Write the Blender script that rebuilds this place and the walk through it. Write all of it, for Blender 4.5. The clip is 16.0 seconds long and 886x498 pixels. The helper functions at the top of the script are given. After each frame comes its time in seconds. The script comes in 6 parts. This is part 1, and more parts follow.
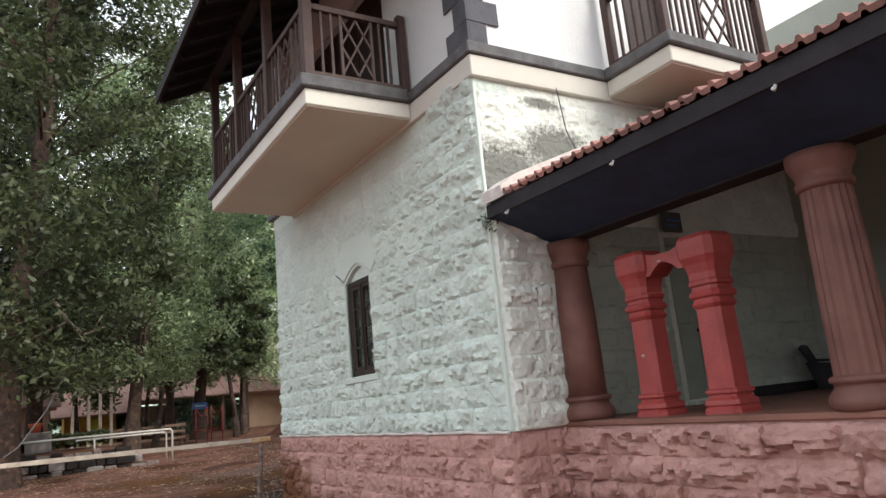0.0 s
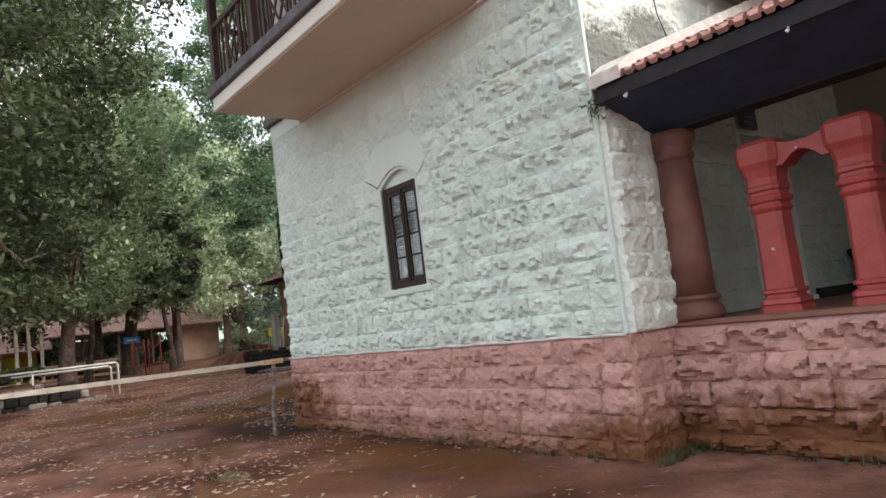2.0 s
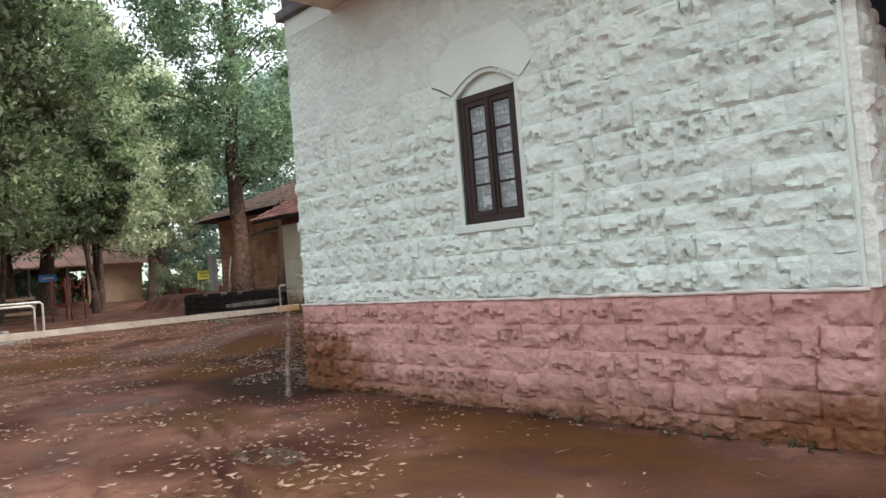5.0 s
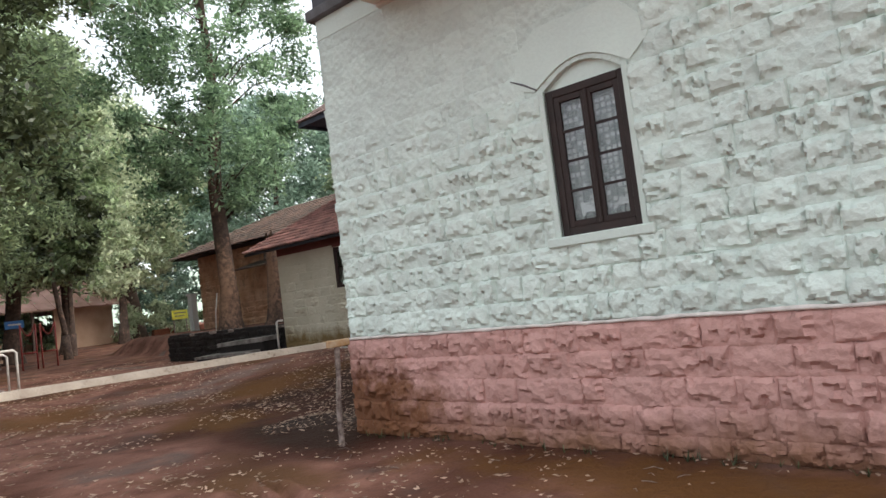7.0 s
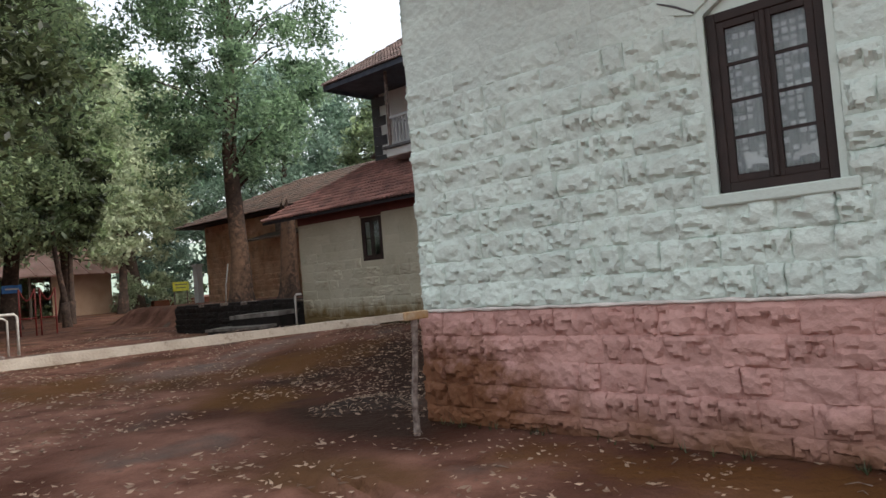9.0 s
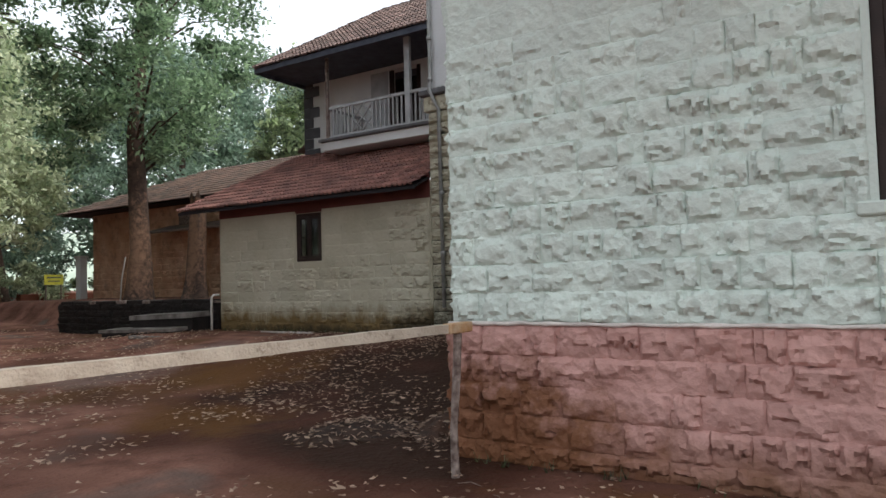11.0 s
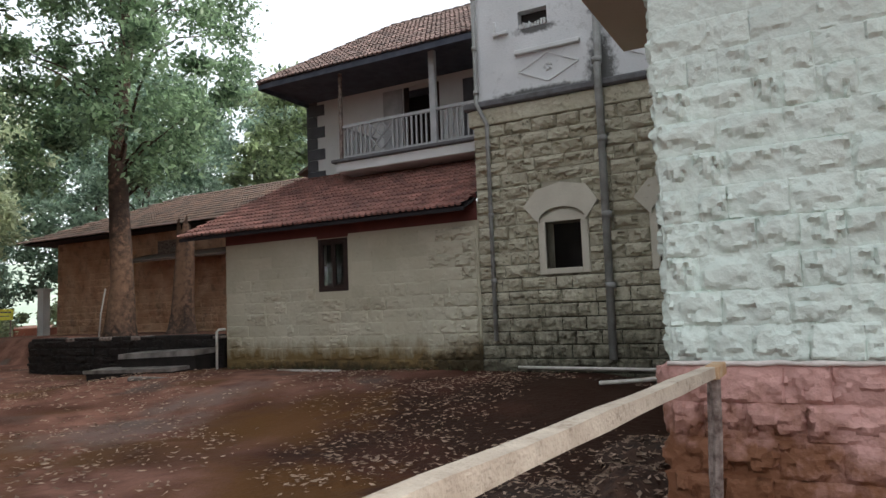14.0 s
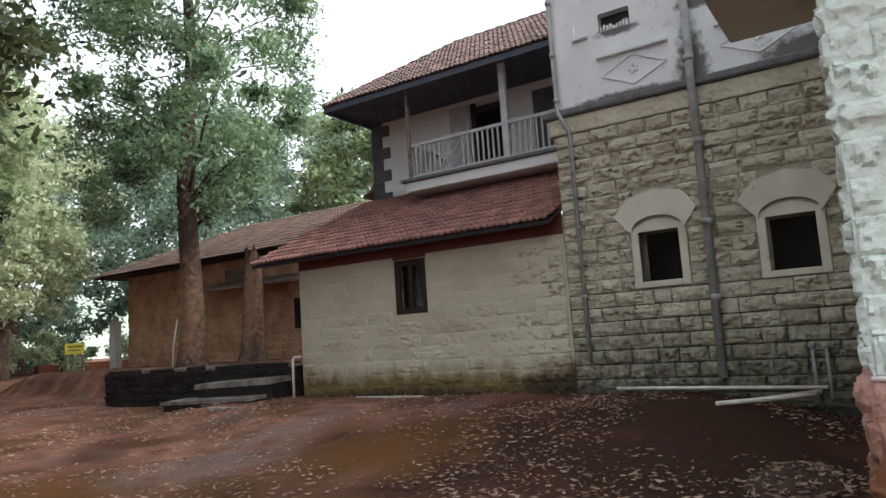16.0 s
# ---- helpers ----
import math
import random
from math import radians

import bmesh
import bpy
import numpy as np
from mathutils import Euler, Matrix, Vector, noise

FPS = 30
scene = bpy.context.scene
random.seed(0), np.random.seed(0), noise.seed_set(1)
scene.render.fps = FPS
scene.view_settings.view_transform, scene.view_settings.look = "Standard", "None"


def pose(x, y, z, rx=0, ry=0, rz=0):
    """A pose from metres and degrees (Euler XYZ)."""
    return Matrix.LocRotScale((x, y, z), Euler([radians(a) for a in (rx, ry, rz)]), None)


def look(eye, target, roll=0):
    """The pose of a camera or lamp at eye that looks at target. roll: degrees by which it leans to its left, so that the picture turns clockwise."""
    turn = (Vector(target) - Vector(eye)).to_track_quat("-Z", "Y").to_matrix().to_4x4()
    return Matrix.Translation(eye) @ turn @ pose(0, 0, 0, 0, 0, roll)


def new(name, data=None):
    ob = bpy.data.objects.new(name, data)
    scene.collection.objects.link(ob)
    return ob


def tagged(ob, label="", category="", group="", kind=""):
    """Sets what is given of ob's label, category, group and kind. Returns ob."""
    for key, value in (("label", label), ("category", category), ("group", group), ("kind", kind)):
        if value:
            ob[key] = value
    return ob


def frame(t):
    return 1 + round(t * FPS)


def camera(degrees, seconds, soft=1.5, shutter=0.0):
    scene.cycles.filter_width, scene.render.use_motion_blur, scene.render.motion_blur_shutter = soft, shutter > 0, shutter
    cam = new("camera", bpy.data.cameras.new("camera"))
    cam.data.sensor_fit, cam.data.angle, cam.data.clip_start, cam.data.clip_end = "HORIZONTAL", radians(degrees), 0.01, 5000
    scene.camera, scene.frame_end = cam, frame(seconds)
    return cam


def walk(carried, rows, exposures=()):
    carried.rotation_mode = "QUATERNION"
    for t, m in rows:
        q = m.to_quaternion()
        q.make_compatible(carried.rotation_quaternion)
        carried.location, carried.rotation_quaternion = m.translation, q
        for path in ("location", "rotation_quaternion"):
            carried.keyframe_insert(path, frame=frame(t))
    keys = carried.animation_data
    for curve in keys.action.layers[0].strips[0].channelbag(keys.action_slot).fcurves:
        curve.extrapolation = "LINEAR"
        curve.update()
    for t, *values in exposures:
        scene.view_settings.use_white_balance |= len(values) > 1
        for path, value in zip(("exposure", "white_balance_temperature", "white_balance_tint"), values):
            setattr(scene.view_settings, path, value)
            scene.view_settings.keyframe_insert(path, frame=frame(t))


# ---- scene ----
cam = camera(65.1, 16.0)
METRES, EYE, TURN = 13.0, 1.5, -32.1
ROWS = [
    (0.0, 0.0, 0.0, 0.0, 1.17, 12.23, 5.4),
    (0.5, -0.0405, 0.0159, 0.0008, -1.3, 12.49, 5.8),
    (1.0, -0.0718, 0.0232, 0.0014, -4.69, 9.78, 4.61),
    (1.5, -0.1045, 0.0431, 0.0022, -5.24, 6.9, 4.69),
    (2.0, -0.1373, 0.0629, -0.0045, -5.72, 5.93, 6.87),
    (2.5, -0.1633, 0.0912, -0.0037, -13.6, 5.1, 4.73),
    (3.0, -0.1884, 0.119, -0.0021, -10.68, 4.11, 3.06),
    (5.5, -0.277, 0.2541, 0.0028, -12.4, 0.73, 5.01),
    (6.0, -0.2947, 0.2822, 0.0038, -9.96, 1.2, 4.8),
    (6.5, -0.3139, 0.3033, 0.0051, -14.19, -0.26, 4.56),
    (7.0, -0.3292, 0.3284, 0.0051, -15.12, 3.49, 7.01),
    (7.5, -0.3424, 0.3526, 0.006, -16.18, 0.34, 7.61),
    (8.0, -0.3582, 0.3763, 0.0035, -18.51, -2.7, 4.58),
    (8.5, -0.3678, 0.4085, 0.0033, -15.66, 3.94, 7.24),
    (9.0, -0.381, 0.4387, -0.0007, -15.62, 2.16, 4.71),
    (11.5, -0.4681, 0.5985, 0.0003, -27.92, 3.17, 3.56),
    (12.0, -0.4867, 0.6256, -0.0004, -31.39, 4.13, 6.12),
    (12.5, -0.4959, 0.6531, -0.0014, -36.18, 1.66, 2.6),
    (13.0, -0.5063, 0.6805, 0.0017, -33.47, 3.3, 2.76),
    (13.5, -0.5227, 0.7021, 0.0024, -34.84, 6.15, 5.41),
    (14.0, -0.5359, 0.7197, 0.0048, -29.19, 4.95, 2.2),
    (14.5, -0.5443, 0.7416, 0.0046, -23.96, 8.95, 3.32),
    (15.0, -0.5489, 0.7593, 0.0022, -22.17, 5.28, 2.85),
    (15.5, -0.5574, 0.772, 0.0035, -26.42, 6.95, 3.88),
    (16.0, -0.5585, 0.7806, 0.0043, -24.96, 7.06, 3.86),
]
walk(cam, [(t, pose(0, 0, EYE, 0, 0, TURN) @ pose(METRES * x, METRES * y, METRES * z, 90 + pitch, roll, yaw)) for t, x, y, z, yaw, pitch, roll in ROWS],
     [(0.0, 0.1), (2.0, 0.2), (2.5, 0.35), (3.0, 0.3), (5.5, 0.3), (7.0, 0.25), (7.5, -0.05), (8.0, 0.1), (8.5, 0.2), (9.0, -0.15), (11.5, -0.05), (12.0, -0.05), (12.5, 0.34), (13.0, 0.36), (13.5, 0.0), (14.5, 0.15), (16.0, 0.28)])

# ---- world and sun ----
world = bpy.data.worlds.new("world")
scene.world = world
world.use_nodes = True
wn = world.node_tree
wn.nodes.clear()
sky = wn.nodes.new("ShaderNodeTexSky")
sky.sky_type, sky.sun_disc = "NISHITA", False
sky.sun_elevation, sky.sun_rotation = radians(38), radians(160)
sky.air_density, sky.dust_density, sky.ozone_density = 1.0, 6.0, 1.0
haze = wn.nodes.new("ShaderNodeMix")
haze.data_type = "RGBA"
haze.inputs["Factor"].default_value = 0.65
haze.inputs["B"].default_value = (12.0, 12.5, 13.2, 1)
back = wn.nodes.new("ShaderNodeBackground")
back.inputs["Strength"].default_value = 0.15
wout = wn.nodes.new("ShaderNodeOutputWorld")
wn.links.new(sky.outputs["Color"], haze.inputs["A"])
wn.links.new(haze.outputs["Result"], back.inputs["Color"])
wn.links.new(back.outputs["Background"], wout.inputs["Surface"])
sun = new("sun", bpy.data.lights.new("sun", "SUN"))
sun.data.energy, sun.data.angle, sun.data.color = 2.6, radians(28), (1.0, 0.97, 0.93)
sun.matrix_world = look((2.5, -6.9, 5.7), (0, 0, 0))

# ---- materials ----


def mat(name, base, dark=None, scale=6.0, rough=0.85, bump=0.25, fine=60.0, metal=0.0, spread=0.10, spec=0.4):
    """A painted or mineral surface: two scales of colour variation and a fine relief, in world metres."""
    m = bpy.data.materials.new(name)
    m.use_nodes = True
    nt = m.node_tree
    b = nt.nodes["Principled BSDF"]
    b.inputs["Roughness"].default_value, b.inputs["Metallic"].default_value = rough, metal
    b.inputs["Specular IOR Level"].default_value = spec
    geo = nt.nodes.new("ShaderNodeNewGeometry")
    n1 = nt.nodes.new("ShaderNodeTexNoise")
    n1.inputs["Scale"].default_value, n1.inputs["Detail"].default_value = scale, 6
    n2 = nt.nodes.new("ShaderNodeTexNoise")
    n2.inputs["Scale"].default_value, n2.inputs["Detail"].default_value = fine, 4
    for n in (n1, n2):
        nt.links.new(geo.outputs["Position"], n.inputs["Vector"])
    ramp = nt.nodes.new("ShaderNodeValToRGB")
    ramp.color_ramp.elements[0].position, ramp.color_ramp.elements[1].position = 0.32, 0.68
    dark = dark or tuple(c * 0.72 for c in base)
    ramp.color_ramp.elements[0].color, ramp.color_ramp.elements[1].color = (*dark, 1), (*base, 1)
    nt.links.new(n1.outputs["Fac"], ramp.inputs["Fac"])
    info = nt.nodes.new("ShaderNodeObjectInfo")
    add = nt.nodes.new("ShaderNodeMath")
    add.operation = "ADD"
    nt.links.new(n2.outputs["Fac"], add.inputs[0])
    nt.links.new(info.outputs["Random"], add.inputs[1])
    rng = nt.nodes.new("ShaderNodeMapRange")
    rng.inputs["From Min"].default_value, rng.inputs["From Max"].default_value = 0.2, 1.8
    rng.inputs["To Min"].default_value, rng.inputs["To Max"].default_value = 1 - spread, 1 + spread
    nt.links.new(add.outputs[0], rng.inputs["Value"])
    hsv = nt.nodes.new("ShaderNodeHueSaturation")
    nt.links.new(rng.outputs["Result"], hsv.inputs["Value"])
    nt.links.new(ramp.outputs["Color"], hsv.inputs["Color"])
    nt.links.new(hsv.outputs["Color"], b.inputs["Base Color"])
    bp = nt.nodes.new("ShaderNodeBump")
    bp.inputs["Strength"].default_value, bp.inputs["Distance"].default_value = bump, 0.02
    nt.links.new(n2.outputs["Fac"], bp.inputs["Height"])
    nt.links.new(bp.outputs["Normal"], b.inputs["Normal"])
    return m


def stained(m, colour, low, high, scale=3.0, amount=1.0, centre=None, soft=0.5):
    """Lays a stain over a material: splashed soil or mould between two heights, with a ragged edge of its own."""
    nt = m.node_tree
    b = nt.nodes["Principled BSDF"]
    old = b.inputs["Base Color"].links[0].from_socket
    geo = nt.nodes.new("ShaderNodeNewGeometry")
    sep = nt.nodes.new("ShaderNodeSeparateXYZ")
    nt.links.new(geo.outputs["Position"], sep.inputs[0])
    n = nt.nodes.new("ShaderNodeTexNoise")
    n.inputs["Scale"].default_value, n.inputs["Detail"].default_value, n.inputs["Roughness"].default_value = scale, 8, 0.65
    stretch = nt.nodes.new("ShaderNodeMapping")
    stretch.inputs["Scale"].default_value = (1, 1, 0.45)
    nt.links.new(geo.outputs["Position"], stretch.inputs["Vector"])
    nt.links.new(stretch.outputs["Vector"], n.inputs["Vector"])
    h = nt.nodes.new("ShaderNodeMapRange")
    h.inputs["From Min"].default_value, h.inputs["From Max"].default_value = low, high
    h.inputs["To Min"].default_value, h.inputs["To Max"].default_value = 0.75, -0.35
    nt.links.new(sep.outputs["Z"], h.inputs["Value"])
    add = nt.nodes.new("ShaderNodeMath")
    nt.links.new(h.outputs["Result"], add.inputs[0])
    nt.links.new(n.outputs["Fac"], add.inputs[1])
    r = nt.nodes.new("ShaderNodeMapRange")
    r.inputs["From Min"].default_value, r.inputs["From Max"].default_value = 0.55, 0.55 + soft
    r.inputs["To Max"].default_value = amount
    nt.links.new(add.outputs[0], r.inputs["Value"])
    mix = nt.nodes.new("ShaderNodeMix")
    mix.data_type = "RGBA"
    mix.inputs["B"].default_value = (*colour, 1)
    nt.links.new(r.outputs["Result"], mix.inputs["Factor"])
    nt.links.new(old, mix.inputs["A"])
    nt.links.new(mix.outputs["Result"], b.inputs["Base Color"])
    return m


def mould(m, colour, scale, low, high, amount):
    """Patches of mould and peeled paint wherever a noise runs high."""
    nt = m.node_tree
    b = nt.nodes["Principled BSDF"]
    old = b.inputs["Base Color"].links[0].from_socket
    geo = nt.nodes.new("ShaderNodeNewGeometry")
    n = nt.nodes.new("ShaderNodeTexNoise")
    n.inputs["Scale"].default_value, n.inputs["Detail"].default_value, n.inputs["Roughness"].default_value = scale, 10, 0.72
    nt.links.new(geo.outputs["Position"], n.inputs["Vector"])
    r = nt.nodes.new("ShaderNodeMapRange")
    r.inputs["From Min"].default_value, r.inputs["From Max"].default_value, r.inputs["To Max"].default_value = low, high, amount
    nt.links.new(n.outputs["Fac"], r.inputs["Value"])
    mix = nt.nodes.new("ShaderNodeMix")
    mix.data_type = "RGBA"
    mix.inputs["B"].default_value = (*colour, 1)
    nt.links.new(r.outputs["Result"], mix.inputs["Factor"])
    nt.links.new(old, mix.inputs["A"])
    nt.links.new(mix.outputs["Result"], b.inputs["Base Color"])
    return m


def splash(m, colour, spots, scale, amount=0.95):
    """Mud splashed on in ragged blots round the given places: (x, y, z, half widths)."""
    nt = m.node_tree
    b = nt.nodes["Principled BSDF"]
    old = b.inputs["Base Color"].links[0].from_socket
    geo = nt.nodes.new("ShaderNodeNewGeometry")
    n = nt.nodes.new("ShaderNodeTexNoise")
    n.inputs["Scale"].default_value, n.inputs["Detail"].default_value, n.inputs["Roughness"].default_value = scale, 8, 0.68
    nt.links.new(geo.outputs["Position"], n.inputs["Vector"])
    total = None
    for x, y, z, rx, ry, rz in spots:
        mp = nt.nodes.new("ShaderNodeMapping")
        mp.inputs["Location"].default_value, mp.inputs["Scale"].default_value = (-x / rx, -y / ry, -z / rz), (1 / rx, 1 / ry, 1 / rz)
        nt.links.new(geo.outputs["Position"], mp.inputs["Vector"])
        ln = nt.nodes.new("ShaderNodeVectorMath")
        ln.operation = "LENGTH"
        nt.links.new(mp.outputs["Vector"], ln.inputs[0])
        g = nt.nodes.new("ShaderNodeMapRange")
        g.inputs["From Min"].default_value, g.inputs["From Max"].default_value = 0.1, 1.2
        g.inputs["To Min"].default_value, g.inputs["To Max"].default_value = 0.75, 0.0
        nt.links.new(ln.outputs["Value"], g.inputs["Value"])
        if total is None:
            total = g.outputs["Result"]
        else:
            mx = nt.nodes.new("ShaderNodeMath")
            mx.operation = "MAXIMUM"
            nt.links.new(total, mx.inputs[0])
            nt.links.new(g.outputs["Result"], mx.inputs[1])
            total = mx.outputs[0]
    add = nt.nodes.new("ShaderNodeMath")
    nt.links.new(total, add.inputs[0])
    nt.links.new(n.outputs["Fac"], add.inputs[1])
    r = nt.nodes.new("ShaderNodeMapRange")
    r.inputs["From Min"].default_value, r.inputs["From Max"].default_value, r.inputs["To Max"].default_value = 0.60, 0.92, amount
    nt.links.new(add.outputs[0], r.inputs["Value"])
    mix = nt.nodes.new("ShaderNodeMix")
    mix.data_type = "RGBA"
    mix.inputs["B"].default_value = (*colour, 1)
    nt.links.new(r.outputs["Result"], mix.inputs["Factor"])
    nt.links.new(old, mix.inputs["A"])
    nt.links.new(mix.outputs["Result"], b.inputs["Base Color"])
    return m


def rock(m, scale=11.0, strength=0.7):
    """Adds the coarse broken relief of a rock face below the fine one."""
    nt = m.node_tree
    b = nt.nodes["Principled BSDF"]
    fine = b.inputs["Normal"].links[0].from_node
    geo = nt.nodes.new("ShaderNodeNewGeometry")
    v = nt.nodes.new("ShaderNodeTexVoronoi")
    v.inputs["Scale"].default_value = scale
    n = nt.nodes.new("ShaderNodeTexNoise")
    n.inputs["Scale"].default_value, n.inputs["Detail"].default_value = scale * 1.3, 3
    add = nt.nodes.new("ShaderNodeMath")
    add.operation = "ADD"
    for k, t in enumerate((v, n)):
        nt.links.new(geo.outputs["Position"], t.inputs["Vector"])
    nt.links.new(v.outputs["Distance"], add.inputs[0])
    nt.links.new(n.outputs["Fac"], add.inputs[1])
    bp = nt.nodes.new("ShaderNodeBump")
    bp.inputs["Strength"].default_value, bp.inputs["Distance"].default_value = strength, 0.045
    nt.links.new(add.outputs[0], bp.inputs["Height"])
    nt.links.new(bp.outputs["Normal"], fine.inputs["Normal"])
    return m


MINT = mould(mat("mint_painted_stone", (0.61, 0.69, 0.63), (0.56, 0.63, 0.58), 1.6, 0.8, 0.22, 38), (0.30, 0.31, 0.27), 5.0, 0.66, 0.85, 0.5)
MINT_SMOOTH = mould(mat("mint_painted_plaster", (0.61, 0.69, 0.63), (0.56, 0.63, 0.58), 1.6, 0.8, 0.3, 30), (0.30, 0.31, 0.27), 5.0, 0.66, 0.85, 0.5)
# paler than MINT: sunlight on the south face is put into the base
MINT_SOUTH_LIT = mould(mat("weathered_sunlit_mint_stone", (0.72, 0.75, 0.69), (0.64, 0.67, 0.61), 2.2, 0.85, 0.22, 38), (0.22, 0.21, 0.17), 7.0, 0.60, 0.72, 0.4)
splash(MINT_SOUTH_LIT, (0.045, 0.045, 0.036), ((4.45, 5.6, 3.75, 0.7, 0.5, 0.5), (5.2, 5.6, 4.15, 0.6, 0.5, 0.35), (5.05, 5.6, 4.7, 0.35, 0.5, 0.09)), 24.0, 0.8)
PINK = stained(mat("pink_painted_stone", (0.50, 0.288, 0.254), (0.44, 0.245, 0.214), 2.2, 0.75, 0.22, 38), (0.17, 0.075, 0.035), -0.15, 0.75, 2.2, 0.9, soft=0.5)
splash(PINK, (0.16, 0.062, 0.024), ((4.1, 5.6, 0.0, 0.6, 1.3, 0.5), (4.9, 4.0, 0.0, 0.7, 4.5, 0.6), (4.1, 12.6, 0.0, 0.6, 1.9, 0.95)), 4.5)
# wall paint taken darker: the veranda's shade is put into the colour
VERANDA_SHADED = mat("grey_green_veranda_shade", (0.44, 0.48, 0.42), (0.37, 0.40, 0.35), 1.3, 0.85, 0.25, 30)
LIME = mat("white_lime_line", (0.68, 0.62, 0.58), None, 8, 0.9, 0.4, 50)
WHITE = mould(mat("white_wall_paint", (0.72, 0.74, 0.74), (0.64, 0.66, 0.66), 1.5, 0.8, 0.2, 40), (0.22, 0.23, 0.22), 3.0, 0.62, 0.8, 0.6)
CREAM = mat("cream_plaster", (0.66, 0.65, 0.58), (0.60, 0.58, 0.52), 1.2, 0.85, 0.15, 50)
SOFFIT = mat("soffit_plaster", (0.62, 0.53, 0.44), (0.55, 0.47, 0.39), 0.9, 0.9, 0.12, 40)
GREY = mat("grey_cement_band", (0.15, 0.15, 0.16), (0.09, 0.09, 0.09), 5, 0.85, 0.4, 40)
QUOIN = mat("slate_grey_paint", (0.10, 0.105, 0.12), (0.07, 0.07, 0.08), 4, 0.8, 0.3, 40)
DARKWOOD = mat("dark_brown_painted_wood", (0.030, 0.015, 0.012), (0.018, 0.010, 0.008), 7, 0.6, 0.3, 70)
RAILWOOD = mat("brown_painted_railing", (0.075, 0.042, 0.035), (0.05, 0.03, 0.026), 7, 0.6, 0.3, 70)
ROOFWOOD = mat("blackened_roof_timber", (0.025, 0.022, 0.026), (0.014, 0.012, 0.015), 5, 0.8, 0.3, 40)
COLUMN = mat("brown_red_painted_column", (0.19, 0.085, 0.066), (0.13, 0.055, 0.045), 4, 0.6, 0.25, 60)
CORAL = mat("coral_red_gloss_paint", (0.36, 0.062, 0.055), (0.28, 0.045, 0.04), 5, 0.42, 0.2, 40)
TILE = mould(mat("red_clay_tile", (0.36, 0.18, 0.15), (0.19, 0.10, 0.085), 2.5, 0.85, 0.4, 45, spread=0.3), (0.07, 0.055, 0.05), 3.2, 0.46, 0.70, 0.65)
TILE_OLD = mould(mat("old_clay_tile", (0.29, 0.205, 0.185), (0.15, 0.11, 0.10), 2.5, 0.9, 0.4, 45, spread=0.35), (0.08, 0.07, 0.065), 2.6, 0.42, 0.64, 0.8)
TILE_GREY = mould(mat("lichened_clay_tile", (0.22, 0.14, 0.11), (0.12, 0.09, 0.08), 2.0, 0.9, 0.5, 40, spread=0.3), (0.07, 0.07, 0.06), 1.6, 0.42, 0.68, 0.85)
TOWER = stained(mould(mat("whitewashed_mouldy_stone", (0.50, 0.475, 0.372), (0.38, 0.355, 0.265), 1.4, 0.9, 0.4, 35, spread=0.12), (0.07, 0.065, 0.04), 6.5, 0.575, 0.66, 0.8), (0.035, 0.033, 0.02), -0.2, 3.2, 9.0, 0.8, soft=0.5)
JOINT = stained(mat("mouldy_mortar", (0.42, 0.40, 0.32), (0.30, 0.285, 0.22), 3.0, 0.95, 0.5, 30), (0.03, 0.03, 0.02), 0.6, 3.6, 4.0, 0.95, soft=0.3)
TOWER_SMOOTH = mould(mat("cream_cement_surround", (0.60, 0.57, 0.48), (0.50, 0.47, 0.39), 2.0, 0.9, 0.2, 35), (0.10, 0.10, 0.07), 5.0, 0.62, 0.75, 0.6)
ANNEX = splash(stained(mat("stained_cream_plaster", (0.50, 0.475, 0.375), (0.42, 0.385, 0.29), 0.9, 0.9, 0.5, 12), (0.15, 0.095, 0.03), 0.45, 1.35, 3.2, 0.95, soft=0.45), (0.04, 0.03, 0.014), ((10.7, 17.2, 0.35, 0.5, 1.6, 0.6), (10.7, 20.5, 0.25, 0.5, 3.9, 0.35)), 6.0)
BLACK = mat("blackened_laterite", (0.024, 0.018, 0.016), (0.012, 0.010, 0.009), 4, 0.9, 0.8, 25)
LATERITE = mould(mat("laterite_mud_wall", (0.62, 0.40, 0.27), (0.45, 0.25, 0.15), 1.5, 0.95, 0.8, 18), (0.07, 0.05, 0.04), 2.6, 0.52, 0.72, 0.75)
REDBAND = mat("oxide_red_and_eave_shadow", (0.14, 0.04, 0.032), (0.10, 0.03, 0.026), 3, 0.8, 0.3, 40)
PIPE = mat("grey_cast_iron_pipe", (0.33, 0.34, 0.33), (0.22, 0.22, 0.21), 6, 0.6, 0.3, 50)
WHITEMETAL = mat("white_painted_pipe", (0.70, 0.68, 0.64), (0.52, 0.48, 0.43), 9, 0.5, 0.2, 50)
BEAM = mould(mat("pale_weathered_timber", (0.52, 0.46, 0.38), (0.36, 0.30, 0.24), 5, 0.85, 0.6, 60, spread=0.2), (0.17, 0.12, 0.085), 9.0, 0.56, 0.68, 0.75)
POST = mat("grey_split_timber", (0.32, 0.26, 0.23), (0.09, 0.06, 0.05), 14, 0.9, 0.6, 60)
STONE = mat("grey_paving_stone", (0.30, 0.27, 0.25), (0.10, 0.085, 0.075), 3, 0.85, 0.5, 30)
BARK = mould(mat("brown_bark", (0.095, 0.062, 0.048), (0.04, 0.027, 0.022), 6, 0.95, 1.0, 22), (0.24, 0.14, 0.10), 3.5, 0.54, 0.64, 0.7)
splash(BARK, (0.32, 0.19, 0.12), ((12.6, 30.0, 2.2, 0.48, 0.48, 2.4), (14.05, 28.9, 2.4, 0.42, 0.42, 2.6)), 7.0, 0.75)
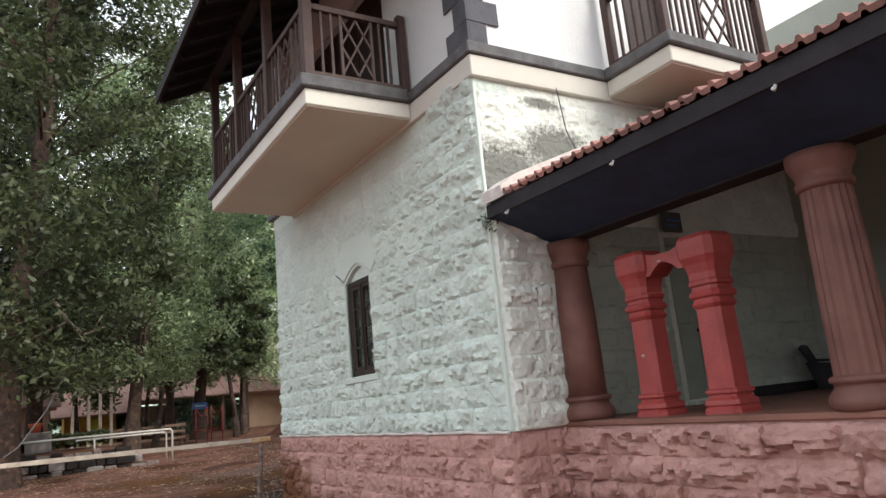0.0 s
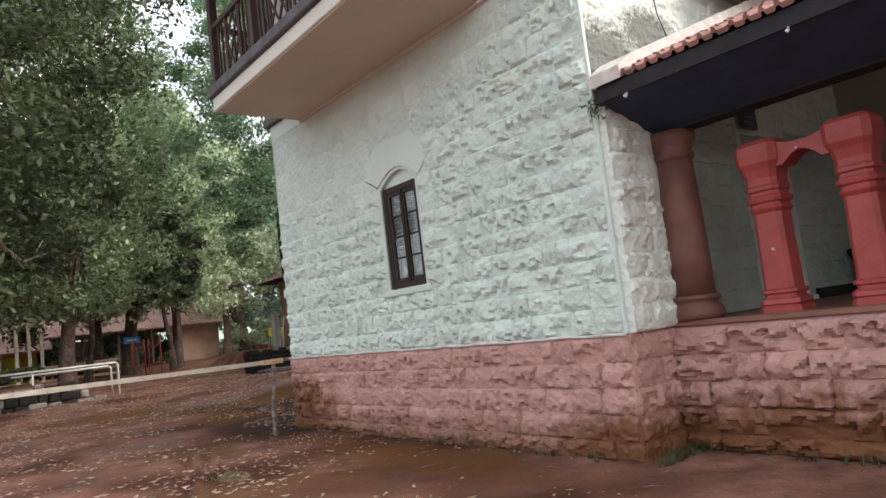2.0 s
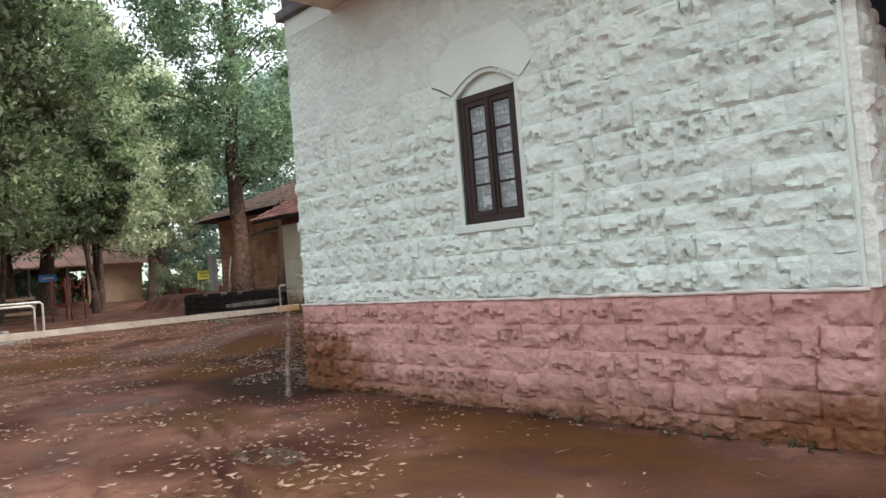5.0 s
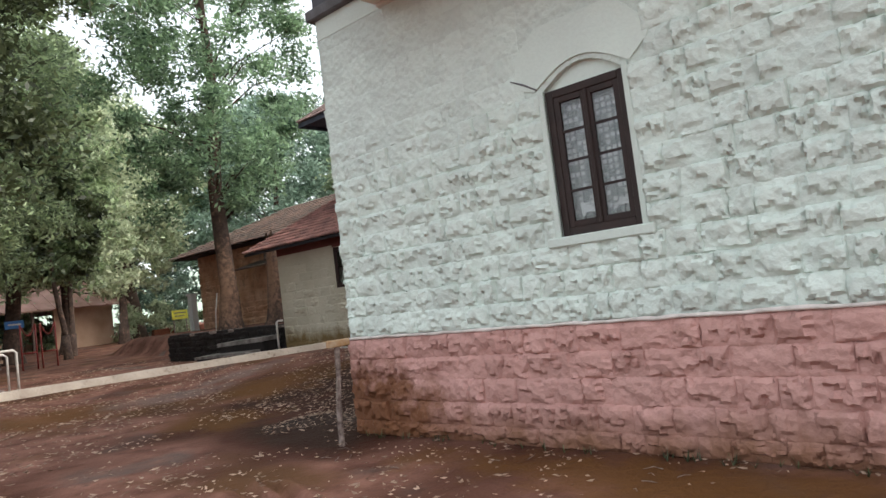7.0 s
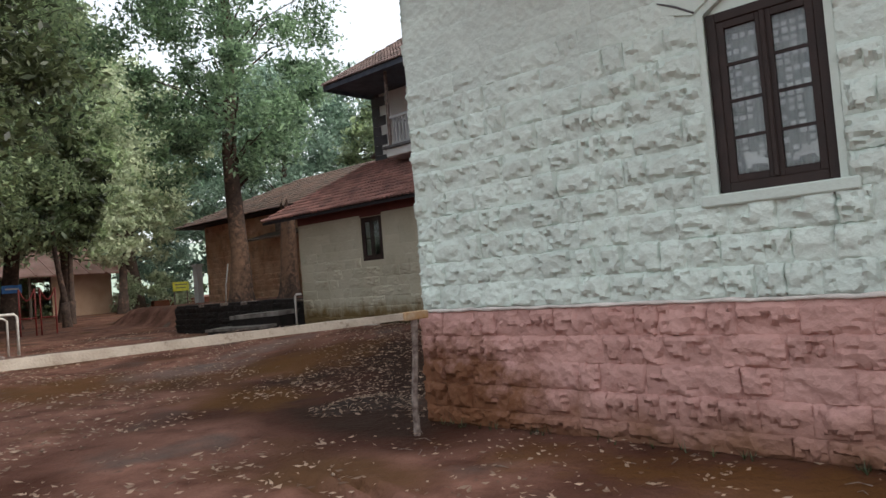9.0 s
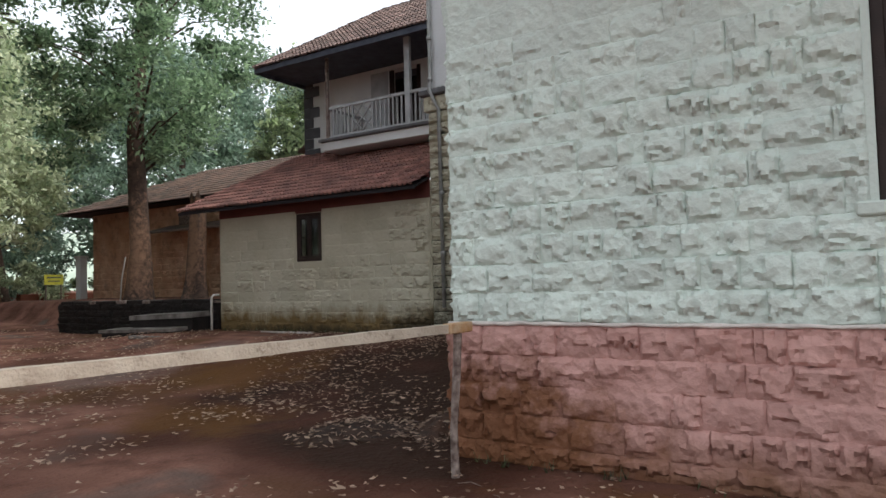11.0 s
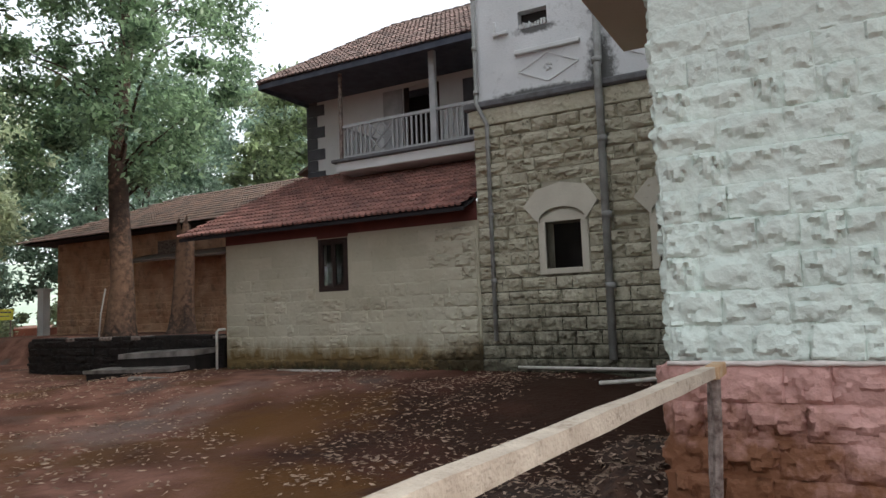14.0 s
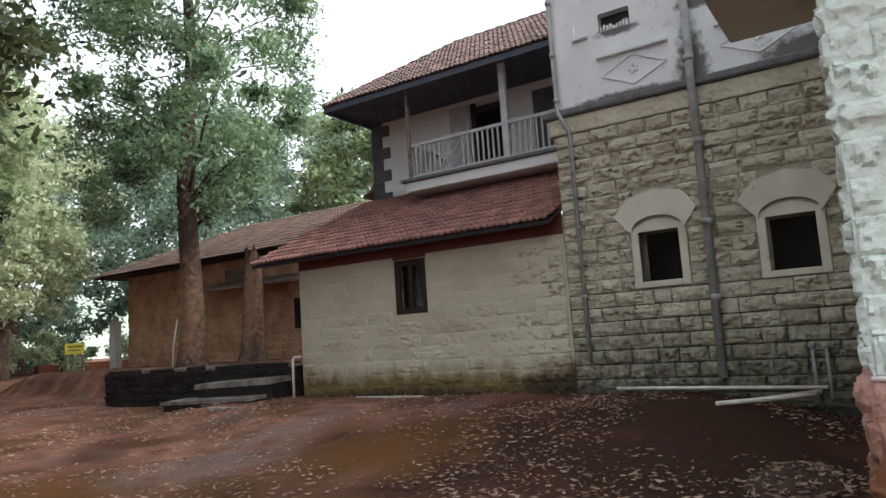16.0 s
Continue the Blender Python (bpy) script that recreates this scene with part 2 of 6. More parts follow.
# near-black base colour stands for the darkness inside rooms and openings
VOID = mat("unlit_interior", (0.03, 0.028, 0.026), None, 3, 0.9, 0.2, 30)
CURTAIN = mat("grey_lace_curtain", (0.42, 0.43, 0.41), (0.30, 0.31, 0.30), 10, 0.95, 0.4, 60)
LACE = mat("white_lace", (0.72, 0.72, 0.70), None, 9, 0.95, 0.4, 80)
YELLOW = mat("yellow_sign_paint", (0.62, 0.60, 0.06), None, 5, 0.5, 0.1, 40)
BLUE = mat("blue_sign_paint", (0.05, 0.20, 0.55), None, 5, 0.5, 0.1, 40)
OCHRE = mat("ochre_wall_paint", (0.52, 0.30, 0.06), None, 2, 0.9, 0.3, 30)
SHEDWALL = mat("brown_shed_wall", (0.54, 0.38, 0.28), (0.42, 0.27, 0.19), 1.0, 0.95, 0.5, 12)
SHEDROOF = mould(mat("faded_tile_roof", (0.52, 0.32, 0.28), (0.40, 0.23, 0.19), 1.0, 0.9, 0.5, 10), (0.10, 0.08, 0.07), 0.8, 0.5, 0.8, 0.6)
TERRACOTTA = mat("terracotta_pot", (0.42, 0.09, 0.04), None, 6, 0.7, 0.2, 40)
DOORPAINT = mat("pale_green_door_paint", (0.34, 0.38, 0.33), (0.28, 0.32, 0.28), 3, 0.6, 0.2, 40)


def glass_material():
    m = bpy.data.materials.new("window_glass")
    m.use_nodes = True
    b = m.node_tree.nodes["Principled BSDF"]
    b.inputs["Base Color"].default_value = (0.9, 0.95, 0.95, 1)
    b.inputs["Roughness"].default_value, b.inputs["Transmission Weight"].default_value, b.inputs["IOR"].default_value = 0.04, 1.0, 1.45
    return m


GLASS = glass_material()


def leaf_material(name, light, dark, rough=0.55):
    m = bpy.data.materials.new(name)
    m.use_nodes = True
    nt = m.node_tree
    b = nt.nodes["Principled BSDF"]
    b.inputs["Roughness"].default_value = rough
    geo = nt.nodes.new("ShaderNodeNewGeometry")
    n = nt.nodes.new("ShaderNodeTexNoise")
    n.inputs["Scale"].default_value, n.inputs["Detail"].default_value = 1.0, 4
    nt.links.new(geo.outputs["Position"], n.inputs["Vector"])
    mixv = nt.nodes.new("ShaderNodeMath")
    mixv.operation = "MULTIPLY_ADD"
    mixv.inputs[1].default_value = 0.42
    nt.links.new(geo.outputs["Random Per Island"], mixv.inputs[0])
    half = nt.nodes.new("ShaderNodeMath")
    half.operation = "MULTIPLY"
    half.inputs[1].default_value = 0.75
    nt.links.new(n.outputs["Fac"], half.inputs[0])
    nt.links.new(half.outputs[0], mixv.inputs[2])
    ramp = nt.nodes.new("ShaderNodeValToRGB")
    ramp.color_ramp.elements[0].position, ramp.color_ramp.elements[1].position = 0.3, 0.85
    ramp.color_ramp.elements[0].color, ramp.color_ramp.elements[1].color = (*dark, 1), (*light, 1)
    nt.links.new(mixv.outputs[0], ramp.inputs["Fac"])
    nt.links.new(ramp.outputs["Color"], b.inputs["Base Color"])
    tr = nt.nodes.new("ShaderNodeBsdfTranslucent")
    nt.links.new(ramp.outputs["Color"], tr.inputs["Color"])
    mx = nt.nodes.new("ShaderNodeMixShader")
    mx.inputs[0].default_value = 0.45
    out = nt.nodes["Material Output"]
    nt.links.new(b.outputs[0], mx.inputs[1])
    nt.links.new(tr.outputs[0], mx.inputs[2])
    nt.links.new(mx.outputs[0], out.inputs["Surface"])
    return m


LEAF_DARK = leaf_material("deep_green_leaves", (0.15, 0.185, 0.085), (0.008, 0.014, 0.008), 0.4)
LEAF_MID = leaf_material("green_leaves", (0.54, 0.67, 0.38), (0.05, 0.085, 0.05), 0.4)
LEAF_YELLOW = leaf_material("yellow_green_leaves", (0.72, 0.78, 0.54), (0.25, 0.32, 0.20))
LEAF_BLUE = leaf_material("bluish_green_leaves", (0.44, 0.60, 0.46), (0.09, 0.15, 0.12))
LEAF_TALL = leaf_material("cool_green_leaves", (0.41, 0.59, 0.35), (0.04, 0.085, 0.055), 0.4)
LITTER = leaf_material("dry_fallen_leaves", (0.66, 0.50, 0.38), (0.085, 0.04, 0.024), 0.7)


def ground_material():
    """Red laterite soil: trodden dry earth, darker wet mud with a sheen and the court's shade painted in, olive algae
    near the walls.
    """
    m = mat("red_laterite_soil", (0.255, 0.13, 0.096), (0.10, 0.045, 0.032), 2.2, 0.8, 1.0, 26, spread=0.45, spec=0.12)
    nt = m.node_tree
    b = nt.nodes["Principled BSDF"]
    geo = nt.nodes.new("ShaderNodeNewGeometry")
    old = b.inputs["Base Color"].links[0].from_socket

    def patch(scale, lo, hi, colour, sock, shift):
        mp = nt.nodes.new("ShaderNodeMapping")
        mp.inputs["Location"].default_value = shift
        nt.links.new(geo.outputs["Position"], mp.inputs["Vector"])
        n = nt.nodes.new("ShaderNodeTexNoise")
        n.inputs["Scale"].default_value, n.inputs["Detail"].default_value = scale, 7
        nt.links.new(mp.outputs["Vector"], n.inputs["Vector"])
        r = nt.nodes.new("ShaderNodeMapRange")
        r.inputs["From Min"].default_value, r.inputs["From Max"].default_value = lo, hi
        nt.links.new(n.outputs["Fac"], r.inputs["Value"])
        mix = nt.nodes.new("ShaderNodeMix")
        mix.data_type = "RGBA"
        mix.inputs["B"].default_value = (*colour, 1)
        nt.links.new(r.outputs["Result"], mix.inputs["Factor"])
        nt.links.new(sock, mix.inputs["A"])
        return mix.outputs["Result"], r.outputs["Result"]

    c, moss = patch(0.42, 0.54, 0.64, (0.12, 0.06, 0.03), old, (11, 4, 0))
    c, grey = patch(0.6, 0.58, 0.68, (0.13, 0.095, 0.08), c, (5, 23, 0))
    # wet mud: the court with its shade painted in, the wall strip, scattered patches
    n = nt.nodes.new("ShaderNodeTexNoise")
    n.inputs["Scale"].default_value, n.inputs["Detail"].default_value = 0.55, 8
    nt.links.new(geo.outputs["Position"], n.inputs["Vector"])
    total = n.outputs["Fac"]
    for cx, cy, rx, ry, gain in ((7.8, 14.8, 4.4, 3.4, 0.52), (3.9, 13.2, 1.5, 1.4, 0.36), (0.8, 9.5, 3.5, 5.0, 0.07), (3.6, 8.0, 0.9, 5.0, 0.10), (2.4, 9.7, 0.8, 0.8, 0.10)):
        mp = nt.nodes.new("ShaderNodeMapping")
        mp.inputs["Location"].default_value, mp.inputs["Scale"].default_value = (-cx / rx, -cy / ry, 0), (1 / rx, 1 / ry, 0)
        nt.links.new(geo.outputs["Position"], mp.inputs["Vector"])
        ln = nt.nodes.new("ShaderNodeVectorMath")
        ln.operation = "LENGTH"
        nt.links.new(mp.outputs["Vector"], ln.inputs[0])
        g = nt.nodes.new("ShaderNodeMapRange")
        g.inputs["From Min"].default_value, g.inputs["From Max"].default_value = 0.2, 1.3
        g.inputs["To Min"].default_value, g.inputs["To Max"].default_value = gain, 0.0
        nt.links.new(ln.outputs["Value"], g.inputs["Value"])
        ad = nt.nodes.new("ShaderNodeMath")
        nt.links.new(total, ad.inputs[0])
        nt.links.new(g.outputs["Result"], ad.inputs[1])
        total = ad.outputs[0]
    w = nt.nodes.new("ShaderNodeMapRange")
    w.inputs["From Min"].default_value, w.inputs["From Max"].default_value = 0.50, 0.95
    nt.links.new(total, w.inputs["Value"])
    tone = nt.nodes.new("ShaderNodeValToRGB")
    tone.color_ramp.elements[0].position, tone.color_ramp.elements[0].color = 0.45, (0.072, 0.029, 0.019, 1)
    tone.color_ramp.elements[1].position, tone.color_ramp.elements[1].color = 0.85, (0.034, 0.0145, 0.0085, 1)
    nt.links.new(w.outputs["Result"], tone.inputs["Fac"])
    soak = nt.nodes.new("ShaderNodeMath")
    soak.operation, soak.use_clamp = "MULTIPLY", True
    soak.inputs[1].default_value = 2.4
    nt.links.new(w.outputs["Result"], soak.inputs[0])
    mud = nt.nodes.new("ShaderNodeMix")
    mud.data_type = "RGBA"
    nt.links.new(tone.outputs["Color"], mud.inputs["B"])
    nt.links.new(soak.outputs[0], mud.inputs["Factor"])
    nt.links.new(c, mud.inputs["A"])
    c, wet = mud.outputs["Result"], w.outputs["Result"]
    # algae on the strip under the wall and in the court, grey gravel where the path turns
    for colour, spots, top in (((0.125, 0.057, 0.016), ((3.5, 8.6, 0.75, 3.4), (6.6, 18.2, 2.3, 1.8), (4.2, 16.2, 1.2, 1.6), (3.2, 20.6, 2.0, 2.2)), 0.75), ((0.19, 0.145, 0.13), ((5.4, 20.3, 1.9, 1.1), (7.6, 20.8, 1.4, 0.8)), 0.6)):
        n2 = nt.nodes.new("ShaderNodeTexNoise")
        n2.inputs["Scale"].default_value, n2.inputs["Detail"].default_value, n2.inputs["Roughness"].default_value = 1.7, 8, 0.65
        nt.links.new(geo.outputs["Position"], n2.inputs["Vector"])
        best = None
        for cx, cy, rx, ry in spots:
            mp = nt.nodes.new("ShaderNodeMapping")
            mp.inputs["Location"].default_value, mp.inputs["Scale"].default_value = (-cx / rx, -cy / ry, 0), (1 / rx, 1 / ry, 0)
            nt.links.new(geo.outputs["Position"], mp.inputs["Vector"])
            ln = nt.nodes.new("ShaderNodeVectorMath")
            ln.operation = "LENGTH"
            nt.links.new(mp.outputs["Vector"], ln.inputs[0])
            g = nt.nodes.new("ShaderNodeMapRange")
            g.inputs["From Min"].default_value, g.inputs["From Max"].default_value = 0.1, 1.3
            g.inputs["To Min"].default_value, g.inputs["To Max"].default_value = 0.55, 0.0
            nt.links.new(ln.outputs["Value"], g.inputs["Value"])
            if best is None:
                best = g.outputs["Result"]
            else:
                mx = nt.nodes.new("ShaderNodeMath")
                mx.operation = "MAXIMUM"
                nt.links.new(best, mx.inputs[0])
                nt.links.new(g.outputs["Result"], mx.inputs[1])
                best = mx.outputs[0]
        ad = nt.nodes.new("ShaderNodeMath")
        nt.links.new(best, ad.inputs[0])
        nt.links.new(n2.outputs["Fac"], ad.inputs[1])
        rg = nt.nodes.new("ShaderNodeMapRange")
        rg.inputs["From Min"].default_value, rg.inputs["From Max"].default_value, rg.inputs["To Max"].default_value = 0.68, 0.95, top
        nt.links.new(ad.outputs[0], rg.inputs["Value"])
        over = nt.nodes.new("ShaderNodeMix")
        over.data_type = "RGBA"
        over.inputs["B"].default_value = (*colour, 1)
        nt.links.new(rg.outputs["Result"], over.inputs["Factor"])
        nt.links.new(c, over.inputs["A"])
        c = over.outputs["Result"]
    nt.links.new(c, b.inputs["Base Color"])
    r = nt.nodes.new("ShaderNodeMapRange")
    r.inputs["To Min"].default_value, r.inputs["To Max"].default_value = 0.9, 0.68
    nt.links.new(wet, r.inputs["Value"])
    nt.links.new(r.outputs["Result"], b.inputs["Roughness"])
    return m


GROUND = ground_material()
WATER = bpy.data.materials.new("muddy_water")
WATER.use_nodes = True
WATER.node_tree.nodes["Principled BSDF"].inputs["Base Color"].default_value = (0.10, 0.055, 0.04, 1)
WATER.node_tree.nodes["Principled BSDF"].inputs["Roughness"].default_value = 0.03

# ---- mesh helpers ----


class Build:
    """Collects boxes, lathes, tubes and prisms into one mesh."""

    def __init__(self):
        self.v, self.f, self.smooth = [], [], []

    def add(self, verts, faces, smooth=False):
        k = len(self.v)
        self.v.extend(tuple(p) for p in verts)
        self.f.extend(tuple(i + k for i in f) for f in faces)
        self.smooth.extend([smooth] * len(faces))
        return self

    def box(self, x0, y0, z0, x1, y1, z1, bevel=0.0):
        bm = bmesh.new()
        bmesh.ops.create_cube(bm, size=1)
        for p in bm.verts:
            p.co = ((x0 + x1) / 2 + p.co.x * (x1 - x0), (y0 + y1) / 2 + p.co.y * (y1 - y0), (z0 + z1) / 2 + p.co.z * (z1 - z0))
        if bevel:
            bmesh.ops.bevel(bm, geom=list(bm.edges), offset=bevel, segments=1, affect="EDGES")
        bm.verts.index_update()
        self.add([p.co[:] for p in bm.verts], [[q.index for q in f.verts] for f in bm.faces])
        bm.free()
        return self

    def lathe(self, profile, cx, cy, sides=20, flutes=0.0, smooth=True):
        verts, faces = [], []
        for r, z in profile:
            for i in range(sides):
                a = 2 * math.pi * i / sides
                rr = r - (flutes if flutes and i % 2 and 0.10 < r < 0.215 else 0)
                verts.append((cx + rr * math.cos(a), cy + rr * math.sin(a), z))
        for j in range(len(profile) - 1):
            for i in range(sides):
                k = (i + 1) % sides
                faces.append((j * sides + i, j * sides + k, (j + 1) * sides + k, (j + 1) * sides + i))
        faces.append(tuple(range(sides))[::-1])
        faces.append(tuple((len(profile) - 1) * sides + i for i in range(sides)))
        return self.add(verts, faces, smooth)

    def chamfered(self, profile, cx, cy, cut=0.28):
        """Stacked profile on a square plan with cut corners: half widths and heights."""
        verts, faces = [], []
        for r, z in profile:
            q = r * (1 - cut)
            verts += [(cx + a, cy + b, z) for a, b in ((-q, -r), (q, -r), (r, -q), (r, q), (q, r), (-q, r), (-r, q), (-r, -q))]
        for j in range(len(profile) - 1):
            for i in range(8):
                k = (i + 1) % 8
                faces.append((8 * j + i, 8 * j + k, 8 * j + 8 + k, 8 * j + 8 + i))
        n = 8 * (len(profile) - 1)
        faces += [tuple(range(8))[::-1], tuple(range(n, n + 8))]
        return self.add(verts, faces)

    def tube(self, points, radii, sides=8, smooth=True):
        verts, faces = [], []
        pts = [Vector(p) for p in points]
        if not isinstance(radii, (list, tuple)):
            radii = [radii] * len(pts)
        up = Vector((0.31, 0.52, 0.79))
        for i, p in enumerate(pts):
            d = (pts[min(i + 1, len(pts) - 1)] - pts[max(i - 1, 0)]).normalized()
            a = d.cross(up).normalized()
            b = d.cross(a)
            for k in range(sides):
                w = 2 * math.pi * k / sides
                verts.append(p + radii[i] * (math.cos(w) * a + math.sin(w) * b))
        for j in range(len(pts) - 1):
            for i in range(sides):
                k = (i + 1) % sides
                faces.append((j * sides + i, j * sides + k, (j + 1) * sides + k, (j + 1) * sides + i))
        faces.append(tuple(range(sides)))
        faces.append(tuple((len(pts) - 1) * sides + i for i in range(sides))[::-1])
        return self.add(verts, faces, smooth)

    def prism(self, outline, axis, a, b):
        """An outline of pairs pushed from a to b along an axis (0: pairs are y, z; 1: x, z; 2: x, y)."""
        def at(p, w):
            q = list(p)
            q.insert(axis, w)
            return tuple(q)
        n = len(outline)
        verts = [at(p, a) for p in outline] + [at(p, b) for p in outline]
        faces = [tuple(range(n))[::-1], tuple(range(n, 2 * n))] + [(i, (i + 1) % n, n + (i + 1) % n, n + i) for i in range(n)]
        return self.add(verts, faces)

    def bar(self, p, q, w, h):
        """A straight bar of rectangular section between two points."""
        p, q = Vector(p), Vector(q)
        d = (q - p).normalized()
        side = d.cross(Vector((0, 0, 1)))
        side = side.normalized() if side.length > 0.01 else Vector((1, 0, 0))
        top = side.cross(d)
        vs = [e + sx * w / 2 * side + sz * h / 2 * top for e in (p, q) for sx, sz in ((-1, -1), (1, -1), (1, 1), (-1, 1))]
        return self.add(vs, [(0, 1, 2, 3), (7, 6, 5, 4), (0, 4, 5, 1), (1, 5, 6, 2), (2, 6, 7, 3), (3, 7, 4, 0)])

    def mesh(self, name, material):
        me = bpy.data.meshes.new(name)
        me.from_pydata(self.v, [], self.f)
        me.polygons.foreach_set("use_smooth", self.smooth)
        bm = bmesh.new()
        bm.from_mesh(me)
        bmesh.ops.recalc_face_normals(bm, faces=bm.faces)
        bm.to_mesh(me)
        bm.free()
        me.materials.append(material)
        return me


def part(name, build, material, parent, label=""):
    ob = new(name, build.mesh(name, material))
    ob.parent = parent
    if label:
        ob["label"] = label
    return ob


def thing(name, build, material, label, category, group="", kind=""):
    return tagged(new(name, build.mesh(name, material)), label, category, group, kind)


def base(name, at, label, category, group="", kind=""):
    """An Empty at the foot of a thing, whose parts are then given in world places."""
    ob = new(name)
    ob.empty_display_size = 0.2
    return tagged(ob, label, category, group, kind)


def smooth01(t):
    t = np.clip(t, 0, 1)
    return t * t * (3 - 2 * t)


def height(x, y):
    """Height of the ground."""
    x, y = np.asarray(x, float), np.asarray(y, float)
    far = 0.2 * smooth01((y - 14) / 14) + 0.022 * np.clip(y - 31, 0, 60)
    court = 0.42 * smooth01((x - 5.0) / 4.5) * smooth01((y - 12.6) / 2.5) * (1 - smooth01((y - 24.5) / 4))
    bank = 1.15 * smooth01((x - 12.2) / 1.2) * smooth01((y - 24.5) / 2) * (1 - smooth01((y - 40) / 5))
    return np.maximum(np.maximum(far, court), bank)


# ---- rock-faced masonry ----


def ramp01(t):
    t = min(1.0, max(0.0, t))
    return t * t * (3 - 2 * t)


def stone_mesh(name, seed, material):
    """One rock-faced block, 1 x 1 in x and z, proud towards -y by up to 1: a dressed margin, a bulge with a ragged rim and a chipped-off side, under paint."""
    rs = np.random.RandomState(seed)
    us = (0, 0.03, 0.09, 0.17, 0.26, 0.35, 0.44, 0.53, 0.62, 0.71, 0.80, 0.89, 0.97, 1)
    vs = (0, 0.04, 0.13, 0.24, 0.36, 0.48, 0.60, 0.72, 0.84, 0.95, 1)
    cx, cz, rx, rz = rs.uniform(0.2, 0.8), rs.uniform(0.45, 0.85), rs.uniform(0.3, 0.75), rs.uniform(0.28, 0.65)
    level, tx, tz = rs.uniform(0.25, 0.75), rs.uniform(-0.4, 0.4), rs.uniform(-0.15, 0.35)
    turn, cut, off = rs.uniform(0, 2 * math.pi), rs.uniform(0.05, 0.3), seed * 7.31
    verts, faces = [], []
    for i, u0 in enumerate(us):
        for j, v0 in enumerate(vs):
            u, v = u0, v0
            inner = 0 < i < len(us) - 1 and 0 < j < len(vs) - 1
            deep = 1 < i < len(us) - 2 and 1 < j < len(vs) - 2
            u += rs.uniform(-0.026, 0.026) if deep else rs.uniform(-0.016, 0.016)
            v += rs.uniform(-0.03, 0.03) if deep else rs.uniform(-0.02, 0.02)
            if not inner:
                u, v = 0.5 + (u - 0.5) * 1.035, 0.5 + (v - 0.5) * 1.05
            a = u * 1.45
            far = math.hypot((u - cx) / rx, (v - cz) / rz)
            f = 1 - far + 1.0 * noise.noise((a * 2.7, v * 2.7, off)) + 0.6 * noise.noise((a * 5.5, v * 5.5, off))
            g = (u - 0.5) * math.cos(turn) + (v - 0.5) * math.sin(turn) - cut + 0.35 * noise.noise((a * 4.0, v * 4.0, off + 3))
            d = 0.46 + tx * (u - 0.5) + tz * (v - 0.5) + 0.16 * noise.noise((a * 2.2, v * 2.2, off + 9)) + level * ramp01(f / 0.24 + 0.5) - 0.26 * ramp01(g / 0.14 + 0.5) + 0.09 * noise.noise((a * 7, v * 7, off + 5))
            e = 1.0 if deep else rs.uniform(0.45, 1.0) if inner else 0.0
            verts.append((u - 0.5, -(0.21 + max(0.02, d - 0.21) * e), v - 0.5))
    n, m = len(vs), len(us)
    rim = [j for j in range(n)] + [i * n + n - 1 for i in range(1, m)] + [(m - 1) * n + j for j in range(n - 2, -1, -1)] + [i * n for i in range(m - 2, 0, -1)]
    back = len(verts)
    verts += [(verts[k][0], 0.1, verts[k][2]) for k in rim]
    faces += [(rim[k], rim[(k + 1) % len(rim)], back + (k + 1) % len(rim), back + k) for k in range(len(rim))]
    for i in range(len(us) - 1):
        for j in range(n - 1):
            k = i * n + j
            faces.append((k, k + n, k + n + 1, k + 1))
    me = bpy.data.meshes.new(name)
    me.from_pydata([(x * 0.34, y * 0.07, z * 0.24) for x, y, z in verts], [], faces)
    me.polygons.foreach_set("use_smooth", [True] * len(faces))
    me.set_sharp_from_angle(angle=radians(28))
    me.vertices.foreach_set("co", [c for p in verts for c in p])
    me.update()
    me.materials.append(material)
    return me


for rough_face in (MINT, MINT_SOUTH_LIT, PINK):
    rock(rough_face, 12.0, 0.48)
rock(TOWER, 9.0, 0.6)
rock(GROUND, 9.0, 0.3)
STONES = {}


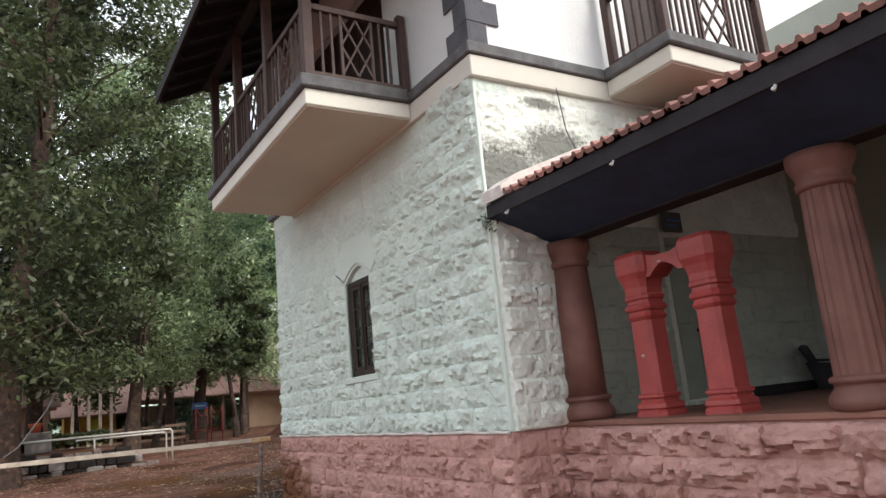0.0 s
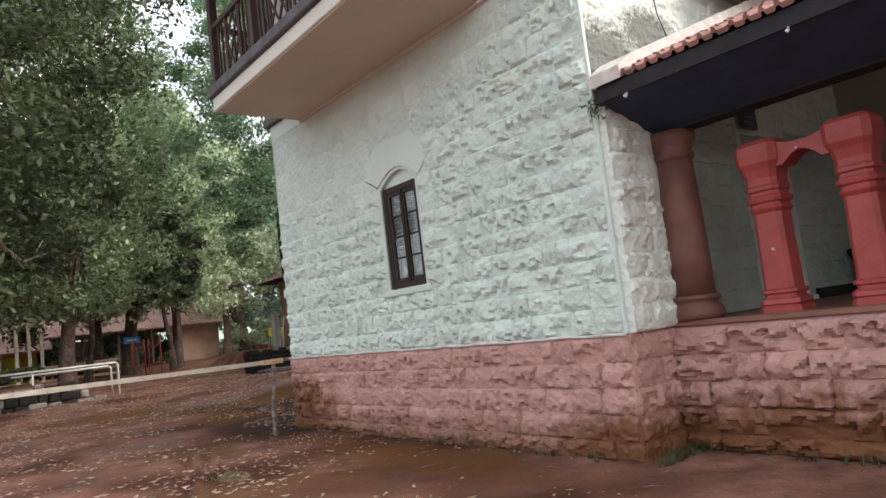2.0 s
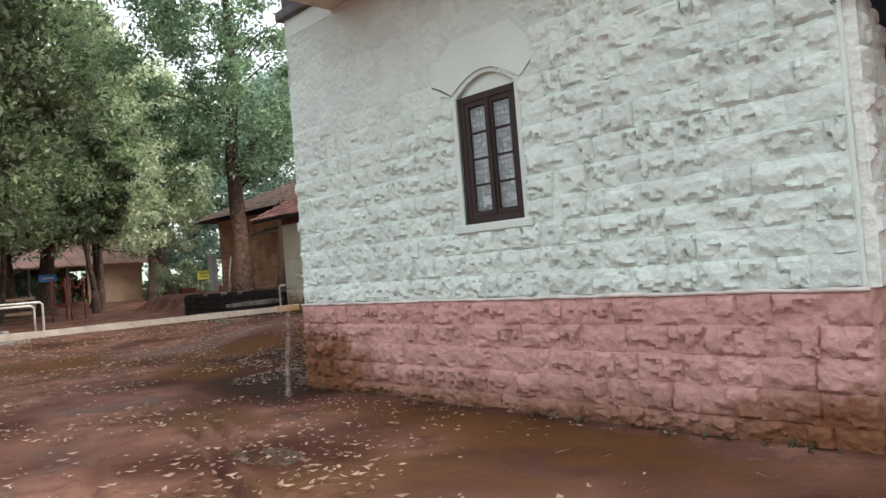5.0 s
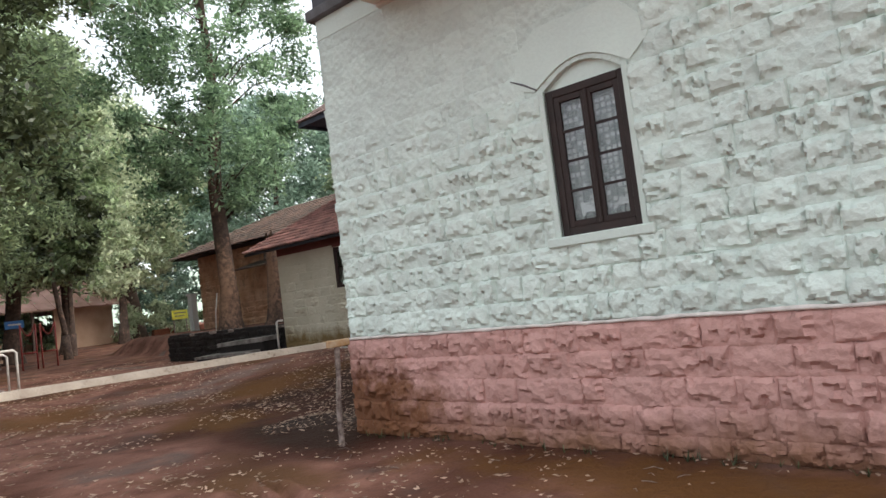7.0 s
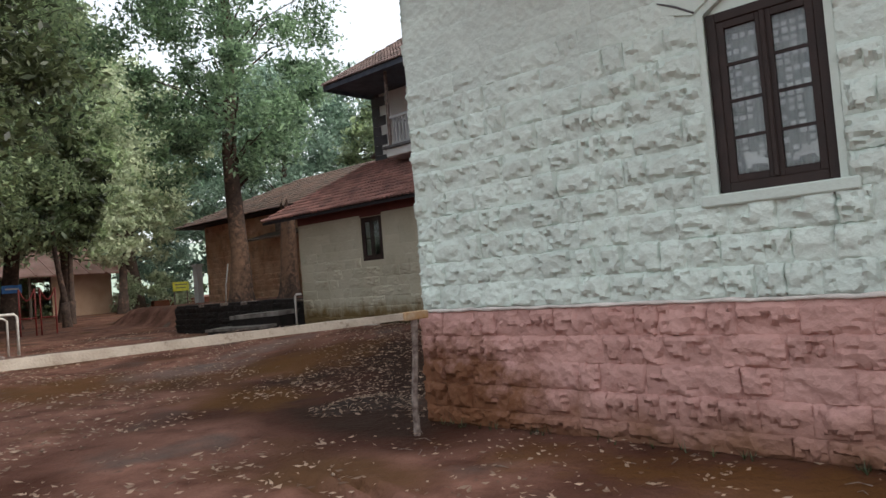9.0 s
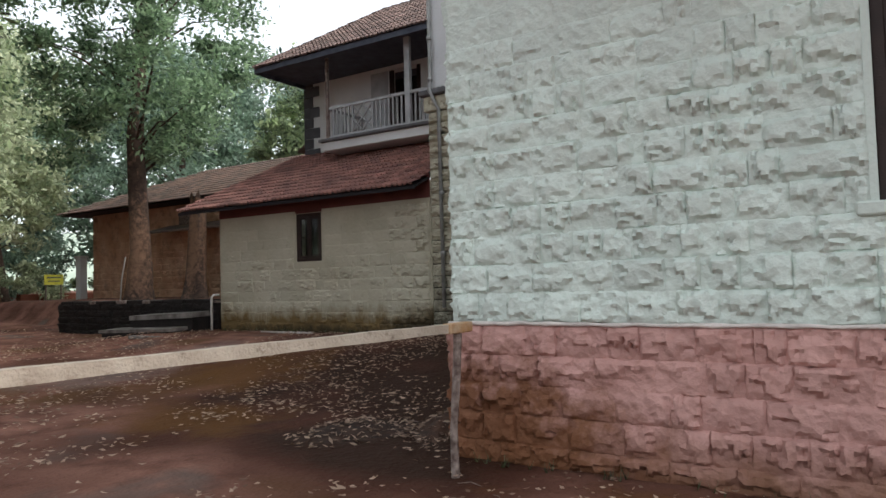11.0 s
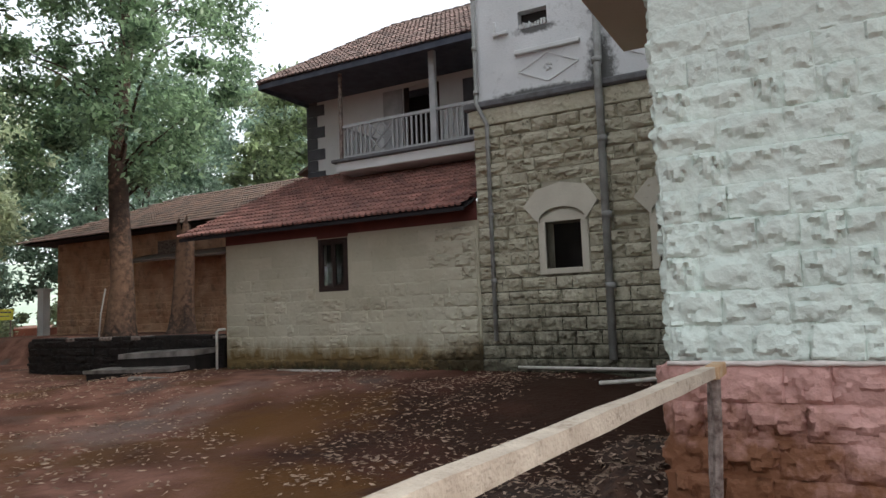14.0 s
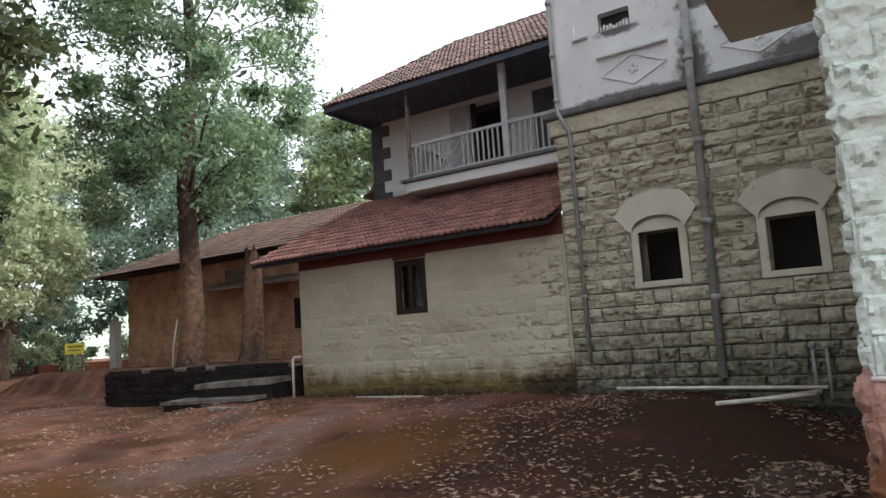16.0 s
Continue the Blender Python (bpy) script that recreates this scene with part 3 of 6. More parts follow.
def masonry(parent, start, along, courses, length, mean, material, depth, holes=(), relief=None, seed=1, limit=300, joint=0.0, rest="masonry"):
    """Lays courses of blocks on a wall face. start: foot of the face's left end; along: unit direction to the right as one faces the wall.
    holes: (u0, z0, u1, z1) in metres along the face and world height. relief(u, z): factor on how proud a block stands."""
    rs = np.random.RandomState(seed)
    if material.name not in STONES:
        STONES[material.name] = [stone_mesh("block", 100 + i, material) for i in range(48)]
    kinds = STONES[material.name]
    ax = Vector(along)
    outward = ax.cross(Vector((0, 0, 1)))
    turn = Matrix((ax, -outward, Vector((0, 0, 1)))).transposed().to_4x4()
    z, count = start[2], 0
    left = Build()
    for h in courses:
        spans = [(0.0, length)]
        for u0, z0, u1, z1 in holes:
            if min(z + h, z1) - max(z, z0) > 0.3 * h:
                spans = [s for a, b in spans for s in ((a, min(b, u0)), (max(a, u1), b)) if s[1] - s[0] > 0.05]
        for a, b in spans:
            u = a
            while b - u > 0.02:
                w = mean * rs.uniform(0.62, 1.45)
                if b - u - w < 0.35 * mean:
                    w = b - u
                proud = depth * rs.uniform(0.92, 1.08) * (relief(u + w / 2, z + h / 2) if relief else 1.0)
                centre = Vector((start[0], start[1], z + h / 2)) + ax * (u + w / 2)
                m = Matrix.Translation(centre) @ turn @ Matrix.Diagonal((w - joint, proud, h - joint, 1))
                me = kinds[rs.randint(len(kinds))]
                if count < limit:
                    ob = new("stone_block", me)
                    ob.matrix_world = m
                    ob.parent = parent
                else:
                    left.add([m @ p.co for p in me.vertices], [tuple(f.vertices) for f in me.polygons], True)
                count += 1
                u += w
        z += h
    if left.v:
        ob = part(rest, left, material, parent)
        ob["kind"] = "stuff"

# ---- ground ----


def spaced(near0, near1, step, far0, far1):
    a = list(np.arange(near0, near1 + 1e-6, step))
    g = [near1 + (far1 - near1) * (k / 14) ** 2.6 for k in range(1, 15)]
    l = [near0 - (near0 - far0) * (k / 14) ** 2.6 for k in range(14, 0, -1)]
    return np.array(l + a + g)


def make_ground():
    xs, ys = spaced(-12, 34, 0.25, -1500, 1500), spaced(-10, 66, 0.25, -1500, 1500)
    xs = np.unique(np.round(np.concatenate([xs, np.arange(-1.5, 4.2, 0.06)]), 3))
    ys = np.unique(np.round(np.concatenate([ys, np.arange(4.0, 13.0, 0.1)]), 3))
    gx, gy = np.meshgrid(xs, ys)
    gz = height(gx, gy)
    near = (abs(gx) < 40) & (gy < 70) & (gy > -15)
    rough = np.array([0.035 * noise.noise((x * 0.5, y * 0.5, 0)) + 0.015 * noise.noise((x * 2.1, y * 2.1, 3)) for x, y in zip(gx.ravel(), gy.ravel())]).reshape(gx.shape)
    calm = 1 - np.exp(-(((gx - 1.9) / 0.7) ** 2 + ((gy - 10) / 0.9) ** 2))
    gz = gz + np.where(near, rough * calm, 0) - 0.02
    # two wheel ruts beside the wall and the hollow of the puddle
    for off, a, b, deep in ((1.38, 8.4, 12.4, 0.10), (1.62, 9.9, 12.0, 0.08), (0.35, 6.5, 11.5, 0.05)):
        reach = np.clip(np.minimum(gy - a, b - gy) / 0.5, 0, 1)
        side = gx - off - 0.33 * (gy - 9.8)
        gz += reach * deep * (0.45 * np.exp(-((side - 0.14) / 0.06) ** 2) - np.exp(-(side / 0.06) ** 2))
    gz -= 0.05 * np.exp(-(((gx - 1.9) / 0.38) ** 2 + ((gy - 9.9) / 0.7) ** 2)) * calm.max()
    n, k = gx.shape
    idx = np.arange(n * k).reshape(n, k)
    faces = np.stack([idx[:-1, :-1], idx[:-1, 1:], idx[1:, 1:], idx[1:, :-1]], -1).reshape(-1, 4)
    me = bpy.data.meshes.new("ground")
    me.from_pydata(np.stack([gx, gy, gz], -1).reshape(-1, 3).tolist(), [], faces.tolist())
    me.polygons.foreach_set("use_smooth", [True] * len(me.polygons))
    me.materials.append(GROUND)
    tagged(new("ground", me), "damp red laterite soil with ruts and fallen leaves", "ground", kind="structure")


make_ground()
pud = Build().add([(1.9 + (0.26 + 0.07 * math.sin(3 * a)) * math.cos(a), 9.9 + (0.55 + 0.12 * math.cos(2 * a + 1)) * math.sin(a), -0.055) for a in [i * math.pi / 16 for i in range(32)]], [tuple(range(32))])
thing("puddle", pud, WATER, "small muddy puddle in a wheel rut reflecting the sky", "puddle", kind="structure")

# ---- main block: west and south walls ----
X0, Y0, Y1, PL, CORN = 4.15, 5.66, 12.585, 1.13, 4.88
WIN = (8.58, 1.93, 9.40, 3.30)

core = Build()
core.box(X0, Y0, -0.3, X0 + 0.45, WIN[0], CORN)
core.box(X0, WIN[2], -0.3, X0 + 0.45, Y1, CORN)
core.box(X0, WIN[0], -0.3, X0 + 0.45, WIN[2], WIN[1])
core.box(X0, WIN[0], WIN[3] + 0.19, X0 + 0.45, WIN[2], CORN)
wall_west = thing("wall_west", core, MINT, "mint-green painted rock-faced stone wall over a pink plinth", "wall", kind="structure")
arch = [(WIN[0], WIN[3] + 0.19), (WIN[2], WIN[3] + 0.19)] + [(9.40 - 0.82 * k / 12, WIN[3] + 0.01 + 0.175 * math.sin(math.pi * k / 12)) for k in range(13)]
part("arch_spandrel", Build().prism(arch, 0, X0, X0 + 0.4), MINT, wall_west)
part("arch_tympanum", Build().prism([(WIN[0], WIN[3]), (WIN[2], WIN[3])] + [(9.40 - 0.82 * k / 12, WIN[3] + 0.012 + 0.175 * math.sin(math.pi * k / 12)) for k in range(1, 12)], 0, X0 + 0.06, X0 + 0.3), MINT_SMOOTH, wall_west, "pale plastered arch recess")
hood = [(9.72, 3.40), (9.64, 3.72), (9.40, 3.92), (8.58, 3.92), (8.30, 3.62), (8.30, 3.50)] + [(8.50 + 0.98 * k / 12, 3.33 + 0.20 * math.sin(math.pi * k / 12)) for k in range(13)]
part("arch_block", Build().prism(hood, 0, X0 - 0.022, X0 + 0.02), MINT_SMOOTH, wall_west, "smooth plastered block over the window arch")
reveal = Build()
reveal.prism([(WIN[0] - 0.05, 1.9), (WIN[0], 1.9), (WIN[0], 3.30), (WIN[0] - 0.05, 3.33)], 0, X0 - 0.025, X0 + 0.02)
reveal.prism([(WIN[2] + 0.05, 1.9), (WIN[2], 1.9), (WIN[2], 3.30), (WIN[2] + 0.05, 3.33)], 0, X0 - 0.025, X0 + 0.02)
part("window_surround", reveal, MINT_SMOOTH, wall_west)
edge = Build()
edge.box(X0 - 0.022, Y0 - 0.004, PL, X0 + 0.02, Y0 + 0.03, CORN, 0.008)
part("corner_margin", edge, MINT_SMOOTH, wall_west)
line = Build()
rnd = random.Random(4)
ys = [Y0 - 0.03 + (Y1 + 0.03 - Y0 + 0.03) * k / 60 for k in range(61)]
line.tube([(X0 - 0.066, y, PL + rnd.uniform(-0.006, 0.006)) for y in ys], [0.017 + rnd.uniform(-0.004, 0.004) for _ in ys], 6)
part("painted_line", line, LIME, wall_west, "thin whitish line between the two paints")
crack = Build()
crack.tube([(X0 - 0.02, 9.46, 3.34), (X0 - 0.024, 9.6, 3.43), (X0 - 0.024, 9.74, 3.50)], [0.008, 0.01, 0.006], 5)
part("crack", crack, GREY, wall_west, "dark diagonal crack beside the arch")

plinth = Build()
plinth.box(X0 - 0.03, Y0 - 0.02, -0.35, X0 - 0.002, Y1 + 0.02, PL)
wall_plinth = thing("wall_plinth", plinth, PINK, "pink painted rock-faced stone plinth splashed with red mud", "wall", kind="structure")


def relief_west(u, z):
    """Thick plaster hides the blocks high up towards the north end."""
    y = Y1 - u
    k = max(0.0, min(1.0, (z - 2.75 - 0.3 * max(0, 10.2 - y)) / 1.1)) * max(0.0, min(1.0, (y - 6.6) / 2.2))
    top = max(0.0, min(1.0, (z - 4.2) / 0.5)) * max(0.0, min(1.0, (y - 6.4) / 0.8))
    return max(0.1, 1 - 0.93 * max(k, top))


masonry(wall_west, (X0 + 0.002, Y1, PL + 0.01), (0, -1, 0), [0.2385] * 16, Y1 - Y0 - 0.03, 0.30, MINT, 0.07,
        holes=[(Y1 - WIN[2] - 0.05, 1.82, Y1 - WIN[0] + 0.05, 3.36), (Y1 - 9.62, 3.3, Y1 - 8.36, 3.88)], relief=relief_west, seed=5)
masonry(wall_plinth, (X0 - 0.03, Y1 + 0.02, -0.02), (0, -1, 0), [0.17, 0.24, 0.24, 0.24, 0.24], Y1 - Y0 + 0.04, 0.33, PINK, 0.07, seed=9)

# north return of the block
north = Build()
north.box(X0 + 0.45, Y1 - 0.45, -0.3, 10.75, Y1, CORN)
wall_north = thing("wall_north", north, MINT, "mint painted stone return wall of the main block", "wall", kind="structure")
masonry(wall_north, (10.7, Y1, PL + 0.01), (-1, 0, 0), [0.2385] * 16, 10.7 - X0, 0.38, MINT, 0.07, seed=12, limit=200)
pn = Build()
pn.box(X0 - 0.03, Y1 + 0.002, -0.35, 10.7, Y1 + 0.03, PL)
wall_plinth_north = thing("wall_plinth_north", pn, PINK, "pink stone plinth of the north return", "wall", kind="structure")
masonry(wall_plinth_north, (10.7, Y1 + 0.03, -0.02), (-1, 0, 0), [0.17, 0.24, 0.24, 0.24, 0.24], 10.73 - X0, 0.38, PINK, 0.085, seed=13)

# south wall, partly inside the veranda
DOOR = (6.75, 7.75)
south = Build()
south.box(X0 + 0.45, Y0, -0.3, DOOR[0], Y0 + 0.4, CORN)
south.box(DOOR[1], Y0, -0.3, 13.0, Y0 + 0.4, CORN)
south.box(DOOR[0], Y0, 3.2, DOOR[1], Y0 + 0.4, CORN)
south.box(DOOR[0], Y0, -0.3, DOOR[1], Y0 + 0.4, 1.2)
wall_south = thing("wall_south", south, MINT_SOUTH_LIT, "weathered pale stone wall with dark mould above the veranda roof", "wall", kind="structure")
masonry(wall_south, (X0 + 0.02, Y0, PL + 0.012 + 9 * 0.2385), (1, 0, 0), [0.2385] * 6, 8.7, 0.36, MINT_SOUTH_LIT, 0.05,
        holes=[(DOOR[0] - X0 - 0.1, 1.0, DOOR[1] - X0 + 0.1, 3.4)], relief=lambda u, z: 0.55 if z > 3.6 else 0.8, seed=21)
# blocks inside the veranda carry the darkened shade colour
masonry(wall_south, (4.87, Y0, PL + 0.012), (1, 0, 0), [0.2385] * 9, 4.73, 0.36, VERANDA_SHADED, 0.04, holes=[(DOOR[0] - 4.97, 1.0, DOOR[1] - 4.77, 3.4)], seed=24)
part("pier", Build().box(X0 + 0.02, Y0 - 0.075, PL, 4.86, Y0 - 0.001, 3.27), MINT_SOUTH_LIT, wall_south, "pale stone pier that holds the engaged column")
masonry(wall_south, (X0 + 0.02, Y0 - 0.075, PL + 0.012), (1, 0, 0), [0.2385] * 9, 0.70, 0.36, MINT_SOUTH_LIT, 0.055, seed=22)
ps = Build()
ps.box(X0 - 0.03, Y0 - 0.03, -0.35, 4.8, Y0 - 0.002, PL)
wall_plinth_south = thing("wall_plinth_south", ps, PINK, "pink plastered plinth return at the corner", "wall", kind="structure")
masonry(wall_plinth_south, (X0 - 0.03, Y0 - 0.03, -0.02), (1, 0, 0), [0.17, 0.24, 0.24, 0.24, 0.24], 0.68, 0.34, PINK, 0.06, seed=23)
wire = Build()
wire.tube([(5.25, Y0 - 0.02, 5.1), (5.28, Y0 - 0.06, 4.88), (5.35, Y0 - 0.05, 4.4), (5.5, Y0 - 0.05, 4.1)], 0.008, 5)
thing("hanging_cable", wire, GREY, "thin dark cable hanging down the pale wall", "cable")

door = base("door_1", (7.25, Y0, 1.2), "closed pale green double door in the veranda wall", "door", kind="structure")
for s in (0, 1):
    x = DOOR[0] + 0.06 + s * 0.445
    leaf = Build().box(x, Y0 + 0.12, 1.22, x + 0.435, Y0 + 0.165, 3.1, 0.006)
    for z0, z1 in ((1.35, 2.0), (2.12, 2.95)):
        leaf.box(x + 0.07, Y0 + 0.10, z0, x + 0.365, Y0 + 0.125, z1, 0.01)
    part("door_leaf", leaf, DOORPAINT, door)
df = Build().box(DOOR[0], Y0 + 0.05, 1.2, DOOR[0] + 0.06, Y0 + 0.2, 3.2).box(DOOR[1] - 0.06, Y0 + 0.05, 1.2, DOOR[1], Y0 + 0.2, 3.2).box(DOOR[0] + 0.06, Y0 + 0.05, 3.1, DOOR[1] - 0.06, Y0 + 0.2, 3.2)
part("door_frame", df, DOORPAINT, door)
part("latch", Build().box(7.2, Y0 + 0.07, 2.02, 7.32, Y0 + 0.1, 2.06, 0.005).tube([(7.26, Y0 + 0.08, 2.02), (7.26, Y0 + 0.07, 1.93)], 0.015, 6), DARKWOOD, door, "dark iron latch")
part("door_sill", Build().box(DOOR[0] - 0.05, Y0 - 0.12, 1.16, DOOR[1] + 0.05, Y0 + 0.05, 1.22, 0.01), MINT, door)


# ---- the window of the west wall ----
def casement(name, x, y0, z0, y1, z1, label, rows, wood, sill=None, depth=0.07, curtains=True):
    """A wooden casement window of two leaves that faces west."""
    w = base(name, (x, y0, z0), label, "window", kind="structure")
    f = 0.075
    fr = Build().box(x, y0, z0, x + depth, y0 + f, z1, 0.006).box(x, y1 - f, z0, x + depth, y1, z1, 0.006)
    fr.box(x, y0 + f, z1 - f, x + depth, y1 - f, z1, 0.006).box(x, y0 + f, z0, x + depth, y1 - f, z0 + f, 0.006)
    part("window_frame", fr, wood, w)
    mid = (y0 + y1) / 2
    part("cover_strip", Build().box(x - 0.012, mid - 0.02, z0 + f, x + 0.02, mid + 0.02, z1 - f, 0.008), wood, w, "worn wooden strip between the leaves")
    for a, b in ((y0 + f, mid), (mid, y1 - f)):
        s = 0.055
        leaf = Build().box(x + 0.012, a, z0 + f, x + 0.05, a + s, z1 - f, 0.004).box(x + 0.012, b - s, z0 + f, x + 0.05, b, z1 - f, 0.004)
        leaf.box(x + 0.012, a + s, z0 + f, x + 0.05, b - s, z0 + f + s, 0.004).box(x + 0.012, a + s, z1 - f - s, x + 0.05, b - s, z1 - f, 0.004)
        leafob = part("casement_leaf", leaf, wood, w)
        zs = [z0 + f + s + (z1 - z0 - 2 * f - 2 * s) * k / rows for k in range(rows + 1)]
        for k in range(rows):
            if k:
                part("glazing_bar", Build().box(x + 0.014, a + s, zs[k] - 0.011, x + 0.046, b - s, zs[k] + 0.011), wood, leafob)
            pane = part("pane", Build().box(x + 0.028, a + s, zs[k] + 0.011, x + 0.032, b - s, zs[k + 1] - 0.011), GLASS, leafob)
            pane.visible_shadow = False
    if curtains:
        c = Build()
        n = 60
        pts = [(x + 0.13 + 0.02 * math.sin(k * 1.9) + 0.008 * math.sin(k * 0.7), y0 + 0.03 + (y1 - y0 - 0.06) * k / n) for k in range(n + 1)]
        vs = [(px, py, z) for z in (z0 + 0.05, z1 - 0.03) for px, py in pts]
        c.add(vs, [(k, k + 1, n + 2 + k, n + 1 + k) for k in range(n)], True)
        part("curtain", c, CURTAIN, w, "grey net curtain behind the panes")
        lace = Build()
        r = random.Random(3)
        for k in range(11):
            yy = y0 + 0.12 + (y1 - y0 - 0.24) * k / 10
            for j in range(18):
                if r.random() < 0.62:
                    zz = z0 + 0.2 + (z1 - z0 - 0.35) * j / 18
                    lace.box(x + 0.098, yy - 0.014 - r.random() * 0.012, zz, x + 0.102, yy + 0.018, zz + 0.03 + 0.012 * r.random())
        part("lace_pattern", lace, LACE, w, "white woven squares of the lace curtain")
    if sill:
        part("window_sill", Build().box(*sill, 0.012), MINT_SMOOTH if wood is DARKWOOD and x < 5 else TOWER, w, "painted stone sill")
    return w


casement("window_1", X0 + 0.02, WIN[0], WIN[1], WIN[2], WIN[3], "dark brown wooden casement window with lace curtain, closed", 4, DARKWOOD, (X0 - 0.075, 8.46, 1.835, X0 + 0.12, 9.53, 1.925))
for k, (yy, zz, s) in enumerate(((9.13, 2.10, 1), (8.80, 2.11, -1))):
    fig = [(-0.10, 0), (-0.085, 0.05), (-0.05, 0.06), (-0.02, 0.085), (0.03, 0.09), (0.075, 0.13), (0.1, 0.12), (0.095, 0.06), (0.09, 0), (0.06, 0), (0.05, 0.03), (-0.05, 0.02), (-0.06, 0)]
    thing("window_ornament", Build().prism([(yy + s * a, zz + b) for a, b in fig], 0, X0 + 0.105, X0 + 0.112), LACE, "small white cut-out ornament standing inside the window", "ornament", "ornaments in the window")
# added sheet, coloured dark in place of the room's shade
thing("room_dark", Build().box(X0 + 0.75, 7.4, 0.9, X0 + 0.8, 10.6, 4.6), VOID, "near-black sheet for the unlit room behind the window", "wall", kind="structure")

# ---- upper storey of the main block ----
band = Build()
band.box(X0 - 0.06, Y0 - 0.06, CORN, 13.0, 11.44, 5.13, 0.01)
thing("trim_band", band, CREAM, "cream plaster string course below the upper storey", "trim", kind="structure")
thing("trim_frieze", Build().box(X0 - 0.012, 11.442, CORN, 13.0, Y1 + 0.012, 5.13), MINT_SMOOTH, "smooth mint plaster frieze at the wall head", "trim", kind="structure")
grey = Build().box(X0 - 0.10, Y0 - 0.10, 5.134, 13.04, Y1 + 0.10, 5.27, 0.012)
thing("trim_ledge", grey, GREY, "dark grey cement ledge round the building", "trim", kind="structure")
up = Build()
up.box(X0, Y0, 5.27, X0 + 0.3, 7.6, 8.3)
up.box(X0, 7.6, 7.4, X0 + 0.3, 10.9, 8.3)
up.box(X0, 10.9, 5.27, X0 + 0.3, Y1, 8.3)
up.box(X0 + 0.3, Y0, 5.27, 6.7, Y0 + 0.3, 8.3)
up.box(6.7, Y0, 7.5, 7.5, Y0 + 0.3, 8.3)
up.box(7.5, Y0, 5.27, 13.0, Y0 + 0.3, 8.3)
up.box(X0 + 0.3, Y1 - 0.3, 5.27, 13.0, Y1, 8.3)
wall_upper = thing("wall_upper", up, WHITE, "white painted upper wall with grey corner stones", "wall", kind="structure")
for k in range(10):
    z = 5.275 + 0.29 * k
    long_w, long_s = (0.42, 0.24) if k % 2 == 0 else (0.24, 0.42)
    for yy, sgn in ((Y0, 1), (Y1, -1)):
        ya, yb = sorted((yy - sgn * 0.025, yy + sgn * long_w))
        q = Build().box(X0 - 0.025, ya, z, X0 + 0.0, yb, z + 0.285, 0.004)
        ya, yb = sorted((yy - sgn * 0.025, yy - sgn * 0.001))
        q.box(X0 + 0.001, ya, z, X0 + long_s, yb, z + 0.285, 0.004)
        part("quoin", q, QUOIN, wall_upper, "grey painted corner stone")
thing("upper_room", Build().box(X0 + 2.2, 6.2, 5.3, X0 + 2.25, 12.0, 8.2), VOID, "near-black sheet for the unlit upper room", "wall", kind="structure")
thing("ceiling", Build().box(X0 + 0.01, Y0 + 0.01, 8.3, 13, Y1 - 0.01, 8.4), CREAM, "plain ceiling of the upper room", "ceiling", kind="structure")


def lattice(b, p, q, z0, z1, t):
    """A square with diagonals between two upright lines."""
    p, q = Vector(p), Vector(q)
    for a, c in (((p, z0), (q, z1)), ((p, z1), (q, z0))):
        b.bar((a[0].x, a[0].y, a[1]), (c[0].x, c[0].y, c[1]), t, t)
    m = (p + q) / 2
    zm = (z0 + z1) / 2
    ring = [(m, z0), (q, zm), (m, z1), (p, zm)]
    for k in range(4):
        a, c = ring[k], ring[(k + 1) % 4]
        b.bar((a[0].x, a[0].y, a[1]), (c[0].x, c[0].y, c[1]), t, t)


def railing(parent, p, q, z0, z1, material, gap=0.13, t=0.035, crosses=((0.3, 0.62),), label=""):
    """A straight run of railing with balusters and a crossed panel."""
    p, q = Vector((*p, 0)), Vector((*q, 0))
    L = (q - p).length
    def at(s, z):
        w = p.lerp(q, s)
        return (w.x, w.y, z)
    r = part("hand_rail", Build().bar(at(0, z1), at(1, z1), 0.07, 0.07).bar(at(0, z0 + 0.06), at(1, z0 + 0.06), 0.05, 0.06), material, parent, label)
    n = max(2, int(L / gap))
    for k in range(1, n):
        s = k / n
        if any(a < s < b for a, b in crosses):
            continue
        part("baluster", Build().bar(at(s, z0 + 0.06), at(s, z1 - 0.03), t, t), material, parent)
    for a, b in crosses:
        x = Build()
        lattice(x, p.lerp(q, a), p.lerp(q, b), z0 + 0.12, z1 - 0.06, t * 0.8)
        for s in (a, b):
            x.bar(at(s, z0 + 0.06), at(s, z1), t * 1.2, t * 1.2)
        part("cross_panel", x, material, parent, "crossed lattice panel")


# west balcony
BX0, BY0, BY1 = 2.72, 6.97, 11.47
slab = base("balcony", (BX0, BY0, 4.95), "cream concrete balcony with brown wooden railing under a tiled roof", "balcony", kind="structure")
part("slab", Build().box(BX0, BY0, 4.93, X0 - 0.062, BY1, 5.13, 0.012), CREAM, slab, "cream plastered balcony slab")
part("soffit", Build().box(BX0 + 0.03, BY0 + 0.03, 4.915, X0 - 0.064, BY1 - 0.03, 4.929), SOFFIT, slab, "tan plastered underside")
part("slab_edge", Build().box(BX0 - 0.06, BY0 - 0.06, 5.134, X0 - 0.104, BY1 + 0.06, 5.29, 0.015), GREY, slab, "grey cement edge")
for p in ((BX0 + 0.08, BY0 + 0.06), (BX0 + 0.08, (BY0 + BY1) / 2 - 0.75), (BX0 + 0.08, (BY0 + BY1) / 2 + 0.75), (BX0 + 0.08, BY1 - 0.06)):
    part("post", Build().box(p[0] - 0.06, p[1] - 0.06, 5.29, p[0] + 0.06, p[1] + 0.06, 7.35, 0.008), RAILWOOD, slab)
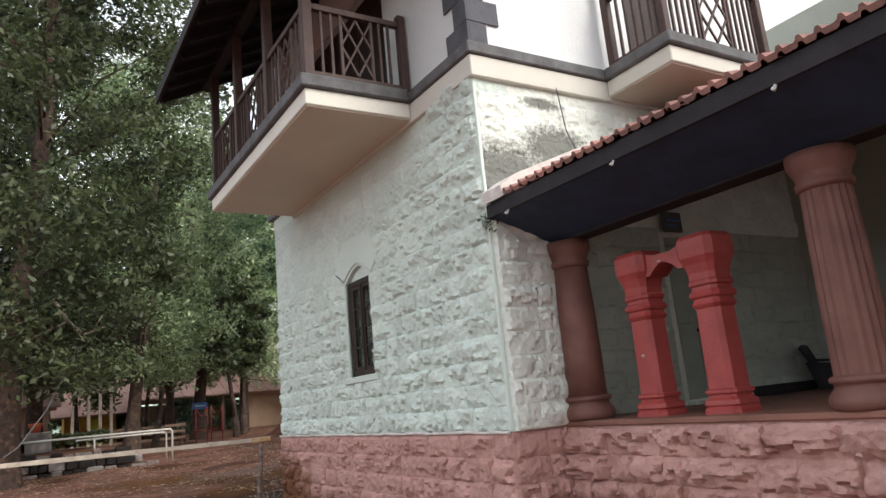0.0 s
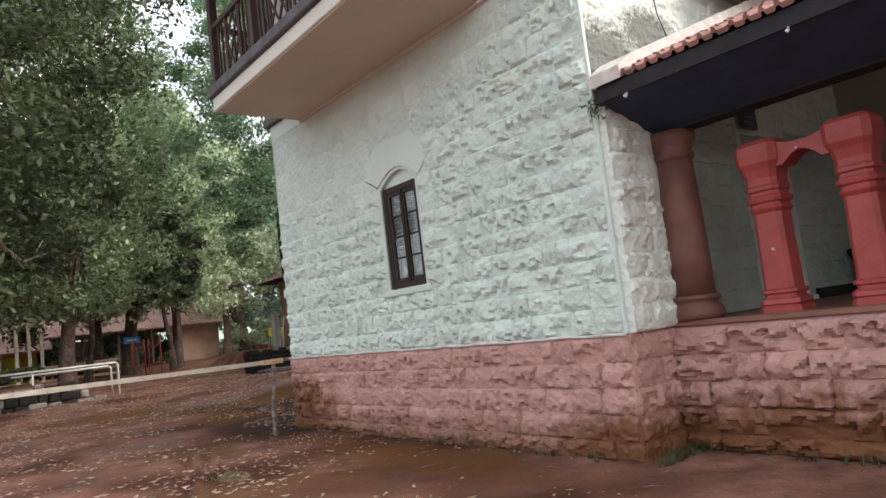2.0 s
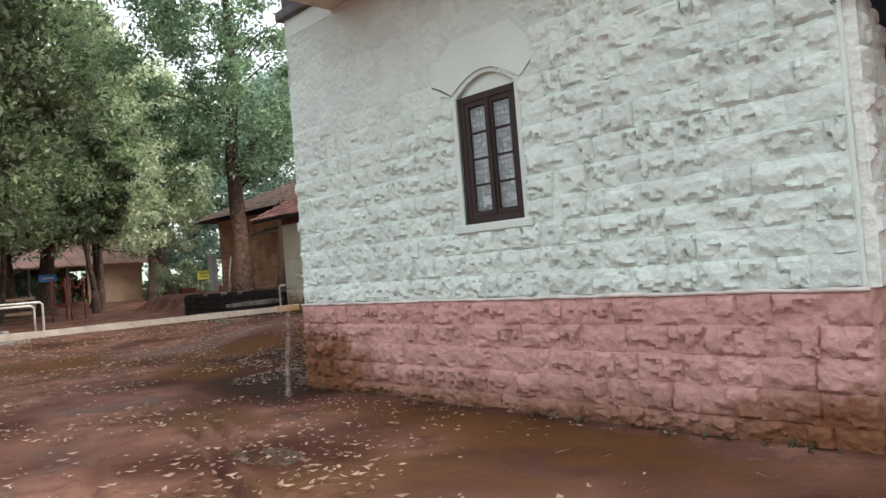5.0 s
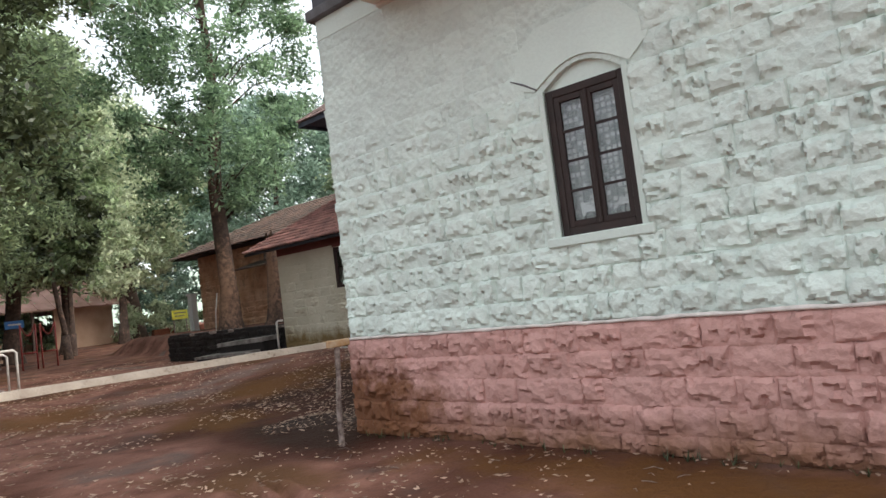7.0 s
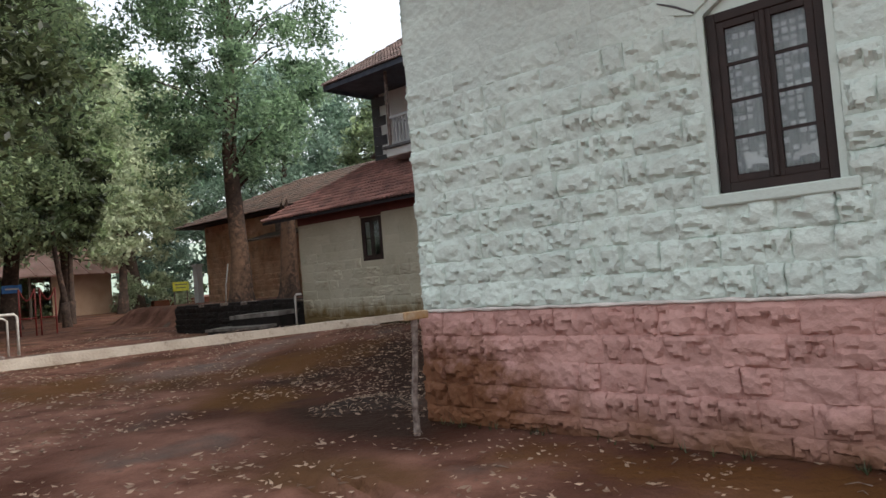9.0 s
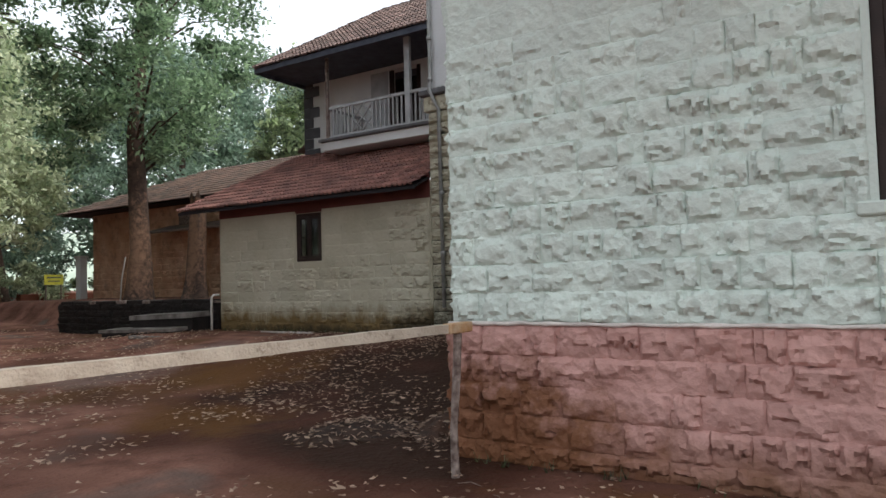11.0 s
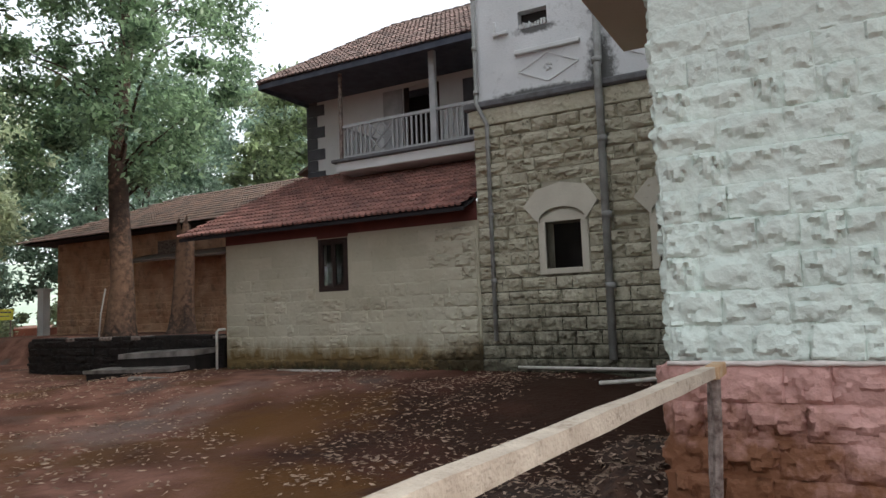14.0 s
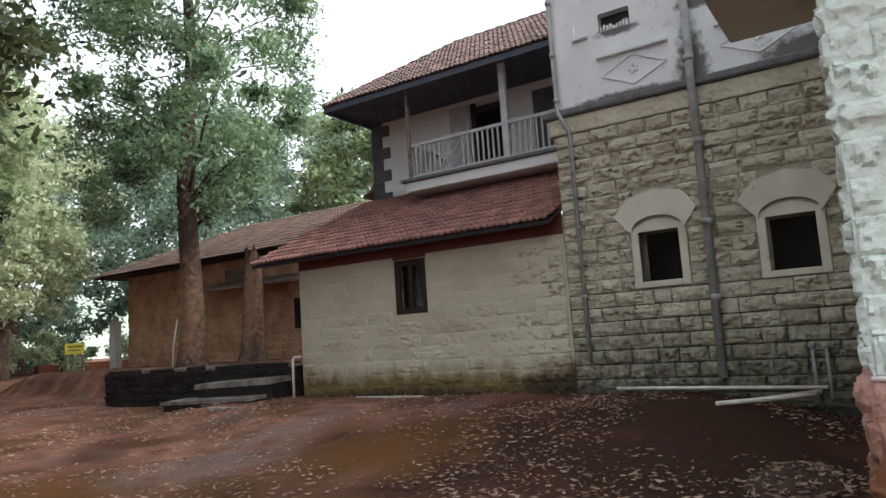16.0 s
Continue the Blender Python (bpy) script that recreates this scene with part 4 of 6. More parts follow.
part("post", Build().box(X0 - 0.13, BY0 + 0.0, 5.29, X0 - 0.03, BY0 + 0.1, 6.35, 0.008), RAILWOOD, slab)
railing(slab, (BX0 + 0.14, BY0 + 0.06), (X0 - 0.13, BY0 + 0.06), 5.29, 6.22, RAILWOOD, 0.125, 0.03, ((0.33, 0.68),))
ym = (BY0 + BY1) / 2
for a, b in ((BY0 + 0.12, ym - 0.81), (ym - 0.69, ym + 0.69), (ym + 0.81, BY1 - 0.12)):
    railing(slab, (BX0 + 0.08, a), (BX0 + 0.08, b), 5.29, 6.22, RAILWOOD, 0.125, 0.03, ((0.33, 0.67),))
railing(slab, (BX0 + 0.14, BY1 - 0.06), (X0 - 0.1, BY1 - 0.06), 5.29, 6.22, RAILWOOD, 0.125, 0.03, ((0.33, 0.68),))
bd = Build().box(X0 + 0.1, 7.6, 5.27, X0 + 0.16, 8.6, 7.4, 0.01).box(X0 + 0.1, 8.62, 5.27, X0 + 0.16, 9.6, 7.4, 0.01).box(X0 + 0.1, 9.62, 5.27, X0 + 0.16, 10.9, 7.4, 0.01)
thing("door_2", bd, DARKWOOD, "dark wooden balcony doors, closed", "door", kind="structure")
eave = Build()
eave.prism([(2.0, 7.14), (2.0, 7.20), (8.5, 10.6), (8.5, 10.5)], 1, 4.6, 12.15)
roofm = base("roof_main", (2, 5, 7), "dark-boarded tiled roof overhanging the balcony", "roof", kind="structure")
part("roof_boarding", eave, ROOFWOOD, roofm)
for k in range(14):
    y = 4.75 + 7.3 * k / 13
    part("rafter", Build().bar((2.05, y, 7.08), (4.2, y, 8.2), 0.07, 0.1), ROOFWOOD, roofm)
part("fascia", Build().box(1.96, 4.6, 7.06, 2.0, 12.15, 7.24), ROOFWOOD, roofm)
part("fascia", Build().bar((2.0, 12.17, 7.16), (5.6, 12.17, 9.05), 0.04, 0.18), ROOFWOOD, roofm)
part("wall_plate", Build().box(2.72, 4.9, 7.35, 2.88, 12.0, 7.5), ROOFWOOD, roofm)

# south balcony
sb = base("balcony", (6.1, 4.6, 4.95), "small cream concrete balcony with dark wooden railing", "balcony", kind="structure")
part("slab", Build().box(6.12, 4.6, 4.93, 8.15, Y0 - 0.062, 5.13, 0.012), CREAM, sb)
part("soffit", Build().box(6.15, 4.63, 4.915, 8.12, Y0 - 0.064, 4.929), SOFFIT, sb)
part("slab_edge", Build().box(6.06, 4.54, 5.134, 8.21, Y0 - 0.104, 5.27, 0.015), GREY, sb)
for p in ((6.2, 4.68), (8.06, 4.68), (6.2, 5.5)):
    part("post", Build().box(p[0] - 0.05, p[1] - 0.05, 5.27, p[0] + 0.05, p[1] + 0.05, 7.2, 0.008), RAILWOOD, sb)
railing(sb, (6.25, 4.68), (8.01, 4.68), 5.27, 6.2, RAILWOOD, 0.11, 0.03, ((0.35, 0.65),))
railing(sb, (6.2, 4.73), (6.2, 5.45), 5.27, 6.2, RAILWOOD, 0.11, 0.03, ())
thing("door_3", Build().box(6.7, Y0 + 0.1, 5.27, 7.5, Y0 + 0.15, 7.5), DARKWOOD, "dark wooden upper door behind the balcony railing", "door", kind="structure")
# north balcony, seen from beneath
nb = base("balcony", (6, 13.7, 4.95), "concrete balcony slab seen from beneath", "balcony", kind="structure")
part("slab", Build().box(5.4, Y1 + 0.062, 4.95, 8.33, 13.77, 5.13, 0.012), CREAM, nb)
part("soffit", Build().box(5.42, Y1 + 0.064, 4.935, 8.31, 13.75, 4.949), SOFFIT, nb)
railing(nb, (5.45, 13.7), (8.28, 13.7), 5.13, 6.1, RAILWOOD, 0.125, 0.03, ((0.4, 0.6),))

# ---- veranda ----
VX = 4.8
vp = Build().box(VX, -3.2, -0.35, VX + 0.35, Y0 - 0.03, 1.11)
veranda_plinth = thing("wall_veranda_plinth", vp, PINK, "pink rock-faced plinth under the veranda with mud at its foot", "wall", kind="structure")
masonry(veranda_plinth, (VX, Y0 - 0.03, -0.02), (0, -1, 0), [0.15, 0.24, 0.24, 0.24, 0.24], 8.8, 0.44, PINK, 0.12, seed=31)
thing("floor_veranda", Build().box(VX - 0.03, -3.2, 1.112, 9.6, Y0 - 0.002, 1.165, 0.012), mat("worn_red_floor", (0.24, 0.11, 0.08), (0.16, 0.075, 0.055), 2, 0.55, 0.2, 30), "worn brownish red veranda floor", "floor", kind="structure")
thing("wall_veranda_east", Build().box(9.6, -3.2, -0.3, 9.9, Y0, 6.5), VERANDA_SHADED, "back wall of the veranda with its shade put into the colour", "wall", kind="structure")
thing("wall_veranda_south", Build().box(4.9, -3.5, -0.3, 9.9, -3.2, 3.6), VERANDA_SHADED, "end wall of the veranda with its shade put into the colour", "wall", kind="structure")


def column(y, flutes=True):
    c = base("column", (4.99, y, 1.165), "brown-red painted fluted stone column on the veranda edge", "column", "veranda columns")
    part("column_base", Build().lathe([(0.235, 1.165), (0.255, 1.19), (0.262, 1.225), (0.252, 1.265), (0.222, 1.30), (0.208, 1.325), (0.212, 1.345), (0.236, 1.355), (0.24, 1.375), (0.228, 1.392), (0.20, 1.40)], 4.99, y, 28), COLUMN, c)
    part("shaft", Build().lathe([(0.20, 1.40), (0.198, 1.8), (0.19, 2.3), (0.175, 2.72)], 4.99, y, 40, 0.012 if flutes else 0.0, not flutes), COLUMN, c)
    part("capital", Build().lathe([(0.175, 2.72), (0.20, 2.74), (0.20, 2.78), (0.18, 2.80), (0.20, 2.86), (0.235, 2.92), (0.235, 3.0)], 4.99, y, 28), COLUMN, c)
    return c


for y in (5.46, 2.66, 0.0, -2.66):
    column(y, y < 5)
vr = base("roof_veranda", (4.1, 0, 3.4), "red tiled veranda roof on dark timber with a cement flashing", "roof", kind="structure")
PITCH = radians(22.3)
SL = math.tan(PITCH)
part("roof_boarding", Build().prism([(4.12, 3.36), (4.12, 3.39), (9.6, 3.39 + 5.48 * SL), (9.6, 3.36 + 5.48 * SL)], 1, -3.3, Y0 - 0.055), ROOFWOOD, vr)
part("plate_beam", Build().box(4.87, -3.2, 3.0, 5.11, Y0 - 0.06, 3.3, 0.01), ROOFWOOD, vr)
EAVE = mat("blue_black_eave_boards", (0.030, 0.055, 0.105), (0.02, 0.035, 0.065), 4, 0.75, 0.2, 30)
part("eave_boxing", Build().prism([(4.118, 3.262), (4.868, 3.02), (4.868, 3.302), (4.118, 3.355)], 1, -3.25, Y0 - 0.058), EAVE, vr, "blue-black boarded eave")
part("fascia", Build().box(4.085, -3.3, 3.26, 4.115, Y0 - 0.06, 3.40), ROOFWOOD, vr)
for k in range(17):
    y = -3.1 + 8.6 * k / 16
    part("rafter", Build().bar((4.15, y, 3.315), (9.5, y, 3.315 + 5.35 * SL), 0.06, 0.09), ROOFWOOD, vr)
for k in range(6):
    y = -2.0 + 1.45 * k
    part("gutter_hook", Build().tube([(4.10, y, 3.27), (4.07, y, 3.22), (4.05, y, 3.23)], 0.012, 5), WHITEMETAL, vr)
flash = Build().prism([(4.04, 3.40), (4.04, 3.52), (4.25, 3.66), (8.2, 3.66 + 3.95 * SL), (8.2, 3.38 + 4.14 * SL)], 1, Y0 - 0.40, Y0 - 0.052)
part("flashing", flash, LIME, vr, "white cement flashing along the wall")


def tile_mesh(name, material, w, l):
    """An interlocking clay tile: two ribs with pans between, lying in x (across) and y (up the slope)."""
    prof = [(-0.5, 0.010), (-0.45, 0.036), (-0.36, 0.036), (-0.30, 0.002), (-0.05, 0.002), (0.01, 0.032), (0.10, 0.032), (0.16, 0.002), (0.42, 0.002), (0.5, 0.010)]
    vs, fs = [], []
    for y, dz in ((-0.02, 0.046), (l * 1.04, 0.0)):
        for x, z in prof:
            vs.append((x * w, y, z + dz))
    n = len(prof)
    for x, z in prof:
        vs.append((x * w, -0.02, z + 0.004))
    for i in range(n - 1):
        fs.append((i, i + 1, n + i + 1, n + i))
        fs.append((2 * n + i, 2 * n + i + 1, i + 1, i))
    me = bpy.data.meshes.new(name)
    me.from_pydata(vs, [], fs)
    me.materials.append(material)
    return me


def tiled(parent, corner, across, up, cols, rows, w, l, material, keep=None, seed=2, limit=300):
    """Rows of tiles on a slope. corner: the eave's left end; across, up: unit directions."""
    rs = random.Random(seed)
    me = tile_mesh("tile", material, w, l)
    a, u = Vector(across), Vector(up)
    m0 = Matrix((a, u, a.cross(u))).transposed().to_4x4()
    rest, count = Build(), 0
    for r in range(rows):
        for c in range(cols):
            if keep and not keep(c * w, r * l):
                continue
            p = Vector(corner) + a * ((c + 0.5) * w + rs.uniform(-0.008, 0.008)) + u * (r * l + rs.uniform(-0.012, 0.012)) + a.cross(u) * rs.uniform(0, 0.01)
            m = Matrix.Translation(p) @ m0 @ Matrix.Rotation(rs.uniform(-0.03, 0.03), 4, "Z")
            if count < limit:
                ob = new("roof_tile", me)
                ob.matrix_world = m
                ob.parent = parent
            else:
                rest.add([m @ v.co for v in me.vertices], [tuple(f.vertices) for f in me.polygons])
            count += 1
    if rest.v:
        part("roof_tiles", rest, material, parent)["kind"] = "stuff"


tiled(vr, (4.08, Y0 - 0.40, 3.40), (0, -1, 0), (math.cos(PITCH), 0, math.sin(PITCH)), 33, 16, 0.26, 0.32, TILE)

# red pillars joined by a lintel
gate = base("pillar_pair", (5.15, 4.25, 1.165), "pair of coral-red painted square pillars joined by a bracketed lintel", "pillar")
for y in (4.66, 3.89):
    part("pillar", Build().chamfered([(0.185, 1.165), (0.185, 1.20), (0.165, 1.225), (0.178, 1.24), (0.172, 1.275), (0.140, 1.30), (0.140, 1.32), (0.160, 1.335), (0.160, 1.36), (0.134, 1.372), (0.126, 2.05), (0.140, 2.065), (0.152, 2.085), (0.140, 2.105), (0.132, 2.12), (0.132, 2.135), (0.156, 2.15), (0.162, 2.175), (0.150, 2.20), (0.134, 2.21), (0.134, 2.24), (0.152, 2.255), (0.152, 2.285), (0.140, 2.30), (0.142, 2.36), (0.160, 2.44), (0.186, 2.50), (0.192, 2.58), (0.188, 2.66), (0.160, 2.70)], 5.15, y), CORAL, gate)
lin = [(4.50, 2.66), (4.50, 2.44)] + [(4.50 - 0.06 - 0.33 * k / 8, 2.44 + 0.10 * math.sin(math.pi * k / 8)) for k in range(9)] + [(4.05, 2.44), (4.05, 2.66), (4.18, 2.62), (4.37, 2.62)]
part("lintel", Build().prism(lin, 0, 5.03, 5.27), CORAL, gate)
for (y, z) in ((4.30, 2.55), (3.80, 2.60), (4.62, 1.72), (3.78, 2.62)):
    part("lamp_stud", Build().lathe([(0.012, 0), (0.012, 0.02)], 0, 0, 8), WHITEMETAL, gate, "tiny white bulb").matrix_world = pose(4.985 if y != 4.30 else 5.03, y, z, 0, -90, 0)

sg = base("wall_sign", (6.85, 5.6, 3.3), "small dark blue sign box on the veranda wall", "sign")
part("panel", Build().box(6.70, 5.56, 3.24, 7.02, 5.61, 3.49, 0.01), QUOIN, sg)
part("writing", Build().box(6.74, 5.556, 3.37, 6.98, 5.559, 3.39).box(6.74, 5.556, 3.31, 6.92, 5.559, 3.325), BLUE, sg, "illegible line of blue writing")


def low_chair(x, y, turn):
    """A low folding lounge chair with a reclined sling back."""
    c = base("lounge_chair", (x, y, 1.165), "low dark lounge chair with a reclined back on the veranda", "chair")
    part("seat", Build().prism([(-0.26, 0.20), (0.20, 0.14), (0.20, 0.18), (-0.26, 0.24)], 0, -0.24, 0.24), ROOFWOOD, c)
    part("backrest", Build().prism([(0.14, 0.15), (0.20, 0.15), (0.30, 0.35), (0.40, 0.56), (0.36, 0.59), (0.30, 0.57), (0.22, 0.36)], 0, -0.23, 0.23), ROOFWOOD, c)
    for sx in (-0.22, 0.22):
        part("side_panel", Build().prism([(-0.22, 0.02), (0.24, 0.02), (0.34, 0.36), (-0.2, 0.30)], 0, sx - 0.012, sx + 0.012), ROOFWOOD, c)
        part("leg", Build().bar((sx, -0.24, 0.22), (sx, 0.26, 0.0), 0.03, 0.04), ROOFWOOD, c)
        part("leg", Build().bar((sx, 0.22, 0.25), (sx, -0.22, 0.0), 0.03, 0.04), ROOFWOOD, c)
        part("arm_rest", Build().bar((sx, -0.22, 0.34), (sx, 0.28, 0.38), 0.04, 0.03).bar((sx, -0.2, 0.22), (sx, -0.2, 0.34), 0.03, 0.03), ROOFWOOD, c)
    c.matrix_world = pose(x, y, 1.165, 0, 0, turn)


low_chair(9.1, 5.2, 35)
st = base("stool", (9.2, 4.2, 1.165), "small dark stool with a bundle on it", "stool")
part("seat", Build().box(9.02, 4.02, 1.40, 9.38, 4.38, 1.44, 0.012), ROOFWOOD, st)
for sx in (9.06, 9.34):
    for sy in (4.06, 4.34):
        part("leg", Build().box(sx - 0.02, sy - 0.02, 1.165, sx + 0.02, sy + 0.02, 1.40), ROOFWOOD, st)
thing("clay_pot", Build().lathe([(0.07, 1.165), (0.12, 1.20), (0.14, 1.27), (0.11, 1.34), (0.08, 1.36), (0.10, 1.39)], 9.2, 4.75, 16), ROOFWOOD, "small dark rounded pot on the veranda floor", "pot")
# dark strip, 12 cm high, at the foot of the veranda wall
thing("baseboard", Build().box(7.85, 5.545, 1.166, 9.6, 5.60, 1.29, 0.008), ROOFWOOD, "dark strip along the foot of the veranda wall", "baseboard", kind="structure")
plant = Build()
r = random.Random(8)
for k in range(70):
    p = Vector((4.1 + r.uniform(-0.02, 0.08), 5.63 + r.uniform(-0.12, 0.12), 3.24 + r.uniform(-0.12, 0.12)))
    d = Vector((r.uniform(-1, 0.2), r.uniform(-1, 1), r.uniform(-1, 0.6))).normalized() * 0.07
    s = Vector((d.y, -d.x, 0.2)).normalized() * 0.012
    plant.add([p, p + d / 2 + s, p + d, p + d / 2 - s], [(0, 1, 2, 3)])
thing("wall_fern", plant, LEAF_DARK, "small dark fern growing from the wall corner under the eave", "plant")

# ---- timber barrier across the path ----
bar = base("barrier", (3.6, 12.25, 0), "pale timber pole laid across the path on a split post", "barrier")
pole = Build()
pts = [(3.78 - 5.9 * k / 16, 12.24 + 0.085 * k / 4, 1.125 + 0.003 * k) for k in range(17)]
vs, fs = [], []
for k, p in enumerate(pts):
    w, h = 0.036 + 0.002 * math.sin(k), 0.034 + 0.003 * math.cos(k * 2.1)
    vs += [(p[0], p[1] - w, p[2] - h), (p[0], p[1] - w, p[2] + h), (p[0], p[1] + w, p[2] + h), (p[0], p[1] + w, p[2] - h)]
for k in range(16):
    fs += [(4 * k + i, 4 * k + (i + 1) % 4, 4 * k + 4 + (i + 1) % 4, 4 * k + 4 + i) for i in range(4)]
pole.add(vs, fs + [(0, 1, 2, 3), (67, 66, 65, 64)])
part("pole", pole, BEAM, bar, "pale weathered square pole, stained orange at its end")
pp = Build().tube([(3.56, 12.26, -0.1), (3.57, 12.27, 0.35), (3.61, 12.25, 0.75), (3.63, 12.25, 1.085)], [0.036, 0.031, 0.028, 0.036], 7, False)
pp.tube([(3.60, 12.30, -0.1), (3.62, 12.30, 0.5), (3.66, 12.28, 1.08)], [0.02, 0.022, 0.02], 6, False)
part("pole_end", Build().box(3.46, 12.197, 1.086, 3.785, 12.284, 1.166, 0.008), mat("orange_stained_timber", (0.42, 0.22, 0.08), (0.50, 0.38, 0.26), 9, 0.8, 0.4, 60), bar, "orange-stained end of the pole")
part("post", pp, POST, bar)
part("post", Build().tube([(-2.05, 12.6, -0.1), (-2.06, 12.6, 0.6), (-2.05, 12.58, 1.13)], [0.06, 0.05, 0.05], 7, False), POST, bar)

# ---- tower and annex ----
TX, TY1 = 10.75, 17.2
tw = Build()
w1, w2 = (15.22, 2.2, 15.87, 3.03), (13.24, 2.18, 13.92, 3.0)
ycut = [12.2, w2[0], w2[2], w1[0], w1[2], TY1]
for k in range(5):
    if k == 1:
        tw.box(TX, ycut[k], -0.2, TX + 0.4, ycut[k + 1], w2[1]).box(TX, ycut[k], w2[3], TX + 0.4, ycut[k + 1], 4.95)
    elif k == 3:
        tw.box(TX, ycut[k], -0.2, TX + 0.4, ycut[k + 1], w1[1]).box(TX, ycut[k], w1[3], TX + 0.4, ycut[k + 1], 4.95)
    else:
        tw.box(TX, ycut[k], -0.2, TX + 0.4, ycut[k + 1], 4.95)
tw.box(TX + 0.4, TY1 - 0.4, -0.2, 16, TY1, 4.95)
tower = thing("wall_tower", tw, JOINT, "whitewashed rock-faced stone wall, mouldy towards its foot", "wall", kind="structure")
thing("tower_dark", Build().box(TX + 1.2, 12.3, 0.5, TX + 1.25, 17, 4.6), VOID, "near-black sheet for the unlit room behind the small windows", "wall", kind="structure")
for (a, z0, b, z1) in (w1, w2):
    m = (a + b) / 2
    sur = Build().box(TX - 0.06, a - 0.13, z0 - 0.1, TX + 0.1, a, z1, 0.01).box(TX - 0.06, b, z0 - 0.1, TX + 0.1, b + 0.13, z1, 0.01)
    sur.box(TX - 0.07, a - 0.0, z0 - 0.1, TX + 0.1, b + 0.0, z0, 0.01)
    sur.prism([(a - 0.13, z1), (b + 0.13, z1)] + [(b + 0.13 - (b - a + 0.26) * k / 10, z1 + 0.03 + 0.17 * math.sin(math.pi * k / 10)) for k in range(11)], 0, TX - 0.05, TX + 0.1)
    part("window_surround", sur, TOWER_SMOOTH, tower, "smooth cement surround of a small dark window")
    part("arch_block", Build().prism([(m - 0.66, z1 + 0.30), (m - 0.42, z1 - 0.02), *[(m - 0.42 * math.cos(math.pi * k / 12), z1 + 0.02 + 0.23 * math.sin(math.pi * k / 12)) for k in range(13)], (m + 0.42, z1 - 0.02), (m + 0.70, z1 + 0.30), (m + 0.45, z1 + 0.58), (m, z1 + 0.68), (m - 0.45, z1 + 0.60)], 0, TX - 0.105, TX + 0.02), TOWER_SMOOTH, tower, "smooth plastered arch block")
masonry(tower, (TX, TY1, 0.15), (0, -1, 0), [0.24] * 20, TY1 - 12.55, 0.46, TOWER, 0.09, joint=0.03,
        holes=[(TY1 - b - 0.13, z0 - 0.1, TY1 - a + 0.13, z1 + 0.15) for a, z0, b, z1 in (w1, w2)] + [(TY1 - (a + b) / 2 - 0.36, z1 + 0.0, TY1 - (a + b) / 2 + 0.36, z1 + 0.66) for a, z0, b, z1 in (w1, w2)], seed=41)
thing("trim_tower_band", Build().box(TX - 0.08, 12.56, 4.952, TX + 0.3, TY1 + 0.08, 5.26, 0.015), TOWER, "plain stone band under the tower ledge", "trim", kind="structure")
thing("trim_tower_ledge", Build().box(TX - 0.16, 12.6, 5.264, TX + 0.3, TY1 + 0.16, 5.40, 0.03), GREY, "dark mossy cement ledge of the tower", "trim", kind="structure")
ut = Build()
vy0, vy1, vz0, vz1 = 15.66, 16.22, 6.66, 7.0
ut.box(TX + 0.02, 12.5, 5.40, TX + 0.35, vy0, 8.6).box(TX + 0.02, vy1, 5.40, TX + 0.35, TY1 - 0.05, 8.6)
ut.box(TX + 0.02, vy0, 5.40, TX + 0.35, vy1, vz0).box(TX + 0.02, vy0, vz1, TX + 0.35, vy1, 8.6)
ut.box(TX + 0.35, TY1 - 0.4, 5.4, 16, TY1 - 0.05, 8.6)
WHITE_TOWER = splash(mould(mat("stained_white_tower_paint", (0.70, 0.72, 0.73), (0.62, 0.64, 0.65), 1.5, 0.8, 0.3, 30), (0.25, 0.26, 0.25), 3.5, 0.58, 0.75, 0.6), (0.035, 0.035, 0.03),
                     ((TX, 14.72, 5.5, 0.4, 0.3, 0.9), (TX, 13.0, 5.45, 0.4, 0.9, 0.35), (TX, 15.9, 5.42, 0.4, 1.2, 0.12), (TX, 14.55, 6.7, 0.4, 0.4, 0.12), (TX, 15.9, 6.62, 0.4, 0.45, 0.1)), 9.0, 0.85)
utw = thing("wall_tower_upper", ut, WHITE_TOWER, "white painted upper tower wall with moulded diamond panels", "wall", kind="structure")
part("vent_back", Build().box(TX + 0.2, vy0, vz0, TX + 0.24, vy1, vz1), VOID, utw, "near-black backing for the unlit vent opening")
brk = Build()
r = random.Random(6)
for k in range(9):
    y = vy0 + 0.03 + 0.058 * k
    brk.box(TX + 0.0, y, vz0, TX + 0.12, y + 0.035, vz0 + 0.06 + 0.07 * r.random(), 0.004)
part("broken_grille", brk, WHITE, utw, "broken remains of a vent grille")
for cy in (15.68, 13.7):
    dm = Build()
    c = [(cy + 0.56, 5.86), (cy, 6.13), (cy - 0.56, 5.86), (cy, 5.60)]
    for k in range(4):
        a, b = c[k], c[(k + 1) % 4]
        dm.bar((TX + 0.012, *a), (TX + 0.012, *b), 0.035, 0.03)
    for k in range(5):
        a = 2 * math.pi * k / 5
        dm.box(TX - 0.01, cy + 0.06 * math.cos(a) - 0.03, 5.87 + 0.06 * math.sin(a) - 0.03, TX + 0.03, cy + 0.06 * math.cos(a) + 0.03, 5.87 + 0.06 * math.sin(a) + 0.03, 0.01)
    part("diamond_moulding", dm, WHITE, utw, "raised diamond with a small rosette")
    part("ledge", Build().box(TX - 0.07, cy - 0.62, 6.17, TX + 0.02, cy + 0.62, 6.25, 0.012), WHITE, utw, "stained projecting ledge")
part("bracket", Build().box(TX - 0.06, 16.42, 6.62, TX + 0.02, 16.72, 6.68, 0.01).box(TX - 0.03, 16.66, 6.68, TX + 0.02, 16.72, 6.9, 0.01), WHITE, utw)

